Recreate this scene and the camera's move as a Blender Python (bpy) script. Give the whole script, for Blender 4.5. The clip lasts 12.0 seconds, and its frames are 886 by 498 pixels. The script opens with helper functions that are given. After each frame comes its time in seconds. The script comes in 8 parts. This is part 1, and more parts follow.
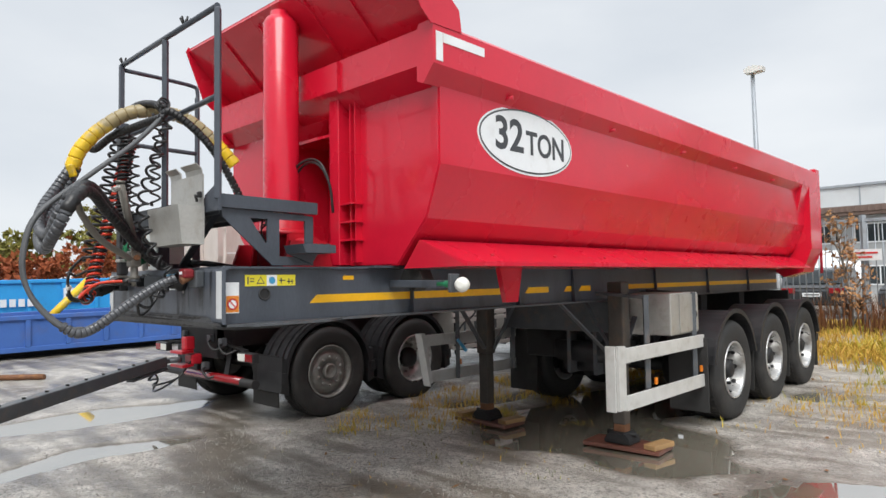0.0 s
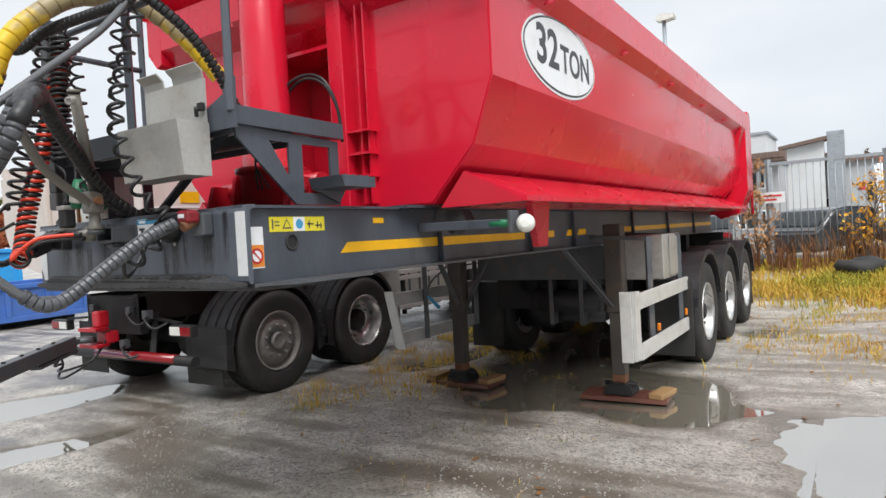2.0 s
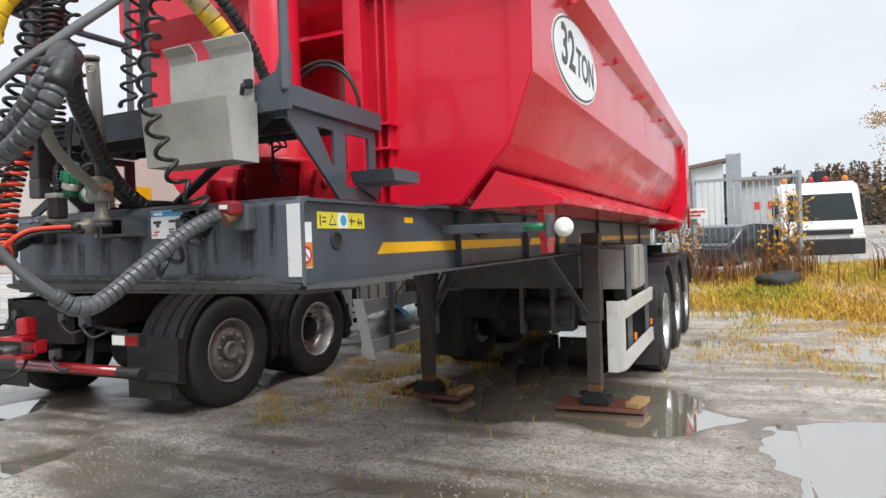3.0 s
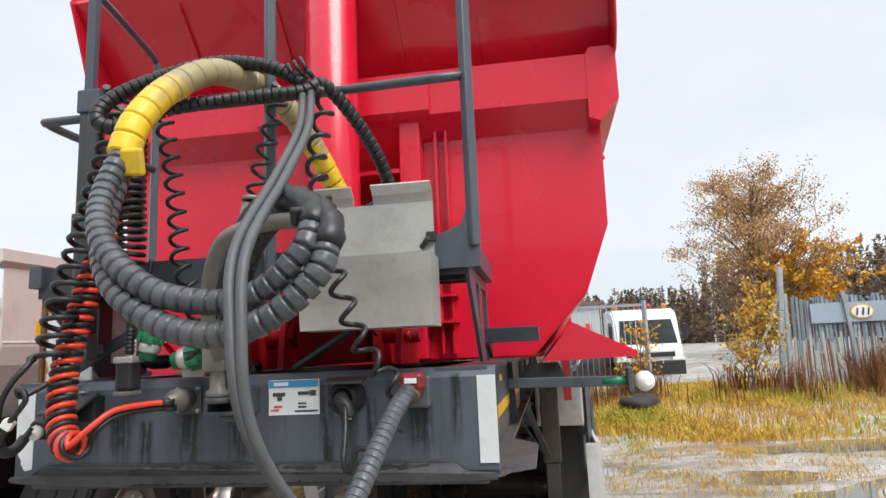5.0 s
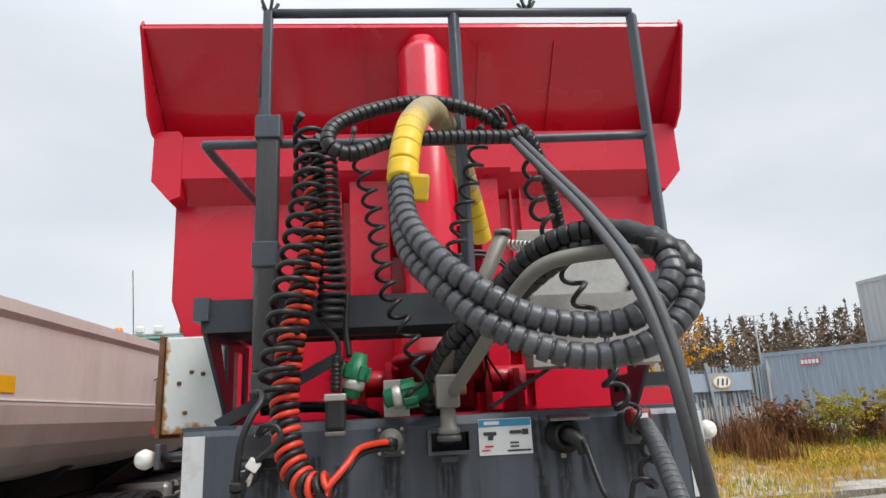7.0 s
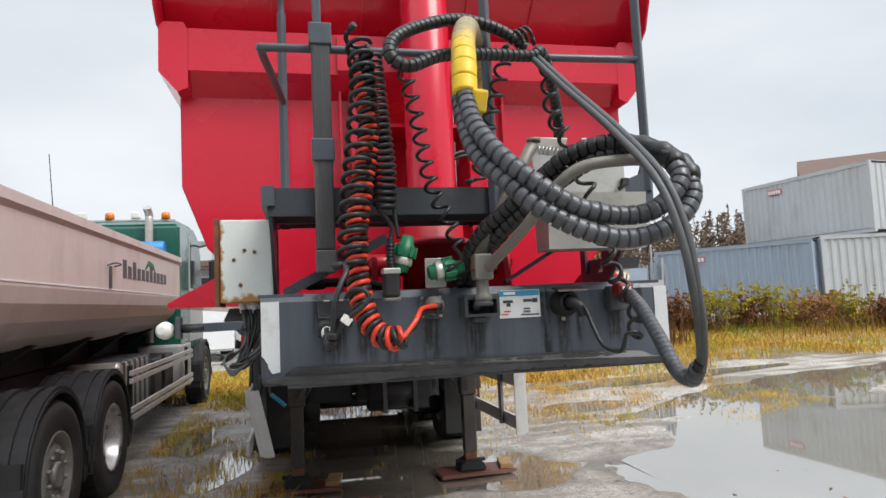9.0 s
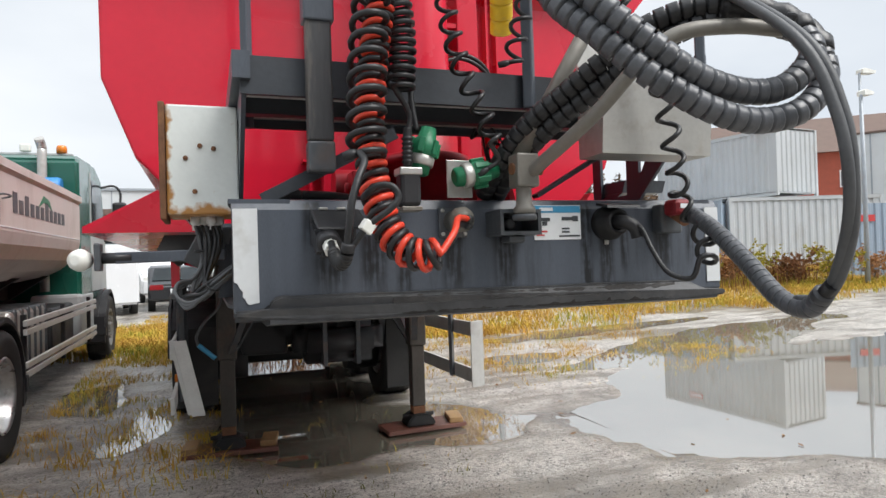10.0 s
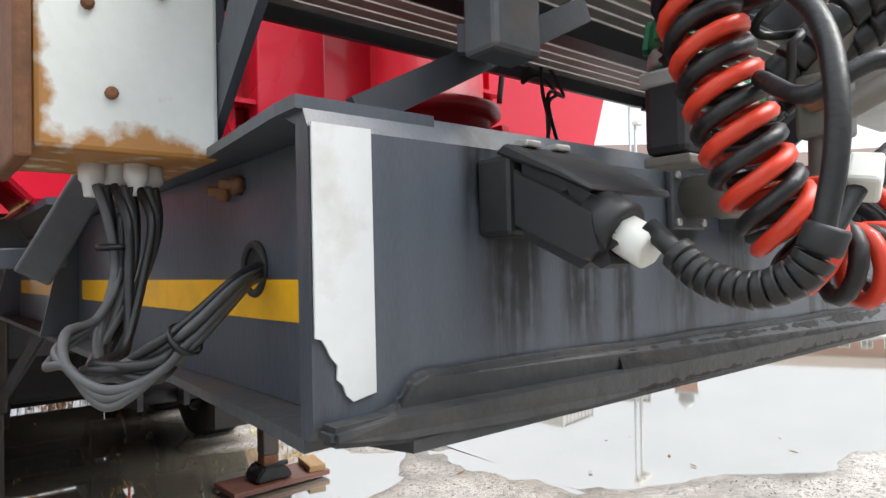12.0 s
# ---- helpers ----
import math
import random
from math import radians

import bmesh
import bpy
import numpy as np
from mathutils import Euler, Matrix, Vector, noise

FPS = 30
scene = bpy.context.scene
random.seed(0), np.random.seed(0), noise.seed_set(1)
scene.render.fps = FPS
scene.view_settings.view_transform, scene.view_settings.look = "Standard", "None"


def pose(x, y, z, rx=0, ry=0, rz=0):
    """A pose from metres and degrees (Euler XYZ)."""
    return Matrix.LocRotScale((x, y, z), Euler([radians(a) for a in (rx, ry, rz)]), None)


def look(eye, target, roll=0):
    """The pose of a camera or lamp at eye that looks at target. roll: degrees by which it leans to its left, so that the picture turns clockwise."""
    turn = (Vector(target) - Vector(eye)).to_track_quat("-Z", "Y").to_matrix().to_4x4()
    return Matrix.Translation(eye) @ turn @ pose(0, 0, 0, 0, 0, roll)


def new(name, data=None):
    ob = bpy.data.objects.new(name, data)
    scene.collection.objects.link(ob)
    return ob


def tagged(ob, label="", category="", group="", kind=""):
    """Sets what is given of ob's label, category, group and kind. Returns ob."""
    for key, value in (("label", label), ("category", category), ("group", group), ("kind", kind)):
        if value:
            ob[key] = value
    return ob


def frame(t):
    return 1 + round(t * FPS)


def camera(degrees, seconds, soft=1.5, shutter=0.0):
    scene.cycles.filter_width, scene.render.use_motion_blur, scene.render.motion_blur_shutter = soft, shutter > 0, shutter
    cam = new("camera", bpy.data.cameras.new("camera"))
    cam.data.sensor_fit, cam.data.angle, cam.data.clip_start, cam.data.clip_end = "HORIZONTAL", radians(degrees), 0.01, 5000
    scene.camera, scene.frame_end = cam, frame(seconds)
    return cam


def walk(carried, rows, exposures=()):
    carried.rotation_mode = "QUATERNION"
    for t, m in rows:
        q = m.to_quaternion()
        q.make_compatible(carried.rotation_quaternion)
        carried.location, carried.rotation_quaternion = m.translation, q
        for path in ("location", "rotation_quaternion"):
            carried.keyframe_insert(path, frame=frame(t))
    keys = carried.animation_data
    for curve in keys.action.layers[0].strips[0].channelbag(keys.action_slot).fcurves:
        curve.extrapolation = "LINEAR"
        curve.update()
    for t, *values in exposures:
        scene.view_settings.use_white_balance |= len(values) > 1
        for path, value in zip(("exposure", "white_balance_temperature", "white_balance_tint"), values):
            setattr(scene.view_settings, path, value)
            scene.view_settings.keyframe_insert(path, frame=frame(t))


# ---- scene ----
cam = camera(68.8, 12.0)
PATH = [
    (0, (3.841, -1.576, 1.614), (2.464, -0.128, 1.691), -1.5),
    (0.5, (3.566, -1.44, 1.659), (2.228, 0.044, 1.752), -1.8),
    (1, (3.342, -1.452, 1.634), (2.061, 0.083, 1.69), -2.4),
    (1.5, (3.039, -1.57, 1.586), (1.833, 0.025, 1.574), -3.1),
    (2, (2.682, -1.59, 1.543), (1.593, 0.086, 1.483), -3.6),
    (2.5, (2.357, -1.622, 1.56), (1.388, 0.125, 1.464), -3.5),
    (2.7, (2.255, -1.683, 1.536), (1.332, 0.09, 1.458), -3.0),
    (4.3, (1.313, -1.732, 1.61), (0.841, 0.207, 1.746), -2.2),
    (4.5, (1.217, -1.763, 1.646), (0.798, 0.183, 1.835), -2.6),
    (5, (0.929, -1.847, 1.745), (0.629, 0.108, 2.04), -2.6),
    (5.5, (0.662, -1.806, 1.741), (0.477, 0.15, 2.116), -3.2),
    (6, (0.343, -1.732, 1.778), (0.28, 0.22, 2.207), -3.7),
    (6.5, (0.088, -1.786, 1.749), (0.113, 0.167, 2.179), -3.6),
    (6.7, (-0.024, -1.831, 1.695), (0.064, 0.102, 2.2), -3.4),
    (8.3, (-0.34, -2.382, 1.683), (-0.045, -0.424, 1.961), -2.1),
    (8.5, (-0.431, -2.357, 1.656), (-0.09, -0.402, 1.906), -2.6),
    (9, (-0.604, -2.259, 1.635), (-0.176, -0.312, 1.796), -2.5),
    (9.5, (-0.718, -2.008, 1.571), (-0.171, -0.087, 1.671), -2.3),
    (10, (-0.801, -1.672, 1.524), (-0.119, 0.208, 1.546), -1.7),
    (10.5, (-0.904, -1.326, 1.515), (-0.058, 0.486, 1.524), -1.2),
    (11, (-0.953, -1.023, 1.516), (0.057, 0.703, 1.519), -0.9),
    (11.5, (-0.965, -0.68, 1.54), (0.199, 0.947, 1.568), -1.0),
    (12, (-1.005, -0.474, 1.538), (0.264, 1.071, 1.573), -1.0),
]
walk(cam, [(t, look(eye, target, roll)) for t, eye, target, roll in PATH],
     exposures=[(0.0, 0.0), (1.5, 0.08), (2.5, 0.12), (4.5, 0.3), (5.5, 0.05), (6.5, 0.0), (8.5, 0.05), (9.5, 0.1), (10.5, 0.25), (11.5, 0.5), (12.0, 0.6)])
# ---- light ----
world = bpy.data.worlds.new("overcast_sky")
scene.world = world
world.use_nodes = True
wn, wl = world.node_tree.nodes, world.node_tree.links
wn.clear()
w_out, w_bg = wn.new("ShaderNodeOutputWorld"), wn.new("ShaderNodeBackground")
w_sky = wn.new("ShaderNodeTexSky")
w_sky.sky_type, w_sky.sun_disc = "NISHITA", False
w_sky.sun_elevation, w_sky.sun_rotation = radians(52), radians(136)
w_dim = wn.new("ShaderNodeMixRGB")
w_dim.blend_type, w_dim.inputs[0].default_value = "MULTIPLY", 1.0
w_dim.inputs[2].default_value = (0.06, 0.06, 0.06, 1)
w_co, w_noise, w_ramp = wn.new("ShaderNodeTexCoord"), wn.new("ShaderNodeTexNoise"), wn.new("ShaderNodeValToRGB")
w_map = wn.new("ShaderNodeMapping")
w_map.inputs["Scale"].default_value = (1.2, 1.2, 3.0)
w_noise.inputs["Scale"].default_value, w_noise.inputs["Detail"].default_value = 1.6, 5
w_ramp.color_ramp.elements[0].position, w_ramp.color_ramp.elements[1].position = 0.3, 0.75
w_ramp.color_ramp.elements[0].color = (0.66, 0.71, 0.77, 1)
w_ramp.color_ramp.elements[1].color = (0.87, 0.90, 0.93, 1)
w_mix = wn.new("ShaderNodeMixRGB")
w_mix.inputs[0].default_value = 0.88
wl.new(w_co.outputs["Generated"], w_map.inputs["Vector"])
wl.new(w_map.outputs[0], w_noise.inputs["Vector"])
wl.new(w_noise.outputs["Fac"], w_ramp.inputs[0])
wl.new(w_sky.outputs[0], w_dim.inputs[1])
wl.new(w_dim.outputs[0], w_mix.inputs[1])
wl.new(w_ramp.outputs[0], w_mix.inputs[2])
# an overcast sky is brightest overhead
w_sep, w_up, w_gain = wn.new("ShaderNodeSeparateXYZ"), wn.new("ShaderNodeMapRange"), wn.new("ShaderNodeMixRGB")
w_up.inputs[1].default_value, w_up.inputs[2].default_value, w_up.inputs[3].default_value, w_up.inputs[4].default_value = 0.45, 1.0, 1.0, 1.9
w_gain.blend_type, w_gain.inputs[0].default_value = "MULTIPLY", 1.0
wl.new(w_co.outputs["Generated"], w_sep.inputs[0])
wl.new(w_sep.outputs["Z"], w_up.inputs[0])
wl.new(w_mix.outputs[0], w_gain.inputs[1])
wl.new(w_up.outputs[0], w_gain.inputs[2])
wl.new(w_gain.outputs[0], w_bg.inputs[0])
w_bg.inputs[1].default_value = 1.1
wl.new(w_bg.outputs[0], w_out.inputs[0])
sun = new("sun", bpy.data.lights.new("sun", "SUN"))
sun.data.energy, sun.data.angle, sun.data.color = 3.1, radians(35), (1.0, 0.98, 0.95)
sun.matrix_world = look((7, -7.3, 13), (0, 0, 0))


# ---- materials ----
def material(name, color, rough=0.6, metal=0.0, vary=0.15, scale=8.0, bump=0.15, fine=60.0, stain=None, stain_scale=2.5, stain_amount=0.4,
             coat=0.0, island=False, per_object=False, spec=0.5, stretch=None):
    """A procedural surface: a base colour that varies at two scales, stains, fine relief."""
    m = bpy.data.materials.new(name)
    m.use_nodes = True
    n, l = m.node_tree.nodes, m.node_tree.links
    b = n["Principled BSDF"]
    co = n.new("ShaderNodeTexCoord")
    mp = n.new("ShaderNodeMapping")
    if stretch:
        mp.inputs["Scale"].default_value = stretch
    l.new(co.outputs["Object"], mp.inputs["Vector"])
    big, small = n.new("ShaderNodeTexNoise"), n.new("ShaderNodeTexNoise")
    big.inputs["Scale"].default_value, big.inputs["Detail"].default_value = scale, 6
    small.inputs["Scale"].default_value, small.inputs["Detail"].default_value = fine, 3
    for t in (big, small):
        l.new(mp.outputs[0], t.inputs["Vector"])
    mix = n.new("ShaderNodeMixRGB")
    c = Vector(color[:3])
    mix.inputs[1].default_value = (*(c * (1 - vary)), 1)
    mix.inputs[2].default_value = (*[min(v * (1 + vary), 1) for v in c], 1)
    half = n.new("ShaderNodeMath")
    half.operation = "MULTIPLY_ADD"
    half.inputs[1].default_value, half.inputs[2].default_value = 0.35, 0.0
    l.new(small.outputs["Fac"], half.inputs[0])
    add = n.new("ShaderNodeMath")
    add.operation = "MULTIPLY_ADD"
    add.inputs[1].default_value = 0.65
    l.new(big.outputs["Fac"], add.inputs[0])
    l.new(half.outputs[0], add.inputs[2])
    ramp = n.new("ShaderNodeMapRange")
    ramp.inputs[1].default_value, ramp.inputs[2].default_value = 0.3, 0.7
    l.new(add.outputs[0], ramp.inputs[0])
    l.new(ramp.outputs[0], mix.inputs[0])
    out = mix.outputs[0]
    if stain:
        st = n.new("ShaderNodeTexNoise")
        st.inputs["Scale"].default_value, st.inputs["Detail"].default_value, st.inputs["Roughness"].default_value = stain_scale, 8, 0.65
        l.new(mp.outputs[0], st.inputs["Vector"])
        sr = n.new("ShaderNodeMapRange")
        sr.inputs[1].default_value, sr.inputs[2].default_value, sr.inputs[4].default_value = 0.52, 0.72, stain_amount
        l.new(st.outputs["Fac"], sr.inputs[0])
        sm = n.new("ShaderNodeMixRGB")
        sm.inputs[2].default_value = (*stain, 1)
        l.new(sr.outputs[0], sm.inputs[0])
        l.new(out, sm.inputs[1])
        out = sm.outputs[0]
    if island or per_object:
        src = n.new("ShaderNodeNewGeometry").outputs["Random Per Island"] if island else n.new("ShaderNodeObjectInfo").outputs["Random"]
        hs = n.new("ShaderNodeHueSaturation")
        mr = n.new("ShaderNodeMapRange")
        mr.inputs[3].default_value, mr.inputs[4].default_value = 0.65, 1.35
        l.new(src, mr.inputs[0])
        l.new(mr.outputs[0], hs.inputs["Value"])
        l.new(out, hs.inputs["Color"])
        out = hs.outputs[0]
    l.new(out, b.inputs["Base Color"])
    rr = n.new("ShaderNodeMapRange")
    rr.inputs[3].default_value, rr.inputs[4].default_value = max(rough - 0.12, 0.02), min(rough + 0.12, 1)
    l.new(big.outputs["Fac"], rr.inputs[0])
    l.new(rr.outputs[0], b.inputs["Roughness"])
    b.inputs["Metallic"].default_value = metal
    b.inputs["Specular IOR Level"].default_value = spec
    b.inputs["Coat Weight"].default_value = coat
    b.inputs["Coat Roughness"].default_value = 0.06
    if bump:
        bp = n.new("ShaderNodeBump")
        bp.inputs["Strength"].default_value, bp.inputs["Distance"].default_value = bump, 0.004
        l.new(small.outputs["Fac"], bp.inputs["Height"])
        l.new(bp.outputs[0], b.inputs["Normal"])
    return m


RED = material("red_paint", (0.60, 0.010, 0.034), 0.26, 0, 0.06, 1.5, 0.02, 30, coat=0.35, stain=(0.42, 0.009, 0.027), stain_scale=0.9, stain_amount=0.3, spec=0.4)
DARKRED = material("red_machine_paint", (0.45, 0.008, 0.02), 0.4, 0, 0.15, 6, 0.1, 60, coat=0.2, stain=(0.12, 0.02, 0.02), stain_scale=5)
OLDRED = material("faded_red_plastic", (0.22, 0.012, 0.018), 0.5, 0, 0.3, 14, 0.2, 70, stain=(0.04, 0.015, 0.014), stain_scale=16, stain_amount=0.8)
GREY = material("grey_chassis_paint", (0.062, 0.072, 0.089), 0.36, 0, 0.22, 3.5, 0.12, 70, stain=(0.026, 0.027, 0.03), stain_scale=4, stain_amount=0.65, stretch=(1.6, 1.6, 0.5))
GREYWORN = material("worn_grey_steel", (0.075, 0.082, 0.09), 0.45, 0.1, 0.25, 7, 0.25, 60, stain=(0.16, 0.11, 0.08), stain_scale=6, stain_amount=0.6)
DARK = material("dark_underbody", (0.013, 0.013, 0.014), 0.65, 0, 0.3, 5, 0.25, 50, stain=(0.04, 0.034, 0.028), stain_scale=5, stain_amount=0.5)
RUBBER = material("tyre_rubber", (0.022, 0.0215, 0.021), 0.72, 0, 0.25, 6, 0.25, 80, stain=(0.06, 0.055, 0.05), stain_scale=3, stain_amount=0.6)
HOSE = material("black_hose_rubber", (0.011, 0.011, 0.012), 0.42, 0, 0.3, 14, 0.2, 110, stain=(0.06, 0.06, 0.057), stain_scale=9, stain_amount=0.35)
WRAP = material("grey_spiral_wrap", (0.078, 0.082, 0.09), 0.34, 0, 0.35, 9, 0.25, 90, stain=(0.03, 0.03, 0.033), stain_scale=6, stain_amount=0.85)
GREYHOSE = material("grey_cable", (0.075, 0.078, 0.082), 0.5, 0, 0.2, 9, 0.2, 90, stain=(0.03, 0.03, 0.03), stain_scale=7)
ORANGE = material("orange_air_hose", (0.70, 0.052, 0.022), 0.35, 0, 0.12, 12, 0.1, 80)
YELLOW = material("yellow_sleeve", (0.72, 0.47, 0.012), 0.45, 0, 0.12, 9, 0.15, 60, stain=(0.32, 0.27, 0.18), stain_scale=8, stain_amount=0.8)
STRIPE = material("yellow_stripe_film", (0.78, 0.42, 0.008), 0.35, 0, 0.08, 10, 0.05, 60, stain=(0.4, 0.25, 0.05), stain_scale=9, stain_amount=0.4)
WHITE = material("white_film", (0.78, 0.80, 0.81), 0.4, 0, 0.04, 12, 0.05, 80, stain=(0.5, 0.49, 0.46), stain_scale=6, stain_amount=0.4)
ALU = material("aluminium_rail", (0.60, 0.60, 0.58), 0.38, 0.25, 0.1, 8, 0.1, 60, stain=(0.36, 0.34, 0.3), stain_scale=5, stain_amount=0.5)
STEEL = material("stainless_sheet", (0.50, 0.49, 0.46), 0.36, 0.55, 0.12, 6, 0.1, 60, stain=(0.33, 0.28, 0.22), stain_scale=14, stain_amount=0.5)
RIM = material("bright_rim", (0.55, 0.55, 0.54), 0.3, 0.7, 0.2, 9, 0.12, 60, stain=(0.16, 0.14, 0.12), stain_scale=6, stain_amount=0.7)
RIMGREY = material("painted_rim", (0.22, 0.215, 0.2), 0.5, 0.2, 0.2, 9, 0.12, 60, stain=(0.10, 0.085, 0.07), stain_scale=6, stain_amount=0.6)
RUST = material("rusty_steel", (0.17, 0.075, 0.035), 0.75, 0.1, 0.4, 14, 0.4, 90, stain=(0.32, 0.15, 0.05), stain_scale=8, stain_amount=0.7)
WOOD = material("wet_plank", (0.30, 0.18, 0.075), 0.6, 0, 0.3, 4, 0.3, 40, stain=(0.10, 0.055, 0.035), stain_scale=5, stain_amount=0.6, stretch=(1, 6, 6))
BOARD = material("soaked_red_board", (0.13, 0.05, 0.035), 0.4, 0, 0.3, 5, 0.3, 40, stain=(0.05, 0.028, 0.022), stain_scale=5, stain_amount=0.7, stretch=(1, 5, 5))
GREEN = material("green_plastic", (0.012, 0.17, 0.075), 0.42, 0, 0.15, 10, 0.1, 60, stain=(0.03, 0.08, 0.05), stain_scale=9)
PLASTIC = material("black_plastic", (0.018, 0.018, 0.02), 0.5, 0, 0.2, 9, 0.15, 70, stain=(0.045, 0.044, 0.042), stain_scale=5, stain_amount=0.5)
OLIVE = material("olive_grey_arm", (0.19, 0.178, 0.155), 0.45, 0.2, 0.15, 8, 0.12, 60, stain=(0.14, 0.10, 0.07), stain_scale=7, stain_amount=0.5)
LAMPRED = material("red_lamp_lens", (0.25, 0.01, 0.015), 0.2, 0, 0.1, 20, 0.05, 60, coat=0.4)
LAMPORANGE = material("orange_lamp_lens", (0.7, 0.2, 0.02), 0.25, 0, 0.1, 20, 0.05, 60)
LAMPWHITE = material("white_lamp", (0.75, 0.75, 0.70), 0.35, 0, 0.06, 10, 0.05, 60, stain=(0.5, 0.48, 0.42))
PLATEPAINT = material("streaked_grey_paint", (0.082, 0.094, 0.115), 0.34, 0, 0.28, 1.6, 0.1, 70, stain=(0.016, 0.017, 0.019), stain_scale=0.8, stain_amount=1.0, stretch=(9, 9, 1.1))
MUDCRUST = material("caked_black_mud", (0.020, 0.018, 0.017), 0.62, 0, 0.45, 30, 0.35, 120, stain=(0.05, 0.043, 0.036), stain_scale=14, stain_amount=0.6, spec=0.3)


def grease_runs(m, runs):
    """Dark greasy runs down the paint below the fittings: centre, half width, upper and lower end of each."""
    n, l = m.node_tree.nodes, m.node_tree.links
    b = n["Principled BSDF"]
    base = b.inputs["Base Color"].links[0].from_socket
    co = n.new("ShaderNodeTexCoord")
    sep = n.new("ShaderNodeSeparateXYZ")
    l.new(co.outputs["Object"], sep.inputs[0])
    mp = n.new("ShaderNodeMapping")
    mp.inputs["Scale"].default_value = (1, 1, 0.09)
    l.new(co.outputs["Object"], mp.inputs["Vector"])
    fine, blot = n.new("ShaderNodeTexNoise"), n.new("ShaderNodeTexNoise")
    fine.inputs["Scale"].default_value, fine.inputs["Detail"].default_value = 75, 5
    blot.inputs["Scale"].default_value, blot.inputs["Detail"].default_value = 38, 4
    l.new(mp.outputs[0], fine.inputs["Vector"])
    l.new(co.outputs["Object"], blot.inputs["Vector"])

    def op(kind, x, y):
        k = n.new("ShaderNodeMath")
        k.operation = kind
        for i, v in enumerate((x, y)):
            if isinstance(v, (int, float)):
                k.inputs[i].default_value = v
            else:
                l.new(v, k.inputs[i])
        return k.outputs[0]

    def soft(v, a, c):
        k = n.new("ShaderNodeMapRange")
        k.interpolation_type = "SMOOTHSTEP"
        k.inputs[1].default_value, k.inputs[2].default_value = a, c
        l.new(v, k.inputs[0])
        return k.outputs[0]

    total = 0.0
    for x, w, top, low in runs:
        side = op("SUBTRACT", 1.0, soft(op("ABSOLUTE", op("SUBTRACT", sep.outputs[0], x), 0), w * 0.35, w))
        span = op("MULTIPLY", soft(sep.outputs[2], low, low + 0.10), op("SUBTRACT", 1.0, soft(sep.outputs[2], top, top + 0.012)))
        total = op("MAXIMUM", op("MULTIPLY", side, span), total)
    broken = soft(op("ADD", op("MULTIPLY", fine.outputs["Fac"], 0.7), op("MULTIPLY", blot.outputs["Fac"], 0.3)), 0.36, 0.56)
    mix = n.new("ShaderNodeMixRGB")
    mix.inputs[2].default_value = (0.010, 0.010, 0.011, 1)
    l.new(op("MULTIPLY", op("MULTIPLY", total, broken), 0.9), mix.inputs[0])
    l.new(base, mix.inputs[1])
    l.new(mix.outputs[0], b.inputs["Base Color"])


grease_runs(PLATEPAINT, ((-0.50, 0.06, 1.60, 1.40), (-0.545, 0.035, 1.67, 1.52), (-0.385, 0.05, 1.58, 1.40), (-0.30, 0.03, 1.55, 1.36), (-0.157, 0.045, 1.59, 1.38), (0.005, 0.05, 1.57, 1.37), (0.275, 0.028, 1.67, 1.30),
                         (0.345, 0.035, 1.57, 1.36), (0.41, 0.02, 1.60, 1.42), (0.555, 0.05, 1.59, 1.40), (0.66, 0.02, 1.66, 1.45)))
MUDSTEEL = material("mud_black_steel", (0.05, 0.051, 0.054), 0.5, 0.1, 0.4, 9, 0.5, 45, stain=(0.10, 0.092, 0.085), stain_scale=12, stain_amount=0.6)
# darker copy of the chassis grey; the shade under the deck is in its colour
DECKSHADED = material("shaded_deck_grey", (0.036, 0.041, 0.049), 0.42, 0, 0.2, 4, 0.12, 60, stain=(0.02, 0.02, 0.021), stain_scale=4, stain_amount=0.6)
TAPE = material("dirty_white_tape", (0.60, 0.615, 0.62), 0.45, 0, 0.06, 8, 0.05, 60, stain=(0.36, 0.34, 0.30), stain_scale=9, stain_amount=0.5)
MASTPAINT = material("chipped_black_paint", (0.045, 0.045, 0.047), 0.5, 0.1, 0.35, 7, 0.25, 60, stain=(0.24, 0.20, 0.155), stain_scale=6, stain_amount=0.85, stretch=(2, 2, 0.3))
GRATING = material("galvanised_grating", (0.58, 0.56, 0.52), 0.6, 0.1, 0.15, 6, 0.2, 60, stain=(0.22, 0.2, 0.17), stain_scale=6, stain_amount=0.5)
LEGPAINT = material("muddy_leg_paint", (0.055, 0.048, 0.041), 0.55, 0, 0.3, 6, 0.25, 60, stain=(0.15, 0.085, 0.045), stain_scale=5, stain_amount=0.6, stretch=(1, 1, 0.5))
INK = material("dark_ink", (0.05, 0.055, 0.06), 0.5, 0, 0.1, 9, 0.0, 60)
BLUEINK = material("blue_print", (0.05, 0.30, 0.52), 0.45, 0, 0.08, 9, 0.0, 60)
ORANGEINK = material("orange_print", (0.75, 0.25, 0.03), 0.45, 0, 0.08, 9, 0.0, 60)
REDINK = material("red_print", (0.6, 0.03, 0.03), 0.45, 0, 0.08, 9, 0.0, 60)


# ---- mesh helpers ----
def thing(name, label, category, group="", kind="", at=None):
    ob = new(name)
    if at is not None:
        ob.matrix_basis = at
    return tagged(ob, label, category, group, kind)


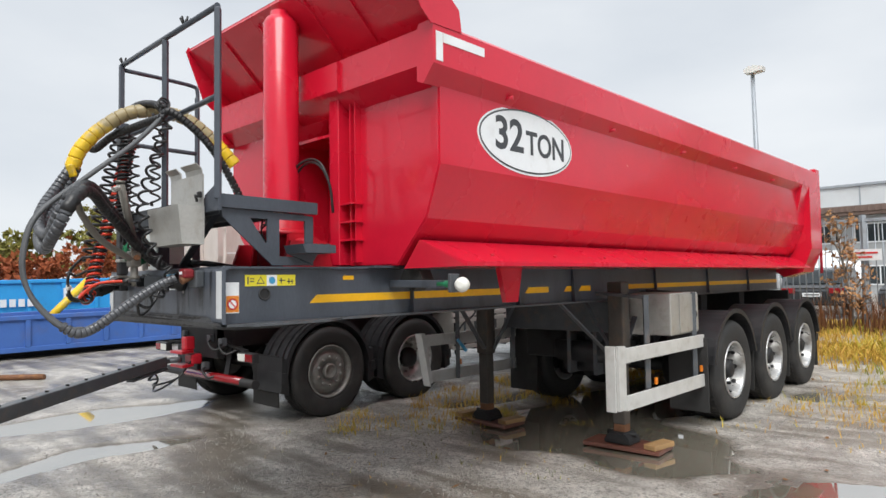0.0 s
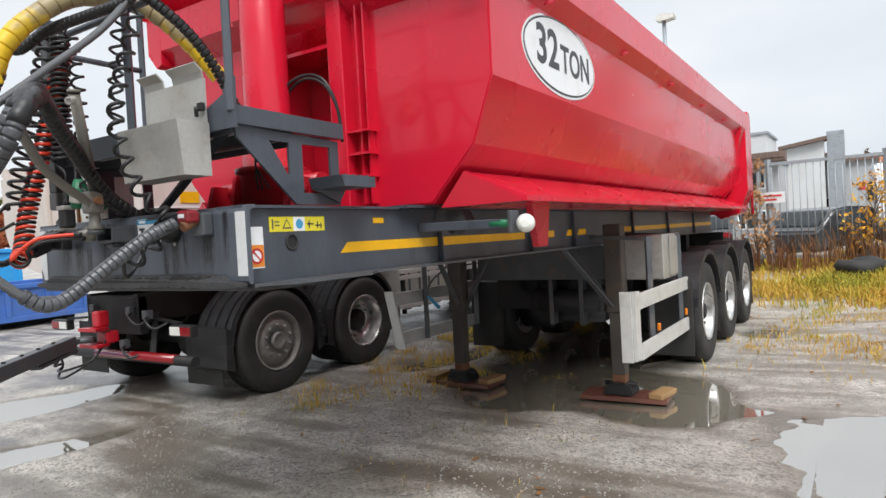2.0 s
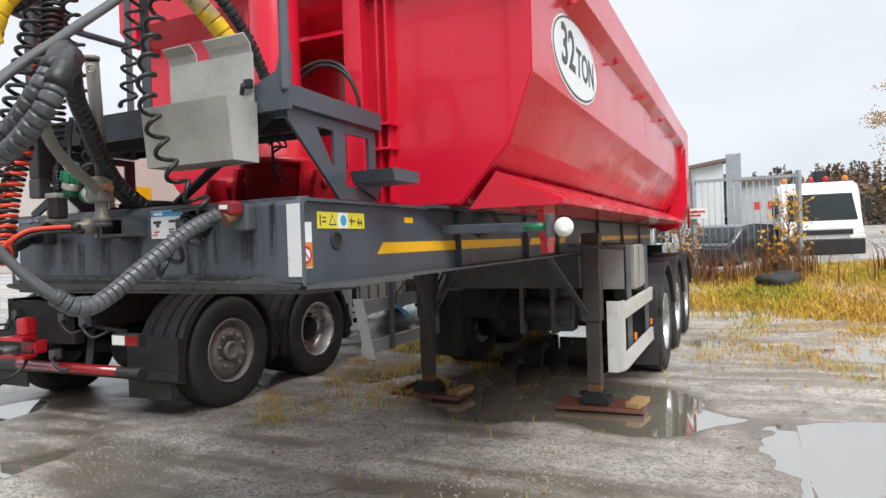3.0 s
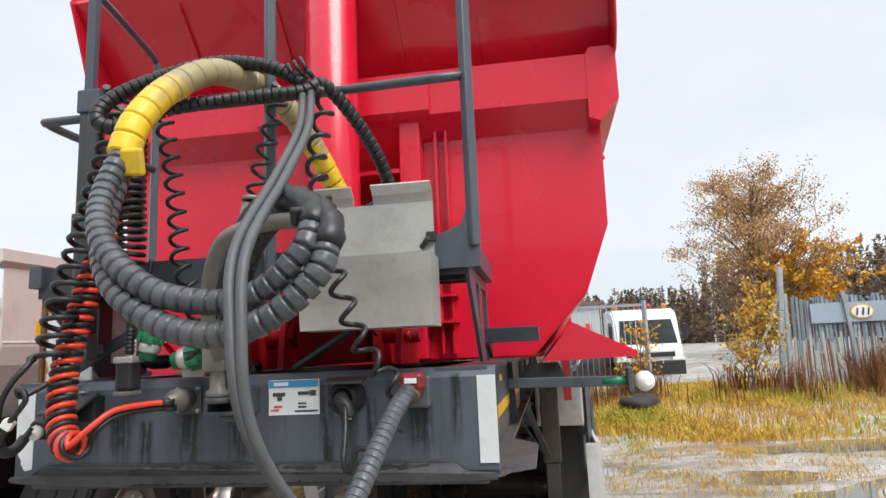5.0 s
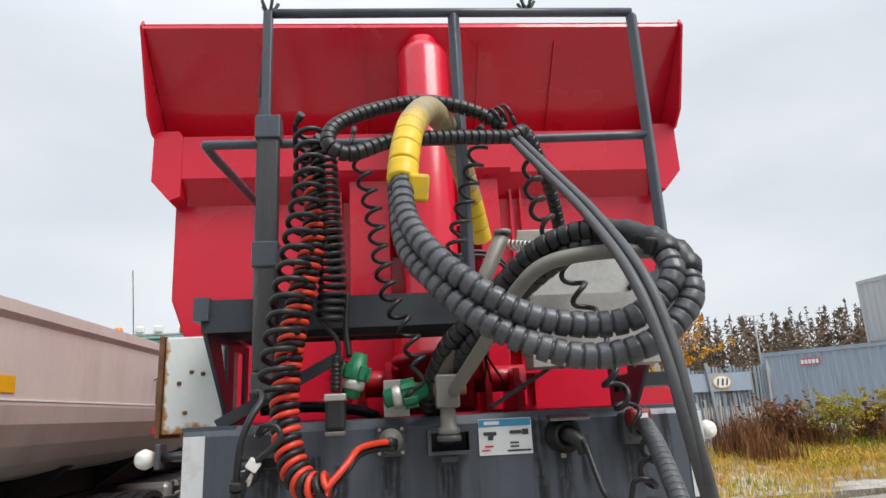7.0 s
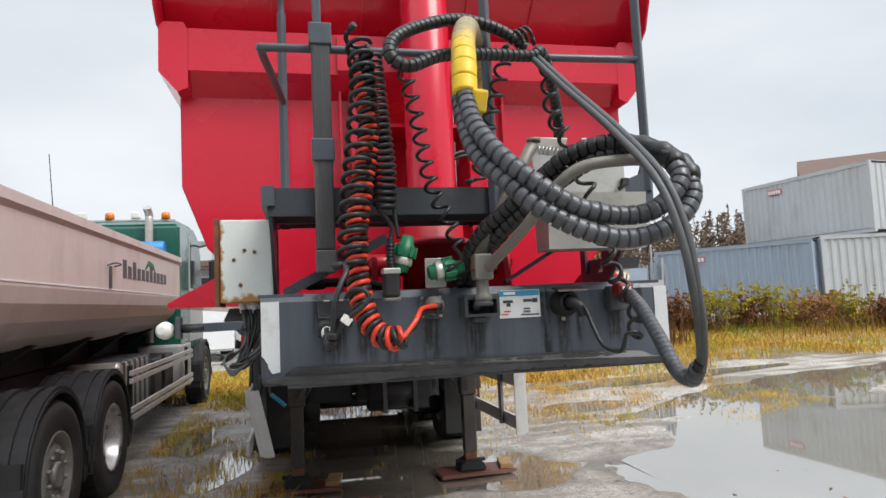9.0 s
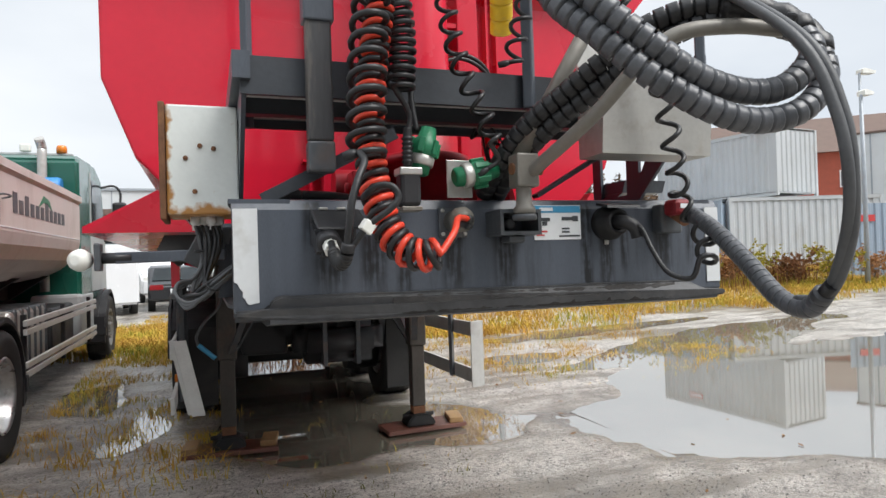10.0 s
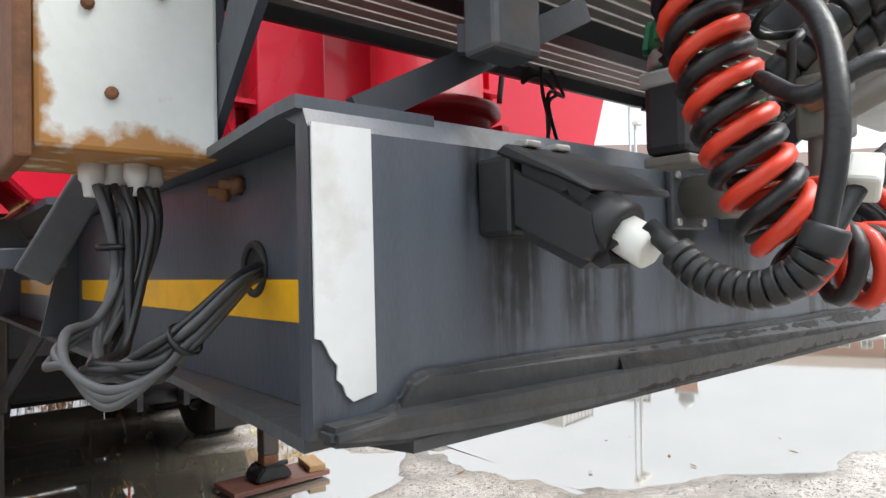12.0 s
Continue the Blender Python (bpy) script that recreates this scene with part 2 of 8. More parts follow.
def part(name, bm, mat, parent=None, label="", smooth=False, at=None):
    me = bpy.data.meshes.new(name)
    bm.normal_update()
    bm.to_mesh(me)
    bm.free()
    me.materials.append(mat)
    if smooth:
        me.shade_smooth()
    ob = new(name, me)
    if parent:
        ob.parent = parent
    if at is not None:
        ob.matrix_basis = at
    if label:
        ob["label"] = label
    return ob


def single(name, bm, mat, label, category, group="", kind="", smooth=False, at=None):
    return tagged(part(name, bm, mat, None, "", smooth, at), label, category, group, kind)


def B():
    return bmesh.new()


def box(bm, x0, x1, y0, y1, z0, z1, bevel=0.0, m=None):
    r = bmesh.ops.create_cube(bm, size=1.0)
    mm = Matrix.Translation(((x0 + x1) / 2, (y0 + y1) / 2, (z0 + z1) / 2)) @ Matrix.Diagonal((abs(x1 - x0), abs(y1 - y0), abs(z1 - z0), 1))
    bmesh.ops.transform(bm, matrix=(m @ mm) if m else mm, verts=r["verts"])
    if bevel:
        es = list({e for v in r["verts"] for e in v.link_edges})
        bmesh.ops.bevel(bm, geom=es, offset=bevel, segments=2, affect="EDGES", profile=0.5)
    return bm


def prism(bm, pts, axis, a, b):
    """A polygon of 2D points drawn out from a to b along an axis. For x the points are (y, z), for y (x, z), for z (x, y)."""
    def at(p, v):
        return {"x": (v, p[0], p[1]), "y": (p[0], v, p[1]), "z": (p[0], p[1], v)}[axis]
    lo = [bm.verts.new(at(p, a)) for p in pts]
    hi = [bm.verts.new(at(p, b)) for p in pts]
    n = len(pts)
    fs = [bm.faces.new(lo), bm.faces.new(hi[::-1])]
    fs += [bm.faces.new((lo[i], hi[i], hi[(i + 1) % n], lo[(i + 1) % n])) for i in range(n)]
    bmesh.ops.recalc_face_normals(bm, faces=fs)
    return bm


def strip(bm, pts, axis, a, b, thick):
    """A bent sheet: an open line of 2D points, given a thickness and drawn out along an axis."""
    out = []
    for i, p in enumerate(pts):
        d0 = Vector(pts[i]) - Vector(pts[i - 1]) if i else Vector(pts[1]) - Vector(pts[0])
        d1 = Vector(pts[i + 1]) - Vector(pts[i]) if i < len(pts) - 1 else d0
        d = (d0.normalized() + d1.normalized()).normalized()
        k = thick / max(abs(d.dot(d1.normalized())), 0.4)
        out.append((p[0] - d.y * k, p[1] + d.x * k))
    return prism(bm, list(pts) + out[::-1], axis, a, b)


def smooth_path(pts, n=8):
    """A rounded line through the points."""
    P = [Vector(p) for p in pts]
    P = [P[0] * 2 - P[1]] + P + [P[-1] * 2 - P[-2]]
    out = []
    for i in range(1, len(P) - 2):
        for k in range(n):
            t = k / n
            a, b, c, d = P[i - 1], P[i], P[i + 1], P[i + 2]
            out.append(0.5 * (2 * b + (c - a) * t + (2 * a - 5 * b + 4 * c - d) * t * t + (3 * b - a - 3 * c + d) * t ** 3))
    out.append(P[-2].copy())
    return out


def tube(bm, pts, r, seg=10, radii=None, caps=True):
    """A round bar along a line of points, with one radius or one for each point."""
    P = [Vector(p) for p in pts]
    rings, up = [], None
    for i, p in enumerate(P):
        d = ((P[min(i + 1, len(P) - 1)] - P[i]).normalized() + (P[i] - P[max(i - 1, 0)]).normalized())
        d = d.normalized() if d.length > 1e-6 else Vector((0, 0, 1))
        if up is None:
            up = d.orthogonal().normalized()
        up = (up - d * up.dot(d))
        up = up.normalized() if up.length > 1e-6 else d.orthogonal().normalized()
        side = d.cross(up)
        rr = radii[i] if radii else r
        rings.append([bm.verts.new(p + (up * math.cos(a) + side * math.sin(a)) * rr) for a in (2 * math.pi * k / seg for k in range(seg))])
    for a, b in zip(rings, rings[1:]):
        for k in range(seg):
            f = bm.faces.new((a[k], a[(k + 1) % seg], b[(k + 1) % seg], b[k]))
            f.smooth = True
    if caps:
        bm.faces.new(rings[0][::-1])
        bm.faces.new(rings[-1])
    return bm


def rod(bm, a, b, r, seg=10):
    return tube(bm, [a, b], r, seg)


def bar(bm, a, b, w, h, bevel=0.0, up=(0, 0, 1)):
    """A square bar from a to b, w wide across and h high."""
    a, b = Vector(a), Vector(b)
    d = (b - a).normalized()
    u = Vector(up)
    s = d.cross(u).normalized() if d.cross(u).length > 1e-4 else d.orthogonal().normalized()
    u = s.cross(d)
    m = Matrix((s, d, u)).transposed().to_4x4()
    m.translation = (a + b) / 2
    L = (b - a).length
    return box(bm, -w / 2, w / 2, -L / 2, L / 2, -h / 2, h / 2, bevel, m)


def lathe(bm, prof, m=None, seg=32, closed=False, mouth=False):
    """A profile of (radius, height) turned about z, then laid by m."""
    rings = []
    for r, h in prof:
        rings.append([bm.verts.new((r * math.cos(a), r * math.sin(a), h)) for a in (2 * math.pi * k / seg for k in range(seg))])
    vs = [v for ring in rings for v in ring]
    pairs = list(zip(rings, rings[1:])) + ([(rings[-1], rings[0])] if closed else [])
    for a, b in pairs:
        for k in range(seg):
            bm.faces.new((a[k], a[(k + 1) % seg], b[(k + 1) % seg], b[k])).smooth = True
    if not closed:
        if not mouth:
            bm.faces.new(rings[0][::-1])
        bm.faces.new(rings[-1])
    if m:
        bmesh.ops.transform(bm, matrix=m, verts=vs)
    return bm


def coil(path, radius, turns, n=14, grow=None, phase=0.0):
    """Points of a coil wound round a line of points."""
    P = smooth_path(path, 12)
    lens = [0.0]
    for a, b in zip(P, P[1:]):
        lens.append(lens[-1] + (b - a).length)
    out, up = [], None
    total = int(turns * n)
    for i in range(total + 1):
        s = lens[-1] * i / total
        k = max(j for j in range(len(lens)) if lens[j] <= s + 1e-9)
        k = min(k, len(P) - 2)
        f = (s - lens[k]) / max(lens[k + 1] - lens[k], 1e-9)
        p, d = P[k].lerp(P[k + 1], f), (P[k + 1] - P[k]).normalized()
        up = d.orthogonal().normalized() if up is None else (up - d * up.dot(d)).normalized()
        a = 2 * math.pi * i / n + phase
        rr = radius * (grow(i / total) if grow else 1)
        out.append(p + (up * math.cos(a) + d.cross(up) * math.sin(a)) * rr)
    return out


def writing(name, text, size, mat, parent, at, depth=0.001, width=None):
    """Letters as a mesh, lying in the plane of at."""
    cu = bpy.data.curves.new(name, "FONT")
    cu.body, cu.size, cu.extrude, cu.align_x, cu.align_y = text, size, depth, "CENTER", "CENTER"
    cu.offset = size * 0.022
    tmp = bpy.data.objects.new(name + "_tmp", cu)
    scene.collection.objects.link(tmp)
    bpy.context.view_layer.update()
    me = bpy.data.meshes.new_from_object(tmp.evaluated_get(bpy.context.evaluated_depsgraph_get()))
    bpy.data.objects.remove(tmp)
    if width:
        xs = [v.co.x for v in me.vertices]
        k = width / (max(xs) - min(xs))
        for v in me.vertices:
            v.co.x *= k
    me.materials.clear()
    me.materials.append(mat)
    ob = new(name, me)
    ob.parent = parent
    ob.matrix_basis = at
    return ob


# ---- ground ----
PUDDLES = [  # x, y, half length, half width, turn, depth
    (6.95, 3.45, 4.1, 1.9, 5, 0.05), (8.2, 7.2, 3.4, 0.55, 12, 0.022), (6.5, 6.3, 3.0, 0.6, 15, 0.02), (0.45, 4.1, 1.15, 0.95, 0, 0.02), (0.1, 6.3, 2.9, 0.75, 90, 0.018), (1.3, 3.75, 0.7, 0.22, 0, 0.012), (0.7, 1.75, 1.0, 0.35, 25, -0.006),
    (-2.75, 0.5, 1.0, 0.2, 86, 0.035), (-4.6, 1.2, 1.25, 0.32, 82, 0.04), (-2.1, 6.6, 0.8, 0.28, 90, 0.02),
    (6.0, 8.6, 2.6, 0.4, 8, 0.02), (1.5, 7.3, 0.4, 0.25, 80, 0.012), (-1.55, 5.0, 0.8, 0.2, 90, 0.014), (3.4, 6.6, 0.5, 0.3, 10, 0.01),
]


RISE = 0.0145


def ground_height(x, y):
    """The height of the yard: rough gravel, hollows that hold water, a bank under the weeds."""
    z = 0.016 + 0.013 * noise.noise((x * 0.55, y * 0.55, 0)) + 0.007 * noise.noise((x * 2.1, y * 2.1, 3)) + 0.0045 * noise.noise((x * 6, y * 6, 5)) + 0.003 * noise.noise((x * 13, y * 13, 8)) + 0.006 * noise.noise(((0.85 * x + 0.53 * y) * 0.5, (0.85 * y - 0.53 * x) * 4.5, 7))
    wx, wy = x + 0.35 * noise.noise((x * 0.9, y * 0.9, 9)), y + 0.35 * noise.noise((x * 0.9, y * 0.9, 14))
    for px, py, a, b, turn, depth in PUDDLES:
        c, s = math.cos(radians(turn)), math.sin(radians(turn))
        u, v = ((wx - px) * c + (wy - py) * s) / a, (-(wx - px) * s + (wy - py) * c) / b
        d = u * u + v * v
        if d < 1.6:
            z -= (depth + 0.016) * min(1.0, max(0.0, (1.6 - d) / 0.9))
    if x > 2.4 and y > 3.6:
        z += 0.045 * max(0.0, noise.noise((x * 1.5 - y * 0.5, y * 0.35 + x * 0.1, 21)) + 0.08) * min(1.0, (y - 3.6) / 0.8)
    return z + 0.28 * bank(x, y) + rise(x, y)


def rise(x, y):
    """The yard climbs gently from the trailer towards the containers."""
    if x < 1.8:
        return 0.0
    d = max(0.0, 0.77 * (x - 2.4) + 0.64 * (y - 3.0)) * min(1.0, (x - 1.8) / 0.6)
    near = RISE * min(d, 9.0)
    return near + 0.03 * min(max(d - 9.0, 0.0), 16.0)


def bank(x, y):
    """0 on the yard, 1 on the grassy bank behind it."""
    edge = 9.2 + 0.15 * max(x - 3, 0.0)
    k = min(1.0, max(0.0, (y - edge) / 3.5))
    k *= min(1.0, max(0.0, (x + 1.0) / 2.0))
    return k * k * (3 - 2 * k)


def axis_steps(a, b, fine0, fine1, fine, coarse):
    """Steps along one axis: fine in the middle stretch, growing outward."""
    out, v = [], fine0
    while v <= fine1:
        out.append(v)
        v += fine
    step = fine
    while v < b:
        out.append(v)
        step *= coarse
        v += step
    out.append(b)
    v, step = fine0, fine
    while v > a:
        step *= coarse
        v -= step
        out.insert(0, max(v, a))
    return out


def build_ground():
    xs, ys = axis_steps(-600, 600, -6, 9, 0.075, 1.14), axis_steps(-400, 900, -1.5, 11, 0.075, 1.14)
    verts = [(x, y, ground_height(x, y)) for y in ys for x in xs]
    w = len(xs)
    faces = [(j * w + i, j * w + i + 1, (j + 1) * w + i + 1, (j + 1) * w + i) for j in range(len(ys) - 1) for i in range(w - 1)]
    me = bpy.data.meshes.new("ground")
    me.from_pydata(verts, [], faces)
    me.shade_smooth()
    me.materials.append(GRAVEL)
    tagged(new("ground", me), "wet grey gravel yard with mud, hollows and puddles", "ground", kind="structure")
    bm = B()
    vs = [bm.verts.new(p) for p in ((-30, -12, 0), (2.4, -12, 0), (2.4, 15, 0), (-30, 15, 0))]
    bm.faces.new(vs)
    single("water", bm, WATER, "shallow muddy rain water standing in the hollows", "water", kind="structure")
    bm = B()
    corners = ((2.4, -2), (13.0, -2), (13.0, 9.0), (2.4, 9.0))
    bm.faces.new([bm.verts.new((x, y, RISE * (0.77 * (x - 2.4) + 0.64 * (y - 3.0)))) for x, y in corners])
    single("water", bm, WATER, "broad muddy puddle that mirrors sky and containers", "water", kind="structure")


def gravel_material():
    """Wet yard: grey grit with stones, smooth brown mud between, and a patchy film of water on both."""
    m = bpy.data.materials.new("wet_gravel")
    m.use_nodes = True
    n, l = m.node_tree.nodes, m.node_tree.links
    b = n["Principled BSDF"]
    co = n.new("ShaderNodeTexCoord")
    def tex(kind, scale, detail=4, rough=0.5):
        t = n.new(kind)
        t.inputs["Scale"].default_value = scale
        if "Detail" in t.inputs:
            t.inputs["Detail"].default_value, t.inputs["Roughness"].default_value = detail, rough
        l.new(co.outputs["Object"], t.inputs["Vector"])
        return t
    def span(src, a, z, lo=0.0, hi=1.0):
        r = n.new("ShaderNodeMapRange")
        for i, v in enumerate((a, z, lo, hi)):
            r.inputs[i + 1].default_value = v
        l.new(src, r.inputs[0])
        return r.outputs[0]
    def mix(kind, f, a, z):
        k = n.new("ShaderNodeMixRGB")
        k.blend_type = kind
        for i, v in enumerate((f, a, z)):
            if isinstance(v, (int, float)):
                k.inputs[i].default_value = v
            elif isinstance(v, tuple):
                k.inputs[i].default_value = (*v, 1)
            else:
                l.new(v, k.inputs[i])
        return k.outputs[0]
    mud = tex("ShaderNodeTexNoise", 0.55, 8, 0.62)
    film = tex("ShaderNodeTexNoise", 1.1, 7, 0.6)
    tone = tex("ShaderNodeTexNoise", 3.5, 6)
    stones, small, grit = tex("ShaderNodeTexVoronoi", 42), tex("ShaderNodeTexVoronoi", 95), tex("ShaderNodeTexNoise", 240, 2)
    # wheel tracks draw the mud out into streaks
    lay = n.new("ShaderNodeMapping")
    lay.inputs["Rotation"].default_value, lay.inputs["Scale"].default_value = (0, 0, radians(-32)), (0.35, 3.2, 1)
    l.new(co.outputs["Object"], lay.inputs["Vector"])
    track = n.new("ShaderNodeTexNoise")
    track.inputs["Scale"].default_value, track.inputs["Detail"].default_value = 1.0, 5
    l.new(lay.outputs[0], track.inputs["Vector"])
    both = n.new("ShaderNodeMath")
    both.operation = "MULTIPLY_ADD"
    both.inputs[1].default_value = 0.55
    half = n.new("ShaderNodeMath")
    half.operation = "MULTIPLY"
    half.inputs[1].default_value = 0.45
    l.new(mud.outputs["Fac"], half.inputs[0])
    l.new(track.outputs["Fac"], both.inputs[0])
    l.new(half.outputs[0], both.inputs[2])
    is_mud = span(both.outputs[0], 0.48, 0.56)
    one = n.new("ShaderNodeSeparateColor")
    l.new(stones.outputs["Color"], one.inputs[0])
    two = n.new("ShaderNodeSeparateColor")
    l.new(small.outputs["Color"], two.inputs[0])
    grey = mix("MIX", span(tone.outputs["Fac"], 0.3, 0.7), (0.135, 0.125, 0.113), (0.222, 0.208, 0.192))
    grey = mix("MULTIPLY", 1.0, grey, mix("MIX", one.outputs[0], (0.2, 0.2, 0.195), (2.15, 2.15, 2.12)))
    grey = mix("MULTIPLY", 0.8, grey, mix("MIX", two.outputs[1], (0.4, 0.4, 0.4), (1.7, 1.7, 1.7)))
    brown = mix("MIX", span(tone.outputs["Fac"], 0.3, 0.7), (0.112, 0.096, 0.077), (0.18, 0.16, 0.134))
    brown = mix("MULTIPLY", 0.8, brown, mix("MIX", two.outputs[0], (0.5, 0.5, 0.5), (1.6, 1.6, 1.58)))
    # the low margins round the puddles stay soaked: darker and shiny
    up = n.new("ShaderNodeSeparateXYZ")
    l.new(co.outputs["Object"], up.inputs[0])
    soaked = span(up.outputs["Z"], 0.02, 0.002)
    dry = mix("MIX", is_mud, grey, brown)
    l.new(mix("MULTIPLY", soaked, dry, (0.55, 0.52, 0.48)), b.inputs["Base Color"])
    l.new(span(is_mud, 0, 1, 0.5, 0.28), b.inputs["Roughness"])
    wet = n.new("ShaderNodeMath")
    wet.operation = "MAXIMUM"
    l.new(span(film.outputs["Fac"], 0.44, 0.66, 0.03, 0.7), wet.inputs[0])
    l.new(soaked, wet.inputs[1])
    l.new(wet.outputs[0], b.inputs["Coat Weight"])
    l.new(span(tone.outputs["Fac"], 0.3, 0.7, 0.05, 0.22), b.inputs["Coat Roughness"])
    b.inputs["Coat IOR"].default_value = 1.5
    h = n.new("ShaderNodeMath")
    h.operation = "MULTIPLY_ADD"
    h.inputs[1].default_value = 0.6
    l.new(small.outputs["Distance"], h.inputs[0])
    l.new(stones.outputs["Distance"], h.inputs[2])
    h2 = n.new("ShaderNodeMath")
    h2.operation = "MULTIPLY_ADD"
    h2.inputs[1].default_value = 0.25
    l.new(grit.outputs["Fac"], h2.inputs[0])
    l.new(h.outputs[0], h2.inputs[2])
    bp = n.new("ShaderNodeBump")
    bp.inputs["Distance"].default_value = 0.01
    bp.invert = True
    l.new(span(is_mud, 0, 1, 1.0, 0.4), bp.inputs["Strength"])
    l.new(h2.outputs[0], bp.inputs["Height"])
    l.new(bp.outputs[0], b.inputs["Normal"])
    fb = n.new("ShaderNodeBump")
    fb.inputs["Distance"].default_value, fb.inputs["Strength"].default_value = 0.01, 0.3
    l.new(h2.outputs[0], fb.inputs["Height"])
    l.new(fb.outputs[0], b.inputs["Coat Normal"])
    return m


GRAVEL = gravel_material()
WATER = material("muddy_water", (0.19, 0.172, 0.135), 0.03, 0, 0.2, 0.8, 0.0, 5, spec=0.6)
wp = WATER.node_tree.nodes["Principled BSDF"]
for k in list(wp.inputs["Roughness"].links):
    WATER.node_tree.links.remove(k)
wp.inputs["Roughness"].default_value = 0.03
wp.inputs["IOR"].default_value = 5.0
build_ground()


# ---- the red tipper semi-trailer ----
trailer = thing("tipper_trailer", "red three-axle tipping semi-trailer standing on its landing legs", "trailer", at=pose(0, 0, 0, -0.75))
T = trailer
BODY_Y0, BODY_Y1 = 1.15, 9.15


def drop(y):
    """What the trailer's backward lean takes off the height at y."""
    return y * math.tan(radians(0.75))


def side_profile(k=1):
    return [(k * x, z) for x, z in ((1.19, 2.80), (1.185, 2.28), (1.07, 1.97), (0.82, 1.70))]


TB = new("tipping_body")
TB.parent = T
TB.matrix_basis = pose(0.028, -0.02, 0) @ Matrix.Diagonal((1.014, 1, 1, 1))
TB["label"] = "glossy red tipping body with a folded side and a forward hood"


def trailer_body():
    for k in (1, -1):
        # side wall with its two folds
        bm = B()
        strip(bm, side_profile(k), "y", BODY_Y0, BODY_Y1 - 0.35, 0.008 * k)
        part("side_wall", bm, RED, TB, "red folded steel side wall")
        # top band with the sloped underside
        bm = B()
        prism(bm, [(k * 1.19, 2.73), (k * 1.275, 2.83), (k * 1.275, 3.06), (k * 1.25, 3.085), (k * 1.16, 3.085), (k * 1.14, 3.05), (k * 1.14, 2.75)], "y", 1.02, BODY_Y1)
        part("top_band", bm, RED, TB)
        for y in (1.75, 3.1, 4.45, 5.8, 7.1):
            bm = B()
            rod(bm, (k * 1.2, y, 2.77), (k * 1.265, y + 0.02, 2.775), 0.014, 8)
            part("bolt", bm, RED, TB)
        # rear post and its taper
        bm = B()
        prism(bm, [(k * 1.19, 2.80), (k * 1.275, 2.83), (k * 1.275, 1.95), (k * 1.15, 1.62), (k * 0.9, 1.55), (k * 0.82, 1.62), (k * 1.05, 1.93), (k * 1.17, 2.28)], "y", 8.62, BODY_Y1)
        part("rear_post", bm, RED, TB)
        bm = B()
        prism(bm, [(k * 1.19, 2.76), (k * 1.275, 2.83), (k * 1.185, 2.4)], "y", 8.3, 8.62)
        part("gusset", bm, RED, TB)
        # outer sill: a sloping shelf over the wheels
        bm = B()
        for a, b in ((1.16, 4.35), (4.354, 8.45)):
            n0 = len(bm.verts)
            prism(bm, [(k * 1.00, 1.84), (k * 1.285, 1.70), (k * 1.285, 1.675), (k * 0.86, 1.668)], "y", a, b)
        bm.verts.ensure_lookup_table()
        for v in bm.verts:
            if v.co.y < 1.2 and abs(v.co.x) > 1.2:
                v.co.y += 0.10
            if v.co.y > 8.44:
                v.co.y += 0.25 if abs(v.co.x) < 1.2 else 0.0
        part("sill", bm, RED, TB, "red sloping sill shelf")
        for y in (1.6, 2.3, 3.0, 3.7, 4.6, 5.3, 6.1, 6.9, 7.7):
            bm = B()
            m = pose(k * 1.2, y, 1.745, 0, k * 26, 0)
            lathe(bm, [(0.012, -0.004), (0.012, 0.006), (0.006, 0.009)], m, 8)
            part("bolt", bm, DARKRED, TB)
        # bracket below the sill
        bm = B()
        prism(bm, [(1.93, 1.68), (2.19, 1.68), (2.13, 1.43), (2.00, 1.43)], "x", k * 0.96, k * 1.0)
        part("sill_bracket", bm, RED, TB)
        # reflective corner marks on the band
        bm = B()
        box(bm, k * 1.276, k * 1.279, 1.04, 1.095, 2.85, 3.02)
        box(bm, k * 1.276, k * 1.279, 1.10, 1.47, 2.965, 3.02)
        part("reflective_mark", bm, WHITE, TB, "white reflective corner mark")
    # floor
    bm = B()
    box(bm, -0.82, 0.82, BODY_Y0, BODY_Y1, 1.69, 1.71)
    part("body_floor", bm, RED, TB)
    # front wall, in two halves beside the recess of the ram
    prof = [(0.36, 1.70), (0.82, 1.70), (1.07, 1.97), (1.185, 2.28), (1.19, 2.80), (0.36, 2.80)]
    for k in (1, -1):
        bm = B()
        prism(bm, [(k * x, z) for x, z in prof], "y", 1.142, 1.155)
        part("front_wall", bm, RED, TB)
        inn = 0.26 if k > 0 else 0.17
        bm = B()
        box(bm, k * inn, k * 0.36, 1.05, 1.36, 1.70, 2.86, 0.006)
        part("front_column", bm, RED, TB)
        for x in ((0.42, 0.47) if k > 0 else (0.40,)):
            bm = B()
            box(bm, k * x, k * (x + 0.012), 1.095, 1.142, 1.72, 2.80)
            part("front_rib", bm, RED, TB)
        for z in ((1.86, 1.98, 2.10) if k > 0 else (1.95,)):
            bm = B()
            prism(bm, [(1.06, z), (1.142, z), (1.142, z + 0.012), (1.06, z + 0.012)], "x", k * 0.36, k * (0.50 if k > 0 else 0.44))
            part("shelf_rib", bm, RED, TB)
    bm = B()
    box(bm, -0.26, 0.26, 1.36, 1.372, 1.70, 2.84)
    part("recess_wall", bm, RED, TB)
    for z in (2.58,):
        bm = B()
        box(bm, -0.26, 0.26, 1.06, 1.36, z, z + 0.02)
        part("recess_shelf", bm, RED, TB)
    # band across the front
    bm = B()
    prism(bm, [(1.141, 2.74), (1.021, 2.84), (1.021, 3.055), (1.141, 3.055)], "x", -1.139, 1.139)
    part("front_band", bm, RED, TB)
    bm = B()
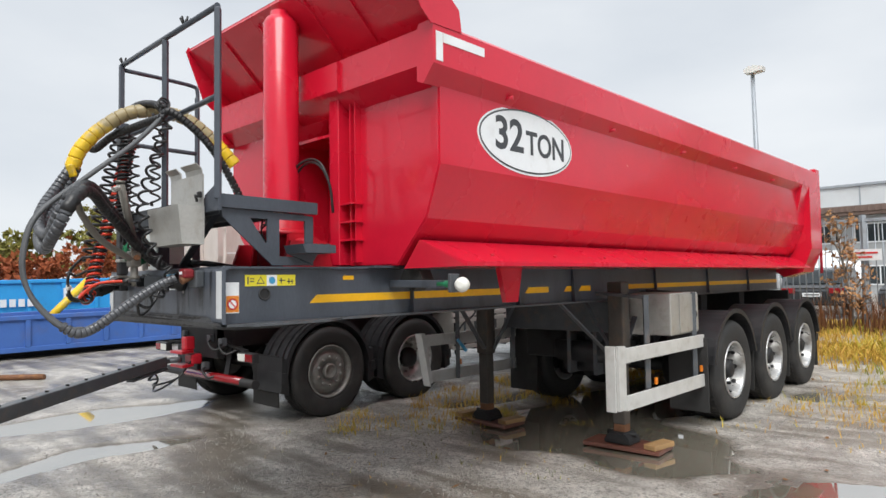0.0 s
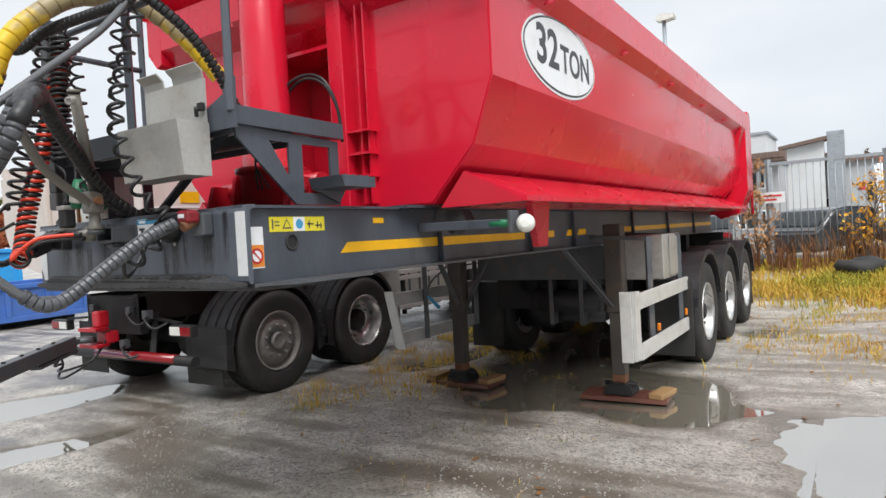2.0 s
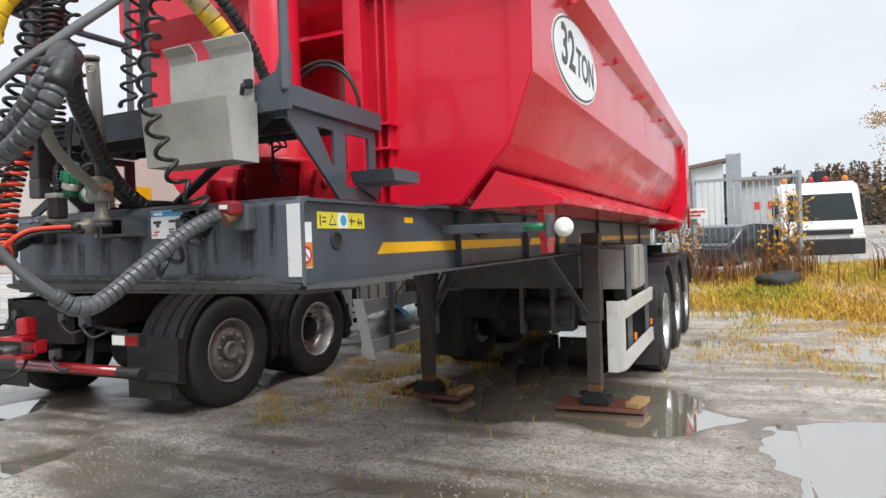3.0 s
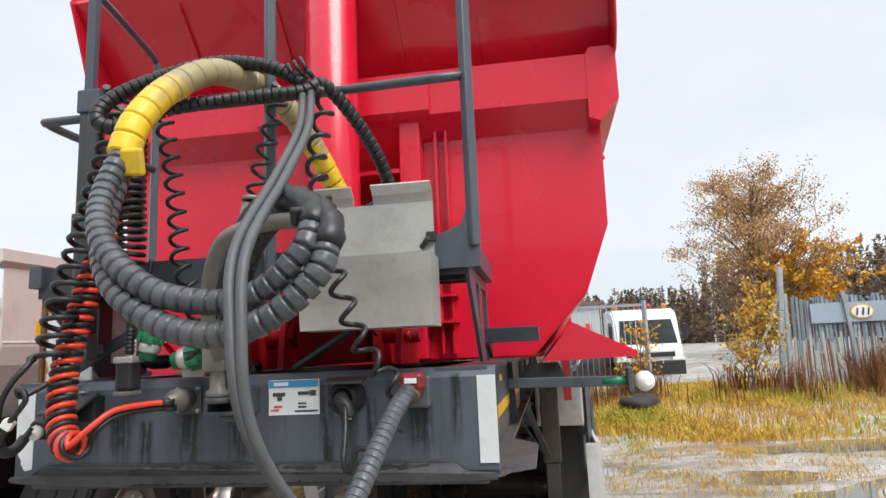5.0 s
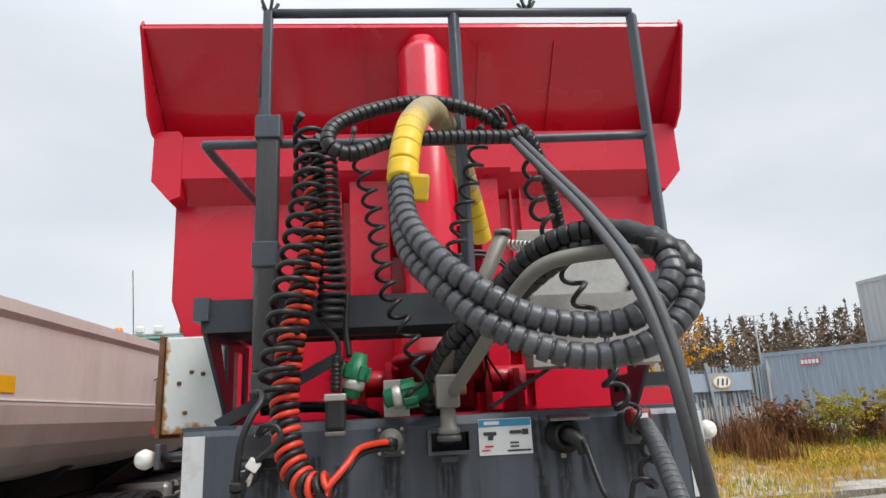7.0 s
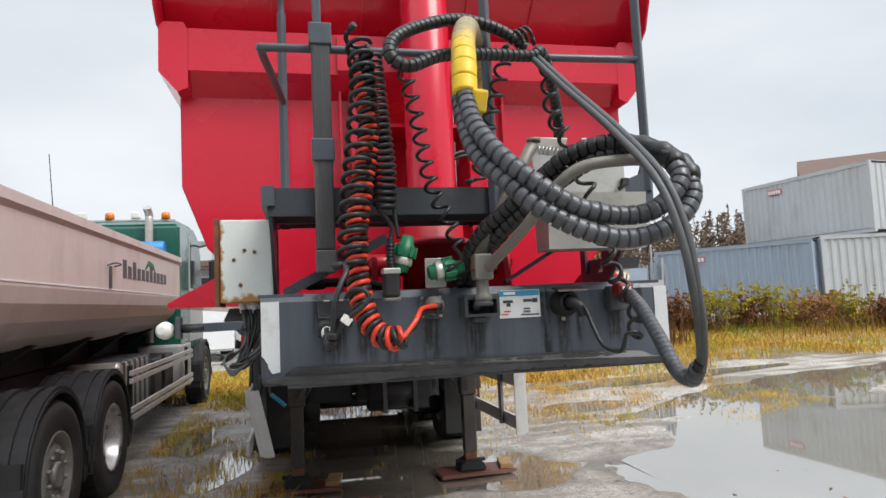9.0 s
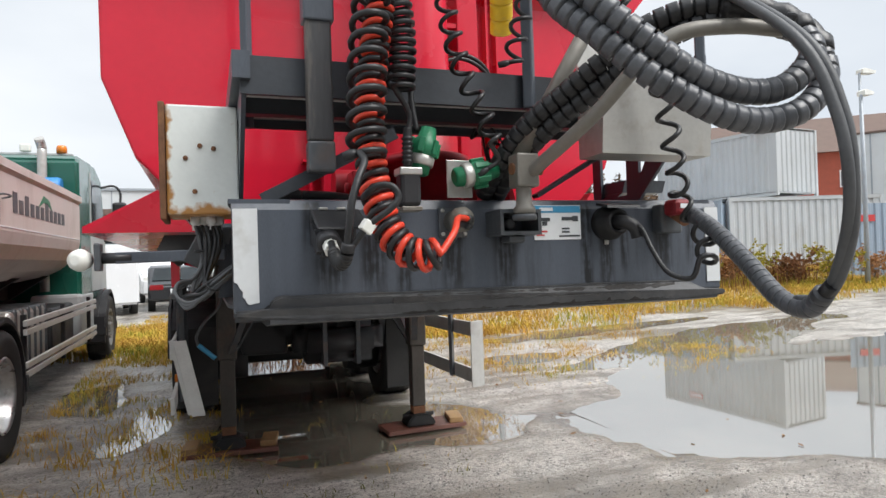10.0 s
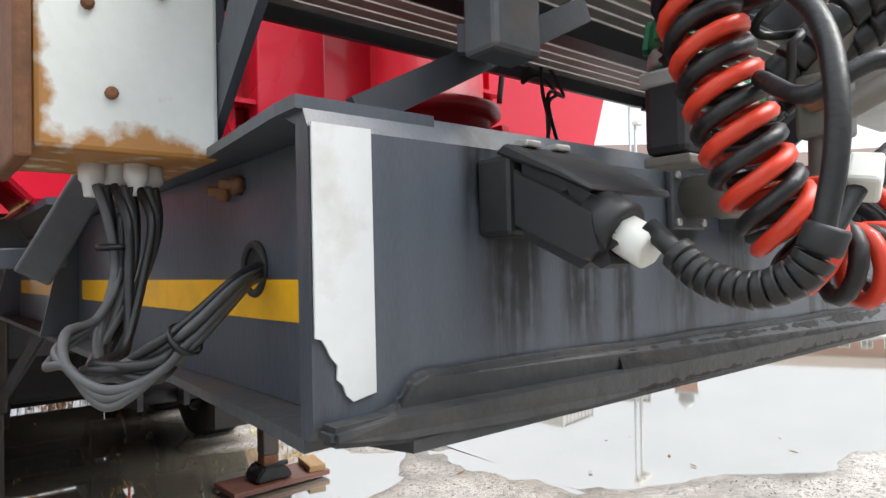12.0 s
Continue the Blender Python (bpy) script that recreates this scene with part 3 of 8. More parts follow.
    prism(bm, [(1.02, 2.83), (0.995, 2.855), (0.995, 3.04), (1.02, 3.05)], "x", -0.42, 0.42)
    part("band_plate", bm, RED, TB)
    # hood that leans forward over the ram
    bm = B()
    strip(bm, [(1.235, 3.07), (1.215, 3.09), (0.79, 3.50), (0.80, 3.53)], "x", -1.268, 1.268, -0.008)
    part("hood", bm, RED, TB)
    bm = B()
    box(bm, -1.138, 1.138, 1.1415, 1.25, 3.03, 3.053)
    part("hood_ledge", bm, RED, TB)
    bm = B()
    strip(bm, [(1.25, 3.08), (1.24, 3.18), (0.80, 3.53)], "x", -1.27, 1.27, 0.008)
    part("hood_top", bm, RED, TB)
    for k in (1, -1):
        bm = B()
        prism(bm, [(1.00, 3.055), (0.92, 3.12), (0.77, 3.50), (0.79, 3.54), (1.24, 3.19), (1.26, 3.06)], "x", k * 1.27, k * 1.28)
        part("hood_end", bm, RED, TB)
    for x in (-0.75, 0.65, -0.28, 0.28):
        bm = B()
        prism(bm, [(1.185, 3.12), (0.85, 3.445), (0.82, 3.445), (1.155, 3.12)], "x", x, x + 0.01)
        part("hood_rib", bm, RED, TB)
    # tailgate
    bm = B()
    prism(bm, [(-1.2, 3.02), (1.2, 3.02), (1.2, 2.28), (1.07, 1.95), (0.8, 1.62), (-0.8, 1.62), (-1.07, 1.95), (-1.2, 2.28)], "y", 9.16, 9.26)
    part("tailgate", bm, RED, TB)
    for k in (1, -1):
        bm = B()
        box(bm, k * 1.17, k * 1.25, 9.1, 9.3, 3.0, 3.14, 0.01)
        part("hinge", bm, RED, TB)
        bm = B()
        rod(bm, (k * 1.25, 9.2, 1.6), (k * 1.25, 9.2, 3.0), 0.02, 8)
        part("tailgate_rod", bm, RED, TB)


def oval_sign():
    at = pose(1.238, 2.005, 2.525, 90, 0, 90)
    sign = new("ton_sign")
    sign.parent = T
    sign.matrix_basis = at
    sign["label"] = "white oval plate with a dark rim and load marking"
    def oval(a, b, z0, z1):
        bm = B()
        prism(bm, [(a * math.cos(t), b * math.sin(t)) for t in (2 * math.pi * i / 64 for i in range(64))], "z", z0, z1)
        return bm
    part("plate", oval(0.54, 0.228, 0, 0.004), WHITE, sign)
    part("rim_line", oval(0.525, 0.215, 0.004, 0.006), INK, sign)
    part("face", oval(0.513, 0.203, 0.006, 0.008), WHITE, sign)
    writing("number", "32", 0.30, INK, sign, pose(-0.22, 0.012, 0.0085), width=0.30)
    writing("wording", "TON", 0.225, INK, sign, pose(0.20, -0.012, 0.0085), width=0.46)


def chassis():
    for k in (1, -1):
        bm = B()
        web = 0.727 if k > 0 else 0.68
        box(bm, k * (web - 0.012), k * web, 0.023, 9.0, 1.386, 1.67)
        part("rail_web", bm, GREY, T)
        bm = B()
        prism(bm, [(k * 0.60, 0.008), (k * 0.752, 0.008), (k * 0.752, 0.05), (k * (0.752 if k > 0 else 0.712), 0.45), (k * (0.752 if k > 0 else 0.705), 0.98), (k * 0.60, 0.98)], "z", 1.671, 1.683)
        box(bm, k * 0.60, k * 0.80, 0.982, 9.0, 1.675, 1.69)
        part("top_flange", bm, GREY, T)
        bm = B()
        if k > 0:
            edge = [(0.60, 0.05), (0.77, 0.03), (0.80, 0.10), (0.87, 0.16), (0.87, 0.60), (0.77, 0.76), (0.77, 9.0), (0.60, 9.0)]
        else:
            edge = [(-0.60, 0.03), (-0.742, 0.024), (-0.735, 0.10), (-0.712, 0.50), (-0.74, 0.76), (-0.74, 9.0), (-0.60, 9.0)]
        prism(bm, edge, "z", 1.372, 1.385)
        part("bottom_flange", bm, GREYWORN, T)
        for y in (1.35, 2.5, 3.3, 4.9, 6.3, 7.7):
            bm = B()
            prism(bm, [(k * web, 1.386), (k * 0.765, 1.386), (k * (web + 0.022), 1.67), (k * web, 1.67)], "y", y, y + 0.01)
            part("web_rib", bm, GREY, T)
        stretches = ((0.56, 2.44), (2.62, 2.95), (3.18, 3.3), (3.42, 3.62), (4.1, 9.0)) if k > 0 else ((0.06, 1.30), (1.40, 2.44), (2.62, 2.95), (4.1, 9.0))
        for a, b in stretches:
            bm = B()
            prism(bm, [(a, 1.475), (b, 1.475), (b, 1.522), (a + (0.05 if k > 0 else 0), 1.522)], "x", k * (web + 0.0002), k * (web + 0.0015))
            part("yellow_stripe", bm, STRIPE, T, "yellow reflective side stripe")
    for y, z in ((0.30, 1.642), (0.345, 1.638)):
        bm = B()
        lathe(bm, [(0.013, 0), (0.013, 0.012), (0.006, 0.014), (0.006, 0.028)], pose(-0.681, y, z, 0, -90, 0), 6)
        part("bolt", bm, RUST, T)
    # cross members and king pin plate
    for y in (1.0, 2.2, 3.4, 4.6, 5.2, 6.35, 7.65, 8.9):
        bm = B()
        box(bm, -0.668, 0.715, y, y + 0.08, 1.42, 1.60)
        part("cross_member", bm, DARK, T)
    bm = B()
    box(bm, -0.60, 0.60, 0.06, 2.0, 1.366, 1.378)
    part("coupling_plate", bm, DARK, T)
    bm = B()
    lathe(bm, [(0.045, 1.30), (0.045, 1.315), (0.025, 1.32), (0.025, 1.35), (0.04, 1.355), (0.04, 1.367)], pose(0.0, 0.95, 0), 20)
    part("king_pin", bm, DARK, T)


def front_plate():
    bm = B()
    prof = [(0.008, 1.386), (0.0, 1.398), (0.0, 1.655), (0.012, 1.680), (0.03, 1.684), (0.05, 1.684), (0.05, 1.672), (0.022, 1.66), (0.022, 1.386)]
    prism(bm, prof, "x", -0.745, 0.775)
    part("front_plate", bm, PLATEPAINT, T, "dark grey front plate with rounded top edge")
    # skid lip under the plate, bent forward
    bm = B()
    top = [(-0.743, 1.402), (-0.68, 1.404), (-0.662, 1.412), (-0.65, 1.431), (-0.63, 1.438)] + [(-0.60 + 0.15 * i, 1.436 - 0.0009 * i + 0.0016 * math.sin(i * 2.3)) for i in range(9)] + [(0.65, 1.421), (0.685, 1.398), (0.772, 1.392)]
    low = [(0.772, 1.376)] + [(0.70 - 0.14 * i, 1.368 + 0.0022 * math.sin(i * 3.7)) for i in range(10)] + [(-0.68, 1.378), (-0.743, 1.386)]
    prism(bm, top + low, "y", -0.03, 0.0)
    for v in bm.verts:
        if v.co.y < -0.01 and v.co.z > 1.41:
            v.co.y += 0.016
            v.co.z -= 0.004
    bmesh.ops.bevel(bm, geom=[e for e in bm.edges], offset=0.005, segments=2, affect="EDGES")
    part("skid_lip", bm, MUDSTEEL, T, "muddy black bent lip under the plate")
    # mud caked unevenly on the face of the lip
    bm = B()
    nx, nz = 190, 11
    rows = []
    for i in range(nx + 1):
        x = -0.34 + 0.92 * i / nx
        high = 1.420 + 0.009 * noise.noise((x * 9, 0, 2)) + 0.006 * noise.noise((x * 40, 0, 5))
        col = []
        for j in range(nz + 1):
            z = 1.372 + (high - 1.372) * j / nz
            rim = min(1.0, 3.0 * min(j / nz, 1 - j / nz, i / nx * 3, (1 - i / nx) * 3))
            lump = 0.0022 + 0.0026 * noise.noise((x * 32, z * 60, 1)) + 0.0012 * noise.noise((x * 90, z * 120, 4))
            y = -0.0315 + 0.016 * max(0.0, (z - 1.376) / 0.056) - max(lump, 0.0) * rim + 0.002 * (1 - rim)
            col.append(bm.verts.new((x, y, z)))
        rows.append(col)
    for i in range(nx):
        for j in range(nz):
            bm.faces.new((rows[i][j], rows[i + 1][j], rows[i + 1][j + 1], rows[i][j + 1])).smooth = True
    part("caked_mud", bm, MUDCRUST, T, "lumpy black mud on the lip")
    bm = B()
    prism(bm, [(-0.026, 1.366), (0.10, 1.352), (0.4, 1.35), (0.4, 1.362), (0.1, 1.366), (-0.026, 1.378)], "x", -0.66, 0.74)
    part("skid_plate", bm, MUDSTEEL, T)
    for x0, x1, chip in ((0.722, 0.775, False), (-0.743, -0.683, True)):
        bm = B()
        pts = [(x0, 1.658), (x1, 1.658), (x1, 1.417), (x0, 1.417)]
        if chip:
            pts = [(x0, 1.658), (x1, 1.658), (x1, 1.421), (x1 - 0.010, 1.419), (x1 - 0.024, 1.416), (x1 - 0.031, 1.422), (x1 - 0.034, 1.431), (x1 - 0.040, 1.437), (x1 - 0.039, 1.449), (x0 + 0.014, 1.457), (x0 + 0.010, 1.466), (x0 + 0.006, 1.472), (x0, 1.474)]
        prism(bm, pts, "y", -0.0035, -0.001)
        part("white_tape", bm, TAPE, T, "white reflective tape")


def wheel(x, y, k):
    w = new("wheel")
    w.parent = T
    w.matrix_basis = pose(k * x, y, 0.52 + drop(y), 0, 90 * k, 0)
    R = 0.52
    bm = B()
    lathe(bm, [(0.295, -0.17), (0.33, -0.185), (0.44, -0.192), (0.495, -0.18), (0.515, -0.15), (R, -0.10), (R, 0.10), (0.515, 0.15), (0.495, 0.18), (0.44, 0.192), (0.33, 0.185), (0.295, 0.17), (0.285, 0.0)], None, 56, True)
    part("tyre", bm, RUBBER, w)
    bm = B()
    for g in (-0.10, -0.035, 0.035, 0.10):
        for i in range(56):
            a = 2 * math.pi * (i + (0.5 if g > 0 else 0)) / 56
            box(bm, R - 0.006, R + 0.006, -0.022, 0.022, g - 0.025, g + 0.025, 0, pose(0, 0, 0, 0, 0, math.degrees(a)))
    part("tread", bm, RUBBER, w)
    bm = B()
    lathe(bm, [(0.30, 0.175), (0.298, 0.185), (0.285, 0.185), (0.275, 0.16), (0.262, 0.05), (0.24, -0.02), (0.17, -0.03), (0.165, -0.04), (0.25, -0.05), (0.285, -0.16), (0.295, -0.17)], None, 40, True)
    part("rim", bm, RIM, w, "bright dirty steel rim")
    bm = B()
    lathe(bm, [(0.16, -0.03), (0.155, 0.05), (0.13, 0.075), (0.095, 0.08), (0.09, 0.13), (0.07, 0.15), (0.02, 0.152)], None, 28)
    part("hub", bm, DARK, w)
    for i in range(10):
        a = 2 * math.pi * (i + 0.5) / 10
        bm = B()
        lathe(bm, [(0.024, 0.0), (0.024, 0.004)], pose(0.262 * math.cos(a), 0.262 * math.sin(a), 0.085, 0, 0, math.degrees(a)) @ pose(0, 0, 0, 0, -83, 0), 12)
        part("hand_hole", bm, DARK, w)
    for i in range(10):
        a = 2 * math.pi * i / 10
        bm = B()
        lathe(bm, [(0.019, -0.03), (0.019, 0.05), (0.015, 0.085), (0.006, 0.09)], pose(0.205 * math.cos(a), 0.205 * math.sin(a), 0), 8)
        part("wheel_nut", bm, DARK, w)
    return w


def fender(y, k):
    bm = B()
    R0, R1 = 0.575, 0.60
    a0, a1, n = 12, 172, 18
    pts = [(R1 * math.cos(radians(a0 + (a1 - a0) * i / n)), R1 * math.sin(radians(a0 + (a1 - a0) * i / n))) for i in range(n + 1)]
    inn = [(R0 * math.cos(radians(a0 + (a1 - a0) * i / n)), R0 * math.sin(radians(a0 + (a1 - a0) * i / n))) for i in range(n + 1)]
    prism(bm, [(y - 0.01 + p[0], 0.545 + drop(y) + p[1]) for p in pts + inn[::-1]], "x", k * 0.80, k * 1.235)
    out = [(p[0] * 1.035, p[1] * 1.035) for p in pts]
    prism(bm, [(y - 0.01 + p[0], 0.545 + drop(y) + p[1]) for p in out + inn[::-1]], "x", k * 1.236, k * 1.262)
    part("mudguard", bm, PLASTIC, T, "dark plastic mudguard")


def running_gear():
    for i, y in enumerate((5.69, 7.0, 8.31)):
        for k in (1, -1):
            wheel(1.045, y, k)
            fender(y, k)
        bm = B()
        rod(bm, (-0.9, y, 0.52 + drop(y)), (0.9, y, 0.52 + drop(y)), 0.075, 14)
        part("axle", bm, DARK, T)
        for k in (1, -1):
            bm = B()
            lathe(bm, [(0.11, 0), (0.14, 0.05), (0.13, 0.12), (0.14, 0.2), (0.12, 0.3), (0.10, 0.34)], pose(k * 0.5, y + 0.3, 0.6 + drop(y)), 16)
            part("air_bag", bm, RUBBER, T)
            bm = B()
            prism(bm, [(y - 0.55, 1.36), (y - 0.35, 1.36), (y - 0.42, 0.75 + drop(y)), (y - 0.52, 0.75 + drop(y))], "x", k * 0.42, k * 0.58)
            part("hanger", bm, DARK, T)
            bm = B()
            bar(bm, (k * 0.5, y - 0.47, 0.78 + drop(y)), (k * 0.5, y + 0.42, 0.58 + drop(y)), 0.08, 0.06)
            part("trailing_arm", bm, DARK, T)
    # added dark sheet that blocks light under the rear, and lamps bar behind the wheels
    bm = B()
    box(bm, -0.84, 0.84, 9.02, 9.05, 0.36, 1.36, 0.006)
    part("rear_light_block", bm, RUBBER, T)
    bm = B()
    box(bm, -1.18, 1.18, 9.06, 9.16, 0.62, 0.74, 0.01)
    part("underrun_bar", bm, DARK, T)
    for y in (5.69, 7.0, 8.31):
        for k in (1, -1):
            bm = B()
            rod(bm, (k * 0.52, y, 0.52 + drop(y)), (k * 0.86, y, 0.52 + drop(y)), 0.22, 24)
            part("brake_drum", bm, DARK, T)
            bm = B()
            box(bm, k * 0.82, k * 1.22, y + 0.585, y + 0.60, 0.30, 0.80, 0.003)
            part("spray_flap", bm, RUBBER, T)
    # rounded tank and dark boxes across the frame
    bm = B()
    box(bm, -0.18, 0.64, 4.3, 4.75, 0.64, 1.06)
    bmesh.ops.bevel(bm, geom=list(bm.edges), offset=0.11, segments=4, affect="EDGES")
    for f in bm.faces:
        f.smooth = True
    part("cross_tank", bm, PLASTIC, T, "dark rounded tank slung across the frame")
    for x in (0.08, 0.38):
        bm = B()
        box(bm, x - 0.02, x + 0.02, 4.285, 4.765, 0.625, 1.36, 0.004)
        part("tank_strap", bm, GREYWORN, T)
    bm = B()
    box(bm, -0.66, 0.66, 4.2, 4.3, 1.06, 1.36, 0.01)
    part("leg_beam", bm, GREYWORN, T)
    bm = B()
    box(bm, -0.62, -0.22, 4.5, 5.05, 0.74, 1.34, 0.03)
    part("valve_box", bm, DARK, T)
    for k in (1, -1):
        bm = B()
        box(bm, k * 0.82, k * 1.22, 4.98, 5.0, 0.25, 0.98, 0.004)
        part("mud_flap", bm, RUBBER, T)
    for x, y0, y1, z, r in ((-0.25, 4.5, 5.15, 1.0, 0.2), (0.3, 4.4, 5.0, 0.98, 0.16)):
        bm = B()
        lathe(bm, [(r * 0.5, y0), (r * 0.9, y0 + 0.03), (r, y0 + 0.09), (r, y1 - 0.09), (r * 0.9, y1 - 0.03), (r * 0.5, y1)], Matrix(((1, 0, 0, x), (0, 0, 1, 0), (0, -1, 0, z), (0, 0, 0, 1))), 24)
        part("air_tank", bm, DARK, T)


def landing_leg(k):
    leg = new("landing_leg")
    leg.parent = T
    leg.matrix_basis = pose(0.905 if k > 0 else -0.68, 3.80, drop(3.80))
    bm = B()
    box(bm, -0.075, 0.075, -0.07, 0.07, 0.75, 1.50, 0.012)
    part("outer_tube", bm, LEGPAINT, leg)
    bm = B()
    box(bm, -0.058, 0.058, -0.055, 0.055, 0.22, 0.75, 0.008)
    part("inner_tube", bm, LEGPAINT, leg)
    bm = B()
    box(bm, -0.056, 0.056, -0.053, 0.053, 0.14, 0.22, 0.008)
    part("rusty_end", bm, RUST, leg)
    bm = B()
    prism(bm, [(-0.13, 0.055), (0.13, 0.055), (0.12, 0.10), (0.07, 0.155), (-0.07, 0.155), (-0.12, 0.10)], "y", -0.11, 0.11)
    bmesh.ops.bevel(bm, geom=[e for e in bm.edges], offset=0.012, segments=2, affect="EDGES")
    part("foot", bm, DARK, leg)
    bm = B()
    rod(bm, (-0.14, 0, 0.135), (0.14, 0, 0.135), 0.018, 10)
    part("foot_pin", bm, DARK, leg)
    bm = B()
    bar(bm, (-0.03 * k, -0.06, 0.80), (-0.22 * k, -0.75, 1.40), 0.05, 0.012)
    part("brace", bm, GREYWORN, leg)
    bm = B()
    bar(bm, (-0.06 * k, 0.05, 0.78), (-0.42 * k, 0.05, 1.38), 0.05, 0.012)
    part("brace", bm, GREYWORN, leg)
    bm = B()
    bar(bm, (-0.02 * k, 0.06, 0.80), (-0.1 * k, 0.7, 1.40), 0.05, 0.012)
    part("brace", bm, GREYWORN, leg)


def foot_boards(k):
    """A wet red-brown board under the foot, with an offcut of timber lying on each end."""
    cx = 0.945 if k > 0 else -0.665
    bm = B()
    box(bm, -0.36, 0.36, -0.16, 0.16, 0, 0.035, 0.005)
    single("plank", bm, BOARD, "wet red-brown board lying under a landing leg", "plank", "boards under the legs", at=pose(cx, 3.81, 0.018, 0, 0, 3 * k))
    for x, w, turn in ((-0.30, 0.055, 84), (0.30, 0.06, 80)):
        if k > 0 and x < 0:
            continue
        bm = B()
        box(bm, -0.14, 0.14, -w, w, 0, 0.045, 0.005)
        single("timber_offcut", bm, WOOD, "short yellowish timber offcut on a wet board", "timber", "boards under the legs", at=pose(cx + x, 3.82, 0.0535, 0, 0, turn))


def side_guard(k):
    g = new("side_guard")
    g.parent = T
    g.matrix_basis = pose(0, 0, drop(4))
    g["label"] = "white aluminium side guard rails"
    bm = B()
    x = 1.25 if k > 0 else -1.06
    prism(bm, [(3.12, 0.47), (3.12, 0.985), (3.24, 0.98), (3.24, 0.47)], "x", x - 0.012, x + 0.012)
    box(bm, x - k * 0.013, x - k * 0.10, 3.105, 3.12, 0.46, 0.985, 0.003)
    if k < 0:
        for v in bm.verts:
            v.co.x += 0.22 * (0.985 - v.co.z)
    part("end_panel", bm, ALU, g)
    for z0, z1 in ((0.84, 0.96), (0.455, 0.575)):
        bm = B()
        box(bm, x - 0.014, x + 0.014, 3.242, 4.84, z0, z1, 0.004)
        part("rail", bm, ALU, g)
    for y in (3.72, 4.72):
        bm = B()
        bar(bm, (x - k * 0.04, y, 0.46), (x - k * 0.04, y, 1.38), 0.045, 0.03)
        part("upright", bm, GREYWORN, g)
        bm = B()
        bar(bm, (x - k * 0.04, y, 1.36), (k * 0.7, y, 1.40), 0.045, 0.03)
        part("arm", bm, GREYWORN, g)
    for y in (3.8, 4.78):
        bm = B()
        box(bm, x - k * 0.015, x + k * 0.01, y - 0.015, y + 0.015, 0.60, 0.66, 0.006)
        part("side_lamp", bm, LAMPORANGE, g, "small orange side marker lamp")


def tool_box():
    t = new("tool_box")
    t.parent = T
    t.matrix_basis = pose(0, 0, drop(4.2))
    t["label"] = "grey sheet metal tool box with a round lock"
    bm = B()
    box(bm, 0.78, 1.20, 4.24, 4.86, 0.98, 1.38, 0.012)
    part("case", bm, STEEL, t)
    bm = B()
    box(bm, 1.202, 1.212, 4.42, 4.84, 1.0, 1.36, 0.004)
    part("lid", bm, STEEL, t)
    bm = B()
    lathe(bm, [(0.035, 0), (0.035, 0.012), (0.02, 0.02)], Matrix(((0, 0, 1, 1.212), (0, 1, 0, 4.75), (1, 0, 0, 1.16), (0, 0, 0, 1))), 16)
    part("lock", bm, PLASTIC, t)


def ram():
    r = new("tipping_ram")
    r.parent = T
    r["label"] = "red telescopic tipping ram standing upright"
    bm = B()
    lathe(bm, [(0.115, 1.72), (0.12, 1.76), (0.12, 3.36), (0.10, 3.40), (0.07, 3.42), (0.07, 3.45), (0.03, 3.46)], pose(0.035, 0.82, 0), 36)
    part("barrel", bm, RED, r)
    bm = B()
    lathe(bm, [(0.15, 1.70), (0.162, 1.72), (0.162, 1.895), (0.172, 1.90), (0.19, 1.912), (0.19, 1.934), (0.175, 1.94), (0.146, 1.95), (0.146, 2.10), (0.122, 2.115)], pose(0.035, 0.82, 0), 40)
    part("base_ring", bm, DARKRED, r)
    for k in (1, -1):
        bm = B()
        prism(bm, [(0.70, 1.69), (0.94, 1.69), (0.90, 1.91), (0.74, 1.91)], "x", 0.035 + k * 0.19, 0.035 + k * 0.215)
        prism(bm, [(0.62, 1.69), (1.0, 1.69), (0.95, 1.86), (0.68, 1.86)], "x", 0.035 + k * 0.30, 0.035 + k * 0.325)
        rod(bm, (0.035 + k * 0.15, 0.82, 1.83), (0.035 + k * 0.37, 0.82, 1.83), 0.055, 18)
        part("trunnion", bm, DARKRED, r)
        for y in (0.72, 0.92):
            bm = B()
            lathe(bm, [(0.022, 0), (0.022, 0.02), (0.01, 0.022)], Matrix(((0, 0, k, 0.035 + k * 0.325), (0, 1, 0, y), (1, 0, 0, 1.80), (0, 0, 0, 1))), 6)
            part("bolt", bm, DARKRED, r)


def ram_hoses():
    """Thick black hose lying behind the plate, and a knot of thin wire at the ram's foot."""
    h = new("ram_supply")
    h.parent = T
    h["label"] = "black hydraulic hose and thin wires at the ram's foot"
    bm = B()
    tube(bm, smooth_path([(-0.62, 0.45, 1.735), (-0.50, 0.46, 1.74), (-0.38, 0.47, 1.735), (-0.28, 0.52, 1.72), (-0.22, 0.62, 1.70)], 6), 0.02, 12)
    part("hose", bm, HOSE, h)
    bm = B()
    lathe(bm, [(0.024, -0.04), (0.027, -0.03), (0.027, 0.03), (0.022, 0.04)], pose(-0.55, 0.455, 1.738, 0, 90, 5), 12)
    part("ferrule", bm, HOSE, h)
    for i, q in enumerate(((0.05, 0.02), (-0.03, 0.05), (0.02, -0.03))):
        bm = B()
        tube(bm, smooth_path([(0.16, 0.60, 1.98), (0.20, 0.58, 2.03 + q[1]), (0.23 + q[0], 0.57, 1.96), (0.21, 0.56, 1.90 + q[0]), (0.25 - q[1], 0.58, 1.80)], 6), 0.005, 6)
        part("wire", bm, HOSE, h)


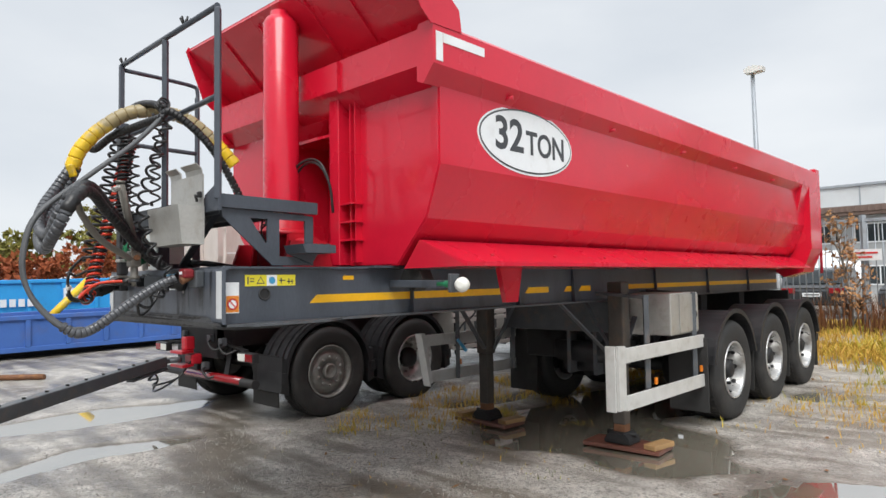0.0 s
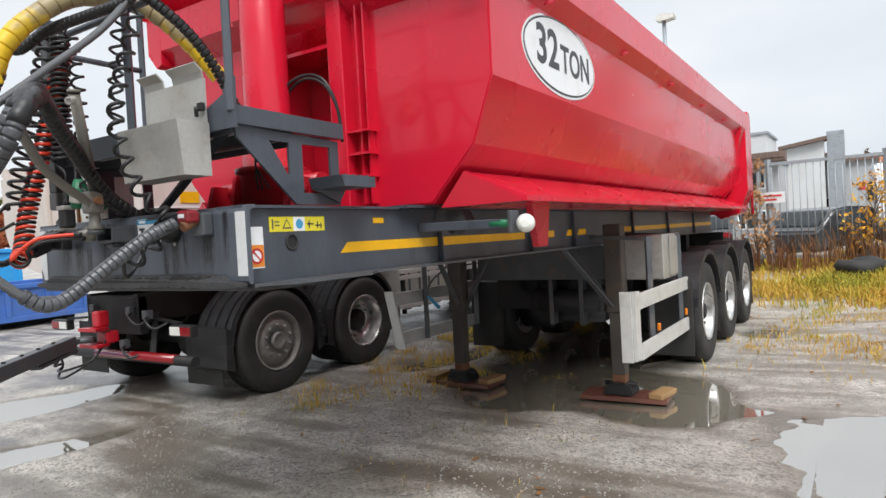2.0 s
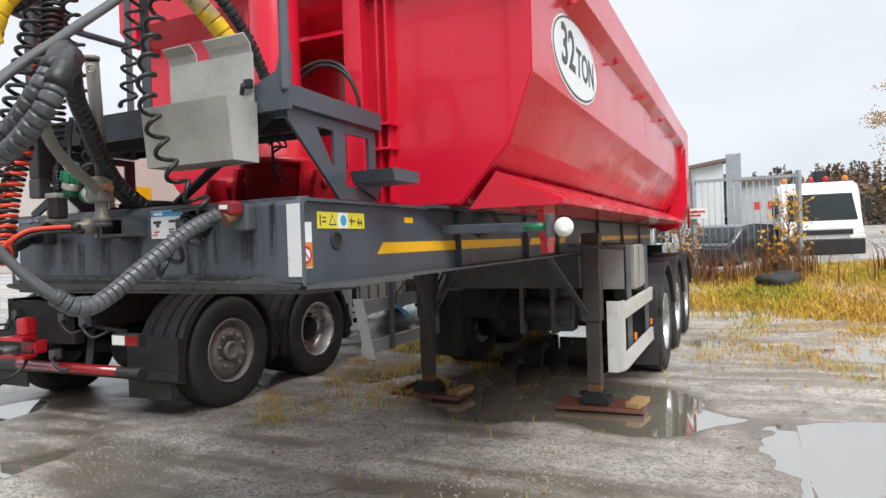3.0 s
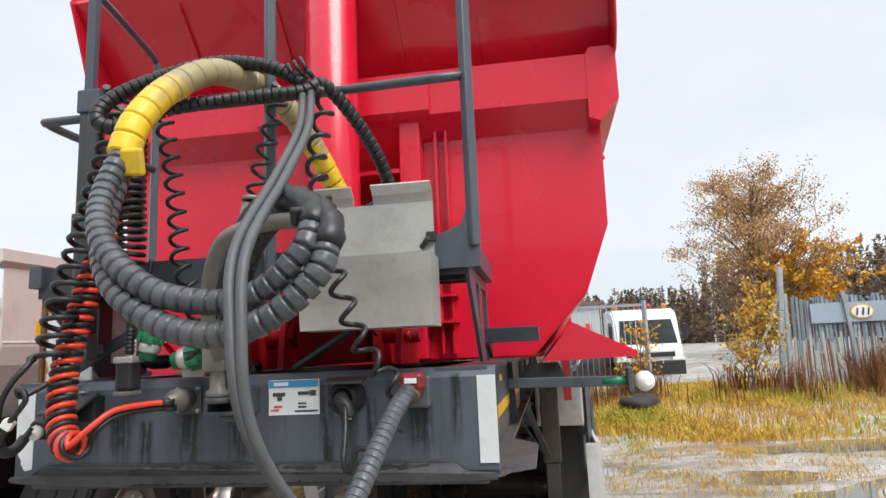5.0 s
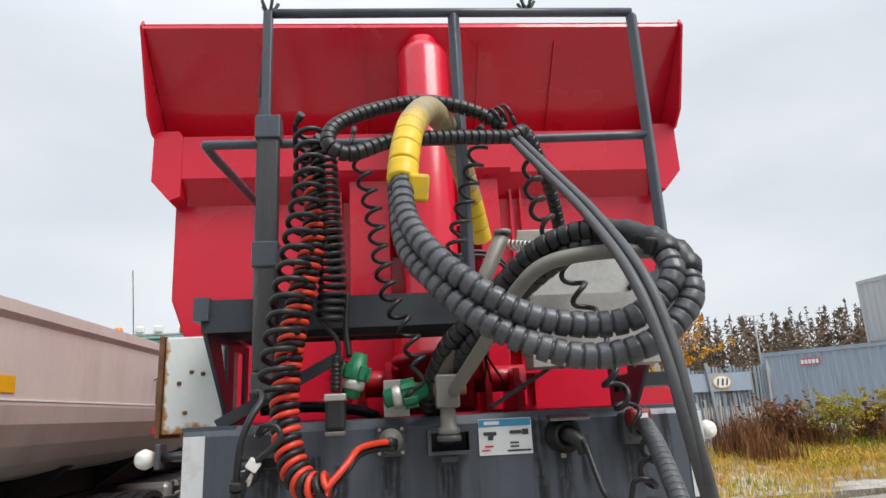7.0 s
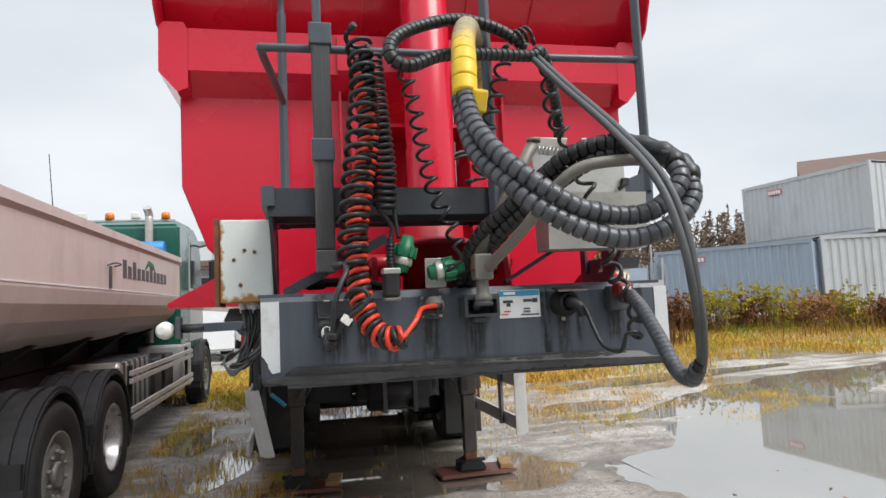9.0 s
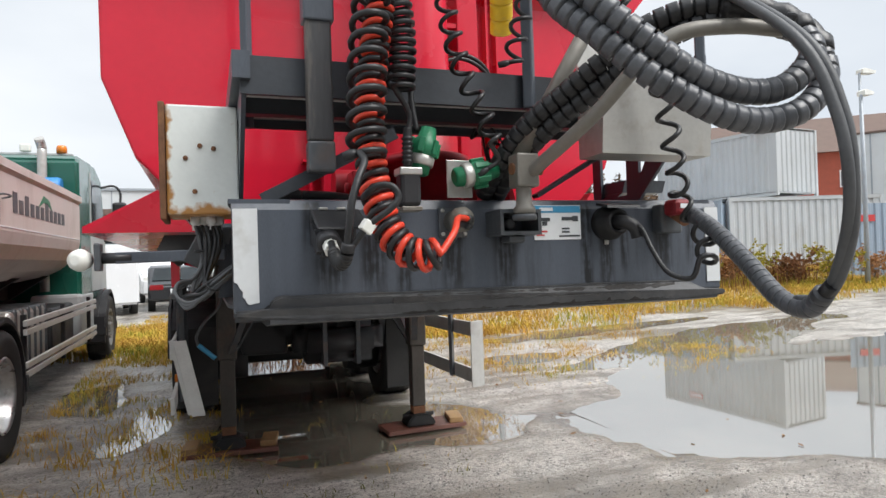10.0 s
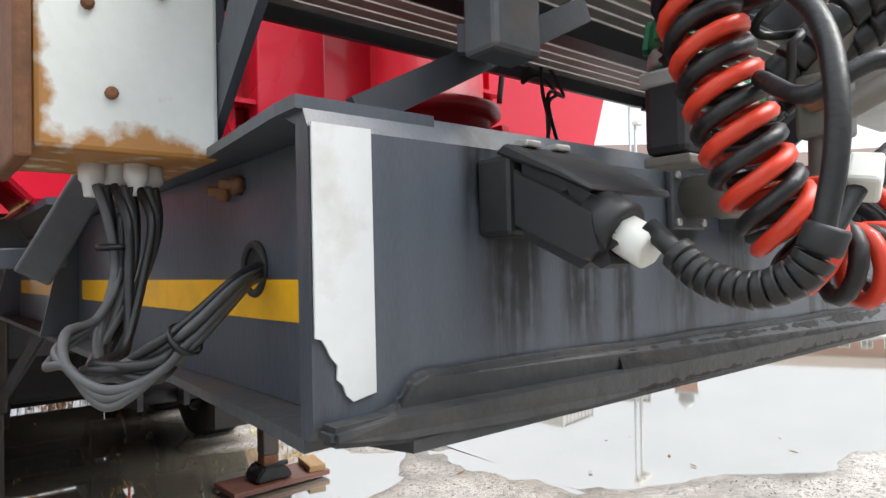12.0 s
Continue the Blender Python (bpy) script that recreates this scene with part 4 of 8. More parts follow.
def front_deck():
    d = new("front_deck")
    d.parent = T
    d["label"] = "dark grey steel access platform with railings"
    for k in (1, -1):
        # side plate with two windows, built as a frame
        x0, x1 = k * 0.70, k * 0.712
        for poly in ([(0.03, 1.99), (0.60, 1.975), (0.60, 1.945), (0.036, 1.945)], [(0.036, 1.945), (0.195, 1.945), (0.285, 1.815), (0.186, 1.815)],
                     [(0.186, 1.815), (0.375, 1.815), (0.375, 1.69), (0.33, 1.69)], [(0.30, 1.945), (0.375, 1.945), (0.375, 1.815), (0.30, 1.815)],
                     [(0.545, 1.945), (0.60, 1.945), (0.60, 1.69), (0.545, 1.69)], [(0.375, 1.74), (0.545, 1.74), (0.545, 1.69), (0.375, 1.69)]):
            bm = B()
            prism(bm, poly, "x", x0, x1)
            part("side_bar", bm, GREY, d)
        bm = B()
        prism(bm, [(0.0, 2.06), (0.615, 2.052), (0.615, 1.985), (0.0, 1.99)], "x", k * 0.69, k * 0.735)
        part("edge_channel", bm, GREY, d)
    bm = B()
    prism(bm, [(0.40, 1.80), (0.42, 1.755), (0.62, 1.755), (0.62, 1.80)], "x", 0.713, 0.90)
    prism(bm, [(0.42, 1.754), (0.62, 1.754), (0.58, 1.70)], "x", 0.713, 0.725)
    for i in range(4):
        box(bm, 0.72, 0.89, 0.44 + i * 0.045, 0.455 + i * 0.045, 1.80, 1.806)
    part("step", bm, GREY, d, "grey steel foot step")
    bm = B()
    box(bm, -0.715, 0.70, 0.02, 0.032, 1.955, 2.055)
    box(bm, -0.715, 0.70, 0.60, 0.612, 1.99, 2.055)
    box(bm, -0.70, 0.69, 0.30, 0.345, 1.97, 2.018)
    part("edge_beam", bm, DECKSHADED, d)
    for i in range(15):
        y = 0.04 + i * 0.0375
        bm = B()
        box(bm, -0.70, 0.69, y, y + 0.03, 2.02, 2.035)
        part("grating_plank", bm, GRATING, d)
    bm = B()
    bar(bm, (0.66, 0.05, 1.99), (0.15, 0.08, 1.70), 0.04, 0.012)
    part("cross_brace", bm, DECKSHADED, d)
    # railings
    for x, z0, z1 in ((0.735, 2.03, 3.03), (0.10, 1.95, 3.03)):
        bm = B()
        bar(bm, (x, 0.0, z0), (x, 0.0, z1), 0.032, 0.032, 0.006)
        part("post", bm, GREY, d)
    bm = B()
    bar(bm, (-0.665, 0.56, 1.98), (-0.665, 0.56, 2.95), 0.03, 0.03, 0.005)
    part("post", bm, GREY, d)
    bm = B()
    prism(bm, [(0.60, 1.97), (0.75, 1.97), (0.755, 2.16), (0.72, 2.16), (0.70, 2.10), (0.60, 2.06)], "y", -0.005, 0.012)
    part("post_foot", bm, GREY, d)
    bm = B()
    tube(bm, smooth_path([(-0.665, 0.55, 2.54), (-0.70, 0.25, 2.55), (-0.725, 0.06, 2.56), (-0.71, 0.03, 2.565), (-0.66, 0.022, 2.565), (0.1, 0.022, 2.565), (0.735, 0.0, 2.565)], 6), 0.0155, 10)
    part("rail", bm, GREY, d)
    bm = B()
    tube(bm, [(-0.53, -0.01, 3.03), (0.10, 0.0, 3.04), (0.735, 0.0, 3.04)], 0.016, 10)
    part("rail", bm, GREY, d)
    bm = B()
    tube(bm, smooth_path([(-0.53, 0.0, 3.0), (-0.60, 0.28, 3.02), (-0.66, 0.52, 3.03), (-0.665, 0.56, 3.0), (-0.665, 0.56, 2.9)], 6), 0.014, 10)
    part("rail", bm, GREY, d)
    for x, z in ((-0.53, 3.04), (0.36, 3.05)):
        bm = B()
        for i in range(5):
            a = i * 1.3
            rod(bm, (x, 0.0, z - 0.02), (x + 0.03 * math.cos(a), 0.03 * math.sin(a), z + 0.035), 0.006, 6)
        part("wire_knot", bm, DARK, d)


def mast():
    m = new("cable_mast")
    m.parent = T
    m["label"] = "worn rectangular steel mast with rust and chipped paint"
    bm = B()
    box(bm, -0.553, -0.487, -0.035, 0.01, 1.83, 2.62, 0.006)
    part("mast_tube", bm, MASTPAINT, m)
    bm = B()
    box(bm, -0.555, -0.485, -0.037, 0.012, 1.75, 1.829, 0.006)
    part("mast_foot", bm, GREYWORN, m, "bare worn steel end of the mast")
    for z in (2.14, 2.56):
        bm = B()
        box(bm, -0.56, -0.48, -0.042, 0.017, z, z + 0.08, 0.005)
        part("collar", bm, GREY, m)
    bm = B()
    box(bm, -0.545, -0.515, -0.03, 0.0, 2.62, 3.03, 0.004)
    part("inner_bar", bm, GREY, m)
    bm = B()
    bar(bm, (-0.665, 0.05, 1.685), (-0.30, 0.05, 1.875), 0.012, 0.034)
    bar(bm, (-0.53, 0.012, 1.78), (-0.49, 0.044, 1.785), 0.05, 0.03)
    part("mast_bracket", bm, DECKSHADED, m)


def steel_box():
    s = new("holder_box")
    s.parent = T
    s["label"] = "bare sheet steel holder box with two upturned flaps"
    bm = B()
    prism(bm, [(-0.02, 1.80), (-0.14, 1.80), (-0.16, 2.00), (-0.02, 2.00)], "x", 0.25, 0.63)
    part("lower_case", bm, STEEL, s)
    bm = B()
    box(bm, 0.25, 0.62, -0.03, -0.018, 1.99, 2.17)
    part("back_sheet", bm, STEEL, s)
    for a, b in ((0.44, 0.62), (0.25, 0.38)):
        bm = B()
        strip(bm, [(-0.024, 2.17), (-0.03, 2.20), (-0.06, 2.225)], "x", a, b, 0.006)
        part("flap", bm, STEEL, s)
    bm = B()
    rod(bm, (0.585, -0.04, 2.03), (0.61, -0.06, 2.055), 0.008, 8)
    box(bm, 0.60, 0.628, -0.05, -0.031, 2.045, 2.075, 0.003)
    part("latch", bm, DARK, s)


def rusty_white():
    """White paint that rusts from the bottom and outer edges inward."""
    m = material("rusting_white_paint", (0.74, 0.77, 0.74), 0.45, 0, 0.05, 6, 0.1, 70, stain=(0.64, 0.62, 0.56), stain_scale=4)
    n, l = m.node_tree.nodes, m.node_tree.links
    b = n["Principled BSDF"]
    old = b.inputs["Base Color"].links[0].from_socket
    co, sep, nz = n.new("ShaderNodeTexCoord"), n.new("ShaderNodeSeparateXYZ"), n.new("ShaderNodeTexNoise")
    nz.inputs["Scale"].default_value, nz.inputs["Detail"].default_value = 26, 7
    l.new(co.outputs["Object"], sep.inputs[0])
    l.new(co.outputs["Object"], nz.inputs["Vector"])
    def edge(src, at, reach):
        r = n.new("ShaderNodeMapRange")
        r.inputs[1].default_value, r.inputs[2].default_value, r.inputs[3].default_value, r.inputs[4].default_value = at, reach, 0.30, -0.12
        l.new(src, r.inputs[0])
        return r.outputs[0]
    e = n.new("ShaderNodeMath")
    e.operation = "MAXIMUM"
    l.new(edge(sep.outputs["Z"], 1.668, 1.715), e.inputs[0])
    l.new(edge(sep.outputs["X"], -0.908, -0.882), e.inputs[1])
    s = n.new("ShaderNodeMath")
    s.operation = "ADD"
    l.new(e.outputs[0], s.inputs[0])
    l.new(nz.outputs["Fac"], s.inputs[1])
    r = n.new("ShaderNodeValToRGB")
    r.color_ramp.elements[0].position, r.color_ramp.elements[1].position = 0.56, 0.74
    l.new(s.outputs[0], r.inputs[0])
    mx = n.new("ShaderNodeMixRGB")
    mx.inputs[2].default_value = (0.42, 0.20, 0.055, 1)
    l.new(r.outputs[0], mx.inputs[0])
    l.new(old, mx.inputs[1])
    l.new(mx.outputs[0], b.inputs["Base Color"])
    return m


RUSTYWHITE = rusty_white()


def cabinet():
    c = new("switch_cabinet")
    c.parent = T
    c["label"] = "white steel switch cabinet with rusty edges"
    bm = B()
    box(bm, -0.908, -0.712, 0.29, 0.49, 1.668, 1.985, 0.006)
    part("case", bm, RUSTYWHITE, c)
    bm = B()
    box(bm, -0.926, -0.909, 0.28, 0.50, 1.655, 1.99, 0.004)
    part("lid_edge", bm, RUST, c)
    for x, z in ((-0.833, 1.734), (-0.856, 1.83), (-0.817, 1.866), (-0.78, 1.859)):
        bm = B()
        lathe(bm, [(0.007, 0), (0.007, 0.006), (0.004, 0.008)], pose(x, 0.29, z, 90), 10)
        part("bolt", bm, RUST, c)
    for x in (-0.835, -0.808, -0.79, -0.768):
        bm = B()
        lathe(bm, [(0.015, 0), (0.015, -0.02), (0.011, -0.024), (0.009, -0.04)], pose(x, 0.38 + 0.02 * math.sin(x * 90), 1.668), 10)
        part("cable_gland", bm, WHITE, c)


trailer_body()
oval_sign()
chassis()
front_plate()
before = set(T.children)
running_gear()
# the axle group stands a little to one side of the front plate's middle
for o in set(T.children) - before:
    o.matrix_basis = pose(0.08, -0.17, 0) @ o.matrix_basis
for k in (1, -1):
    landing_leg(k)
    foot_boards(k)
    side_guard(k)
tool_box()
ram()
ram_hoses()
front_deck()
mast()
steel_box()
cabinet()


# ---- the green and beige tipper truck beside it ----
BEIGE = material("dusty_beige_body", (0.60, 0.54, 0.50), 0.45, 0.05, 0.08, 2, 0.08, 40, stain=(0.36, 0.28, 0.22), stain_scale=2.2, stain_amount=0.45, stretch=(1, 1, 0.35))
CABGREEN = material("green_cab_paint", (0.010, 0.095, 0.065), 0.25, 0, 0.06, 2, 0.02, 40, coat=0.5, stain=(0.03, 0.08, 0.06), stain_scale=3)
CABGREY = material("pale_cab_trim", (0.42, 0.44, 0.44), 0.4, 0, 0.08, 3, 0.05, 40, stain=(0.3, 0.29, 0.27), stain_scale=3)
GLASS = material("dark_glass", (0.03, 0.04, 0.045), 0.06, 0, 0.05, 3, 0.0, 40, spec=0.8)
BLUE = material("blue_drum", (0.03, 0.22, 0.55), 0.4, 0, 0.1, 5, 0.1, 40)

truck = thing("tipper_truck", "green tipper truck with a dusty beige dump body", "truck", at=pose(-3.72, 0, 0))
K = truck


def truck_wheel(y, k, dish):
    w = new("wheel")
    w.parent = K
    w.matrix_basis = pose(k * 1.115, y, 0.50, 0, 90 * k, 0)
    bm = B()
    lathe(bm, [(0.29, -0.13), (0.33, -0.145), (0.43, -0.155), (0.475, -0.145), (0.495, -0.12), (0.50, -0.08), (0.50, 0.08), (0.495, 0.12), (0.475, 0.145), (0.43, 0.155), (0.40, 0.15), (0.33, 0.145), (0.29, 0.13)], None, 56, True)
    part("tyre", bm, RUBBER, w)
    bm = B()
    for g in (-0.075, 0.0, 0.075):
        for i in range(48):
            box(bm, 0.494, 0.506, -0.024, 0.024, g - 0.03, g + 0.03, 0, pose(0, 0, 0, 0, 0, 360 * (i + (0.5 if g == 0 else 0)) / 48))
    part("tread", bm, RUBBER, w)
    bm = B()
    if dish:
        lathe(bm, [(0.295, 0.135), (0.285, 0.145), (0.272, 0.12), (0.255, 0.02), (0.235, -0.06), (0.15, -0.07), (0.14, -0.03), (0.10, -0.02), (0.03, -0.02)], None, 40, mouth=True)
        part("rim", bm, RIM, w, "deep dished dusty steel rim")
        bm = B()
        lathe(bm, [(0.13, -0.04), (0.125, 0.03), (0.09, 0.05), (0.03, 0.052)], None, 24)
        part("hub", bm, DARK, w)
        ring, h = 0.18, -0.06
    else:
        lathe(bm, [(0.295, 0.12), (0.29, 0.14), (0.275, 0.135), (0.262, 0.06), (0.25, 0.05), (0.215, 0.10), (0.18, 0.115), (0.12, 0.118), (0.11, 0.10), (0.03, 0.10)], None, 40, mouth=True)
        part("rim", bm, RIMGREY, w, "grey painted rim with a ring of nuts")
        bm = B()
        lathe(bm, [(0.085, 0.09), (0.085, 0.135), (0.07, 0.15), (0.06, 0.14), (0.02, 0.138)], None, 24)
        part("hub", bm, RIMGREY, w)
        ring, h = 0.155, 0.11
    for i in range(10):
        a = 2 * math.pi * i / 10
        bm = B()
        lathe(bm, [(0.017, h), (0.017, h + 0.03), (0.01, h + 0.035)], pose(ring * math.cos(a), ring * math.sin(a), 0), 6)
        part("wheel_nut", bm, RIMGREY, w)


def truck_fender(y, k):
    bm = B()
    n = 16
    def arc(r, a0=4, a1=176):
        return [(y + r * math.cos(radians(a0 + (a1 - a0) * i / n)), 0.50 + r * math.sin(radians(a0 + (a1 - a0) * i / n))) for i in range(n + 1)]
    prism(bm, arc(0.60) + arc(0.575)[::-1], "x", k * 0.72, k * 1.27)
    for x in (0.80, 0.95, 1.10, 1.20):
        prism(bm, arc(0.625) + arc(0.598)[::-1], "x", k * x, k * (x + 0.06))
    part("mudguard", bm, PLASTIC, K, "ribbed black plastic mudguard")
    for s in (-1, 1):
        bm = B()
        prism(bm, [(y + s * 0.56, 0.30), (y + s * 0.66, 0.34), (y + s * 0.64, 0.72), (y + s * 0.575, 0.70)], "x", k * 0.74, k * 1.255)
        prism(bm, [(y + s * 0.60, 0.42), (y + s * 0.67, 0.44), (y + s * 0.66, 0.56), (y + s * 0.6, 0.55)], "x", k * 1.0, k * 1.275)
        part("mudguard_apron", bm, PLASTIC, K)


def truck_body():
    prof = [(1.27, 2.36), (1.27, 1.86), (1.245, 1.75), (1.17, 1.62), (1.03, 1.50), (0.84, 1.41), (0.6, 1.36)]
    bm = B()
    full = prof + [(-x, z) for x, z in prof[::-1]]
    strip(bm, full, "y", 1.75, 8.3, 0.012)
    part("dump_body", bm, BEIGE, K, "dusty beige rounded dump body")
    for k in (1, -1):
        bm = B()
        prism(bm, [(k * 1.255, 2.36), (k * 1.31, 2.40), (k * 1.31, 2.475), (k * 1.22, 2.475), (k * 1.22, 2.36)], "y", 1.7, 8.32)
        part("body_rim", bm, BEIGE, K)
        bm = B()
        box(bm, k * 1.279, k * 1.287, 1.76, 8.28, 1.885, 1.897)
        part("trim_line", bm, WHITE, K)
        bm = B()
        box(bm, k * 1.27, k * 1.30, 4.58, 4.63, 1.9, 2.12)
        tube(bm, smooth_path([(k * 1.29, 4.5, 2.12), (k * 1.36, 4.5, 2.14), (k * 1.36, 4.72, 2.14), (k * 1.29, 4.72, 2.12)], 4), 0.008, 6)
        part("tarp_hook", bm, GREYWORN, K)
        # faded lettering becomes bars under a small green flash
        bm = B()
        for i in range(11):
            h = 0.19 if i in (0, 2, 6) else 0.13
            box(bm, k * 1.2835, k * 1.2875, 5.08 + i * 0.205, 5.08 + i * 0.205 + 0.14, 2.03, 2.03 + h)
        part("faded_marking", bm, GREYWORN, K)
        bm = B()
        prism(bm, [(6.0, 2.14), (6.25, 2.29), (6.5, 2.26), (6.62, 2.16), (6.45, 2.2), (6.25, 2.22)], "x", k * 1.2835, k * 1.2875)
        part("green_flash", bm, GREEN, K)
    bm = B()
    prism(bm, full, "y", 8.3, 8.36)
    part("body_front", bm, BEIGE, K)
    bm = B()
    prism(bm, [(x * 0.99, z) for x, z in full], "y", 1.67, 1.73)
    part("tailgate", bm, BEIGE, K)
    for x in (-0.9, -0.3, 0.3, 0.9):
        bm = B()
        box(bm, x - 0.04, x + 0.04, 1.62, 1.67, 1.5, 2.36, 0.008)
        part("tailgate_rib", bm, BEIGE, K)
    bm = B()
    box(bm, 1.280, 1.288, 2.02, 2.22, 1.93, 2.03)
    part("maker_plate", bm, STRIPE, K, "small orange and white plate")
    # sub frame
    for k in (1, -1):
        bm = B()
        box(bm, k * 0.38, k * 0.46, 2.05, 10.6, 0.82, 1.10)
        part("frame_rail", bm, DARK, K)
        bm = B()
        box(bm, k * 0.38, k * 0.5, 2.3, 8.2, 1.13, 1.34)
        part("sub_frame", bm, DARK, K)
    for y in (2.4, 3.7, 5.2, 6.6, 8.0):
        bm = B()
        prism(bm, [(-0.95, 1.42), (0.95, 1.42), (0.5, 1.12), (-0.5, 1.12)], "y", y, y + 0.1)
        part("body_bearer", bm, DARK, K)


def truck_gear():
    for k in (1, -1):
        truck_wheel(3.08, k, False)
        truck_wheel(4.45, k, True)
        truck_wheel(10.35, k, False)
        for y in (3.08, 4.45, 10.35):
            truck_fender(y, k)
        bm = B()
        lathe(bm, [(0.29, -0.13), (0.43, -0.155), (0.495, -0.12), (0.50, 0.0), (0.495, 0.12), (0.43, 0.155), (0.29, 0.13)], pose(k * 0.77, 4.45, 0.5, 0, 90, 0), 40, True)
        part("inner_tyre", bm, RUBBER, K)
    for y in (3.08, 4.45, 10.35):
        bm = B()
        rod(bm, (-1.1, y, 0.5), (1.1, y, 0.5), 0.09, 12)
        if y < 5:
            lathe(bm, [(0.12, -0.2), (0.24, -0.1), (0.26, 0.0), (0.24, 0.1), (0.12, 0.2)], pose(0, y, 0.5, 0, 90, 0), 16)
        part("axle", bm, DARK, K)
    for k in (1, -1):
        # tank and boxes behind the side guard
        bm = B()
        box(bm, k * 0.60, k * 1.16, 5.45, 6.9, 0.50, 1.12, 0.05)
        part("fuel_tank", bm, STEEL, K, "dirty ribbed metal fuel tank")
        for i in range(6):
            bm = B()
            box(bm, k * 0.58, k * 1.18, 5.55 + i * 0.24, 5.59 + i * 0.24, 0.48, 1.14, 0.03)
            part("tank_strap", bm, GREYWORN, K)
        bm = B()
        box(bm, k * 0.60, k * 1.18, 7.0, 8.3, 0.50, 1.05, 0.03)
        part("battery_box", bm, PLASTIC, K)
        bm = B()
        box(bm, k * 0.65, k * 1.25, 8.4, 9.5, 0.42, 1.15, 0.04)
        part("side_panel", bm, CABGREY, K)
        for z in (0.52, 0.60, 0.90, 0.98):
            bm = B()
            box(bm, k * 1.215, k * 1.25, 5.2, 9.0, z, z + 0.055, 0.004)
            part("guard_slat", bm, ALU, K, "scuffed aluminium side guard slat")
        for y in (5.3, 7.0, 8.7):
            bm = B()
            box(bm, k * 1.17, k * 1.213, y, y + 0.05, 0.45, 1.08)
            part("guard_post", bm, DARK, K)
    # rear end
    bm = B()
    tube(bm, [(-1.22, 2.1, 0.47), (1.22, 2.1, 0.47)], 0.05, 20)
    part("underrun_bar", bm, DARK, K, "round dark steel underrun bar")
    bm = B()
    for a, b in ((-0.4, 0.95),):
        tube(bm, [(a, 2.098, 0.475), (b, 2.098, 0.475)], 0.0505, 20)
    part("red_film", bm, LAMPRED, K)
    for k in (1, -1):
        bm = B()
        bar(bm, (k * 0.5, 2.14, 0.47), (k * 0.44, 2.25, 0.9), 0.06, 0.02)
        part("underrun_arm", bm, DARK, K)
        lamp = new("rear_lamp")
        lamp.parent = K
        bm = B()
        box(bm, k * 0.92, k * 1.24, 2.06, 2.14, 0.70, 0.81, 0.01)
        part("housing", bm, PLASTIC, lamp)
        for j, (a, b, m) in enumerate(((0.93, 1.08, LAMPWHITE), (1.085, 1.23, LAMPRED))):
            bm = B()
            box(bm, k * a, k * b, 2.05, 2.06, 0.715, 0.795, 0.003)
            part("lens", bm, m, lamp)
        bm = B()
        bar(bm, (k * 0.45, 2.2, 0.85), (k * 1.0, 2.12, 0.82), 0.05, 0.02)
        part("lamp_bracket", bm, DARK, K)
        bm = B()
        box(bm, k * 0.72, k * 1.25, 2.36, 2.372, 0.18, 0.75)
        part("mud_flap", bm, RUBBER, K)
    bm = B()
    box(bm, -0.46, 0.46, 2.05, 2.15, 0.70, 1.08, 0.01)
    part("end_beam", bm, DARK, K)
    for x, z, w in ((0.35, 0.93, 0.07), (-0.3, 0.95, 0.06), (0.62, 0.9, 0.05), (0.2, 0.6, 0.05)):
        bm = B()
        tube(bm, smooth_path([(x, 2.12, z), (x + 0.05, 1.98, z - 0.03), (x + 0.14, 2.0, z - 0.12), (x + 0.2, 2.12, z - 0.08)], 6), 0.014, 8)
        part("rear_hose", bm, HOSE, K)
        bm = B()
        box(bm, x - 0.04, x + 0.04, 2.0, 2.08, z - 0.04, z + 0.05, 0.012)
        part("connector", bm, GREYWORN, K)
    c = new("tow_coupling")
    c.parent = K
    c["label"] = "red towing jaw coupling"
    bm = B()
    box(bm, -0.09, 0.09, 1.92, 2.06, 0.62, 0.74, 0.02)
    part("housing", bm, DARKRED, c)
    for z in (0.60, 0.76):
        bm = B()
        prism(bm, [(-0.16, 1.78), (0.16, 1.78), (0.09, 1.95), (-0.09, 1.95)], "z", z, z + 0.03)
        part("jaw", bm, DARKRED, c)
    bm = B()
    box(bm, -0.05, 0.07, 1.86, 1.98, 0.79, 0.95, 0.02)
    part("actuator", bm, DARKRED, c)


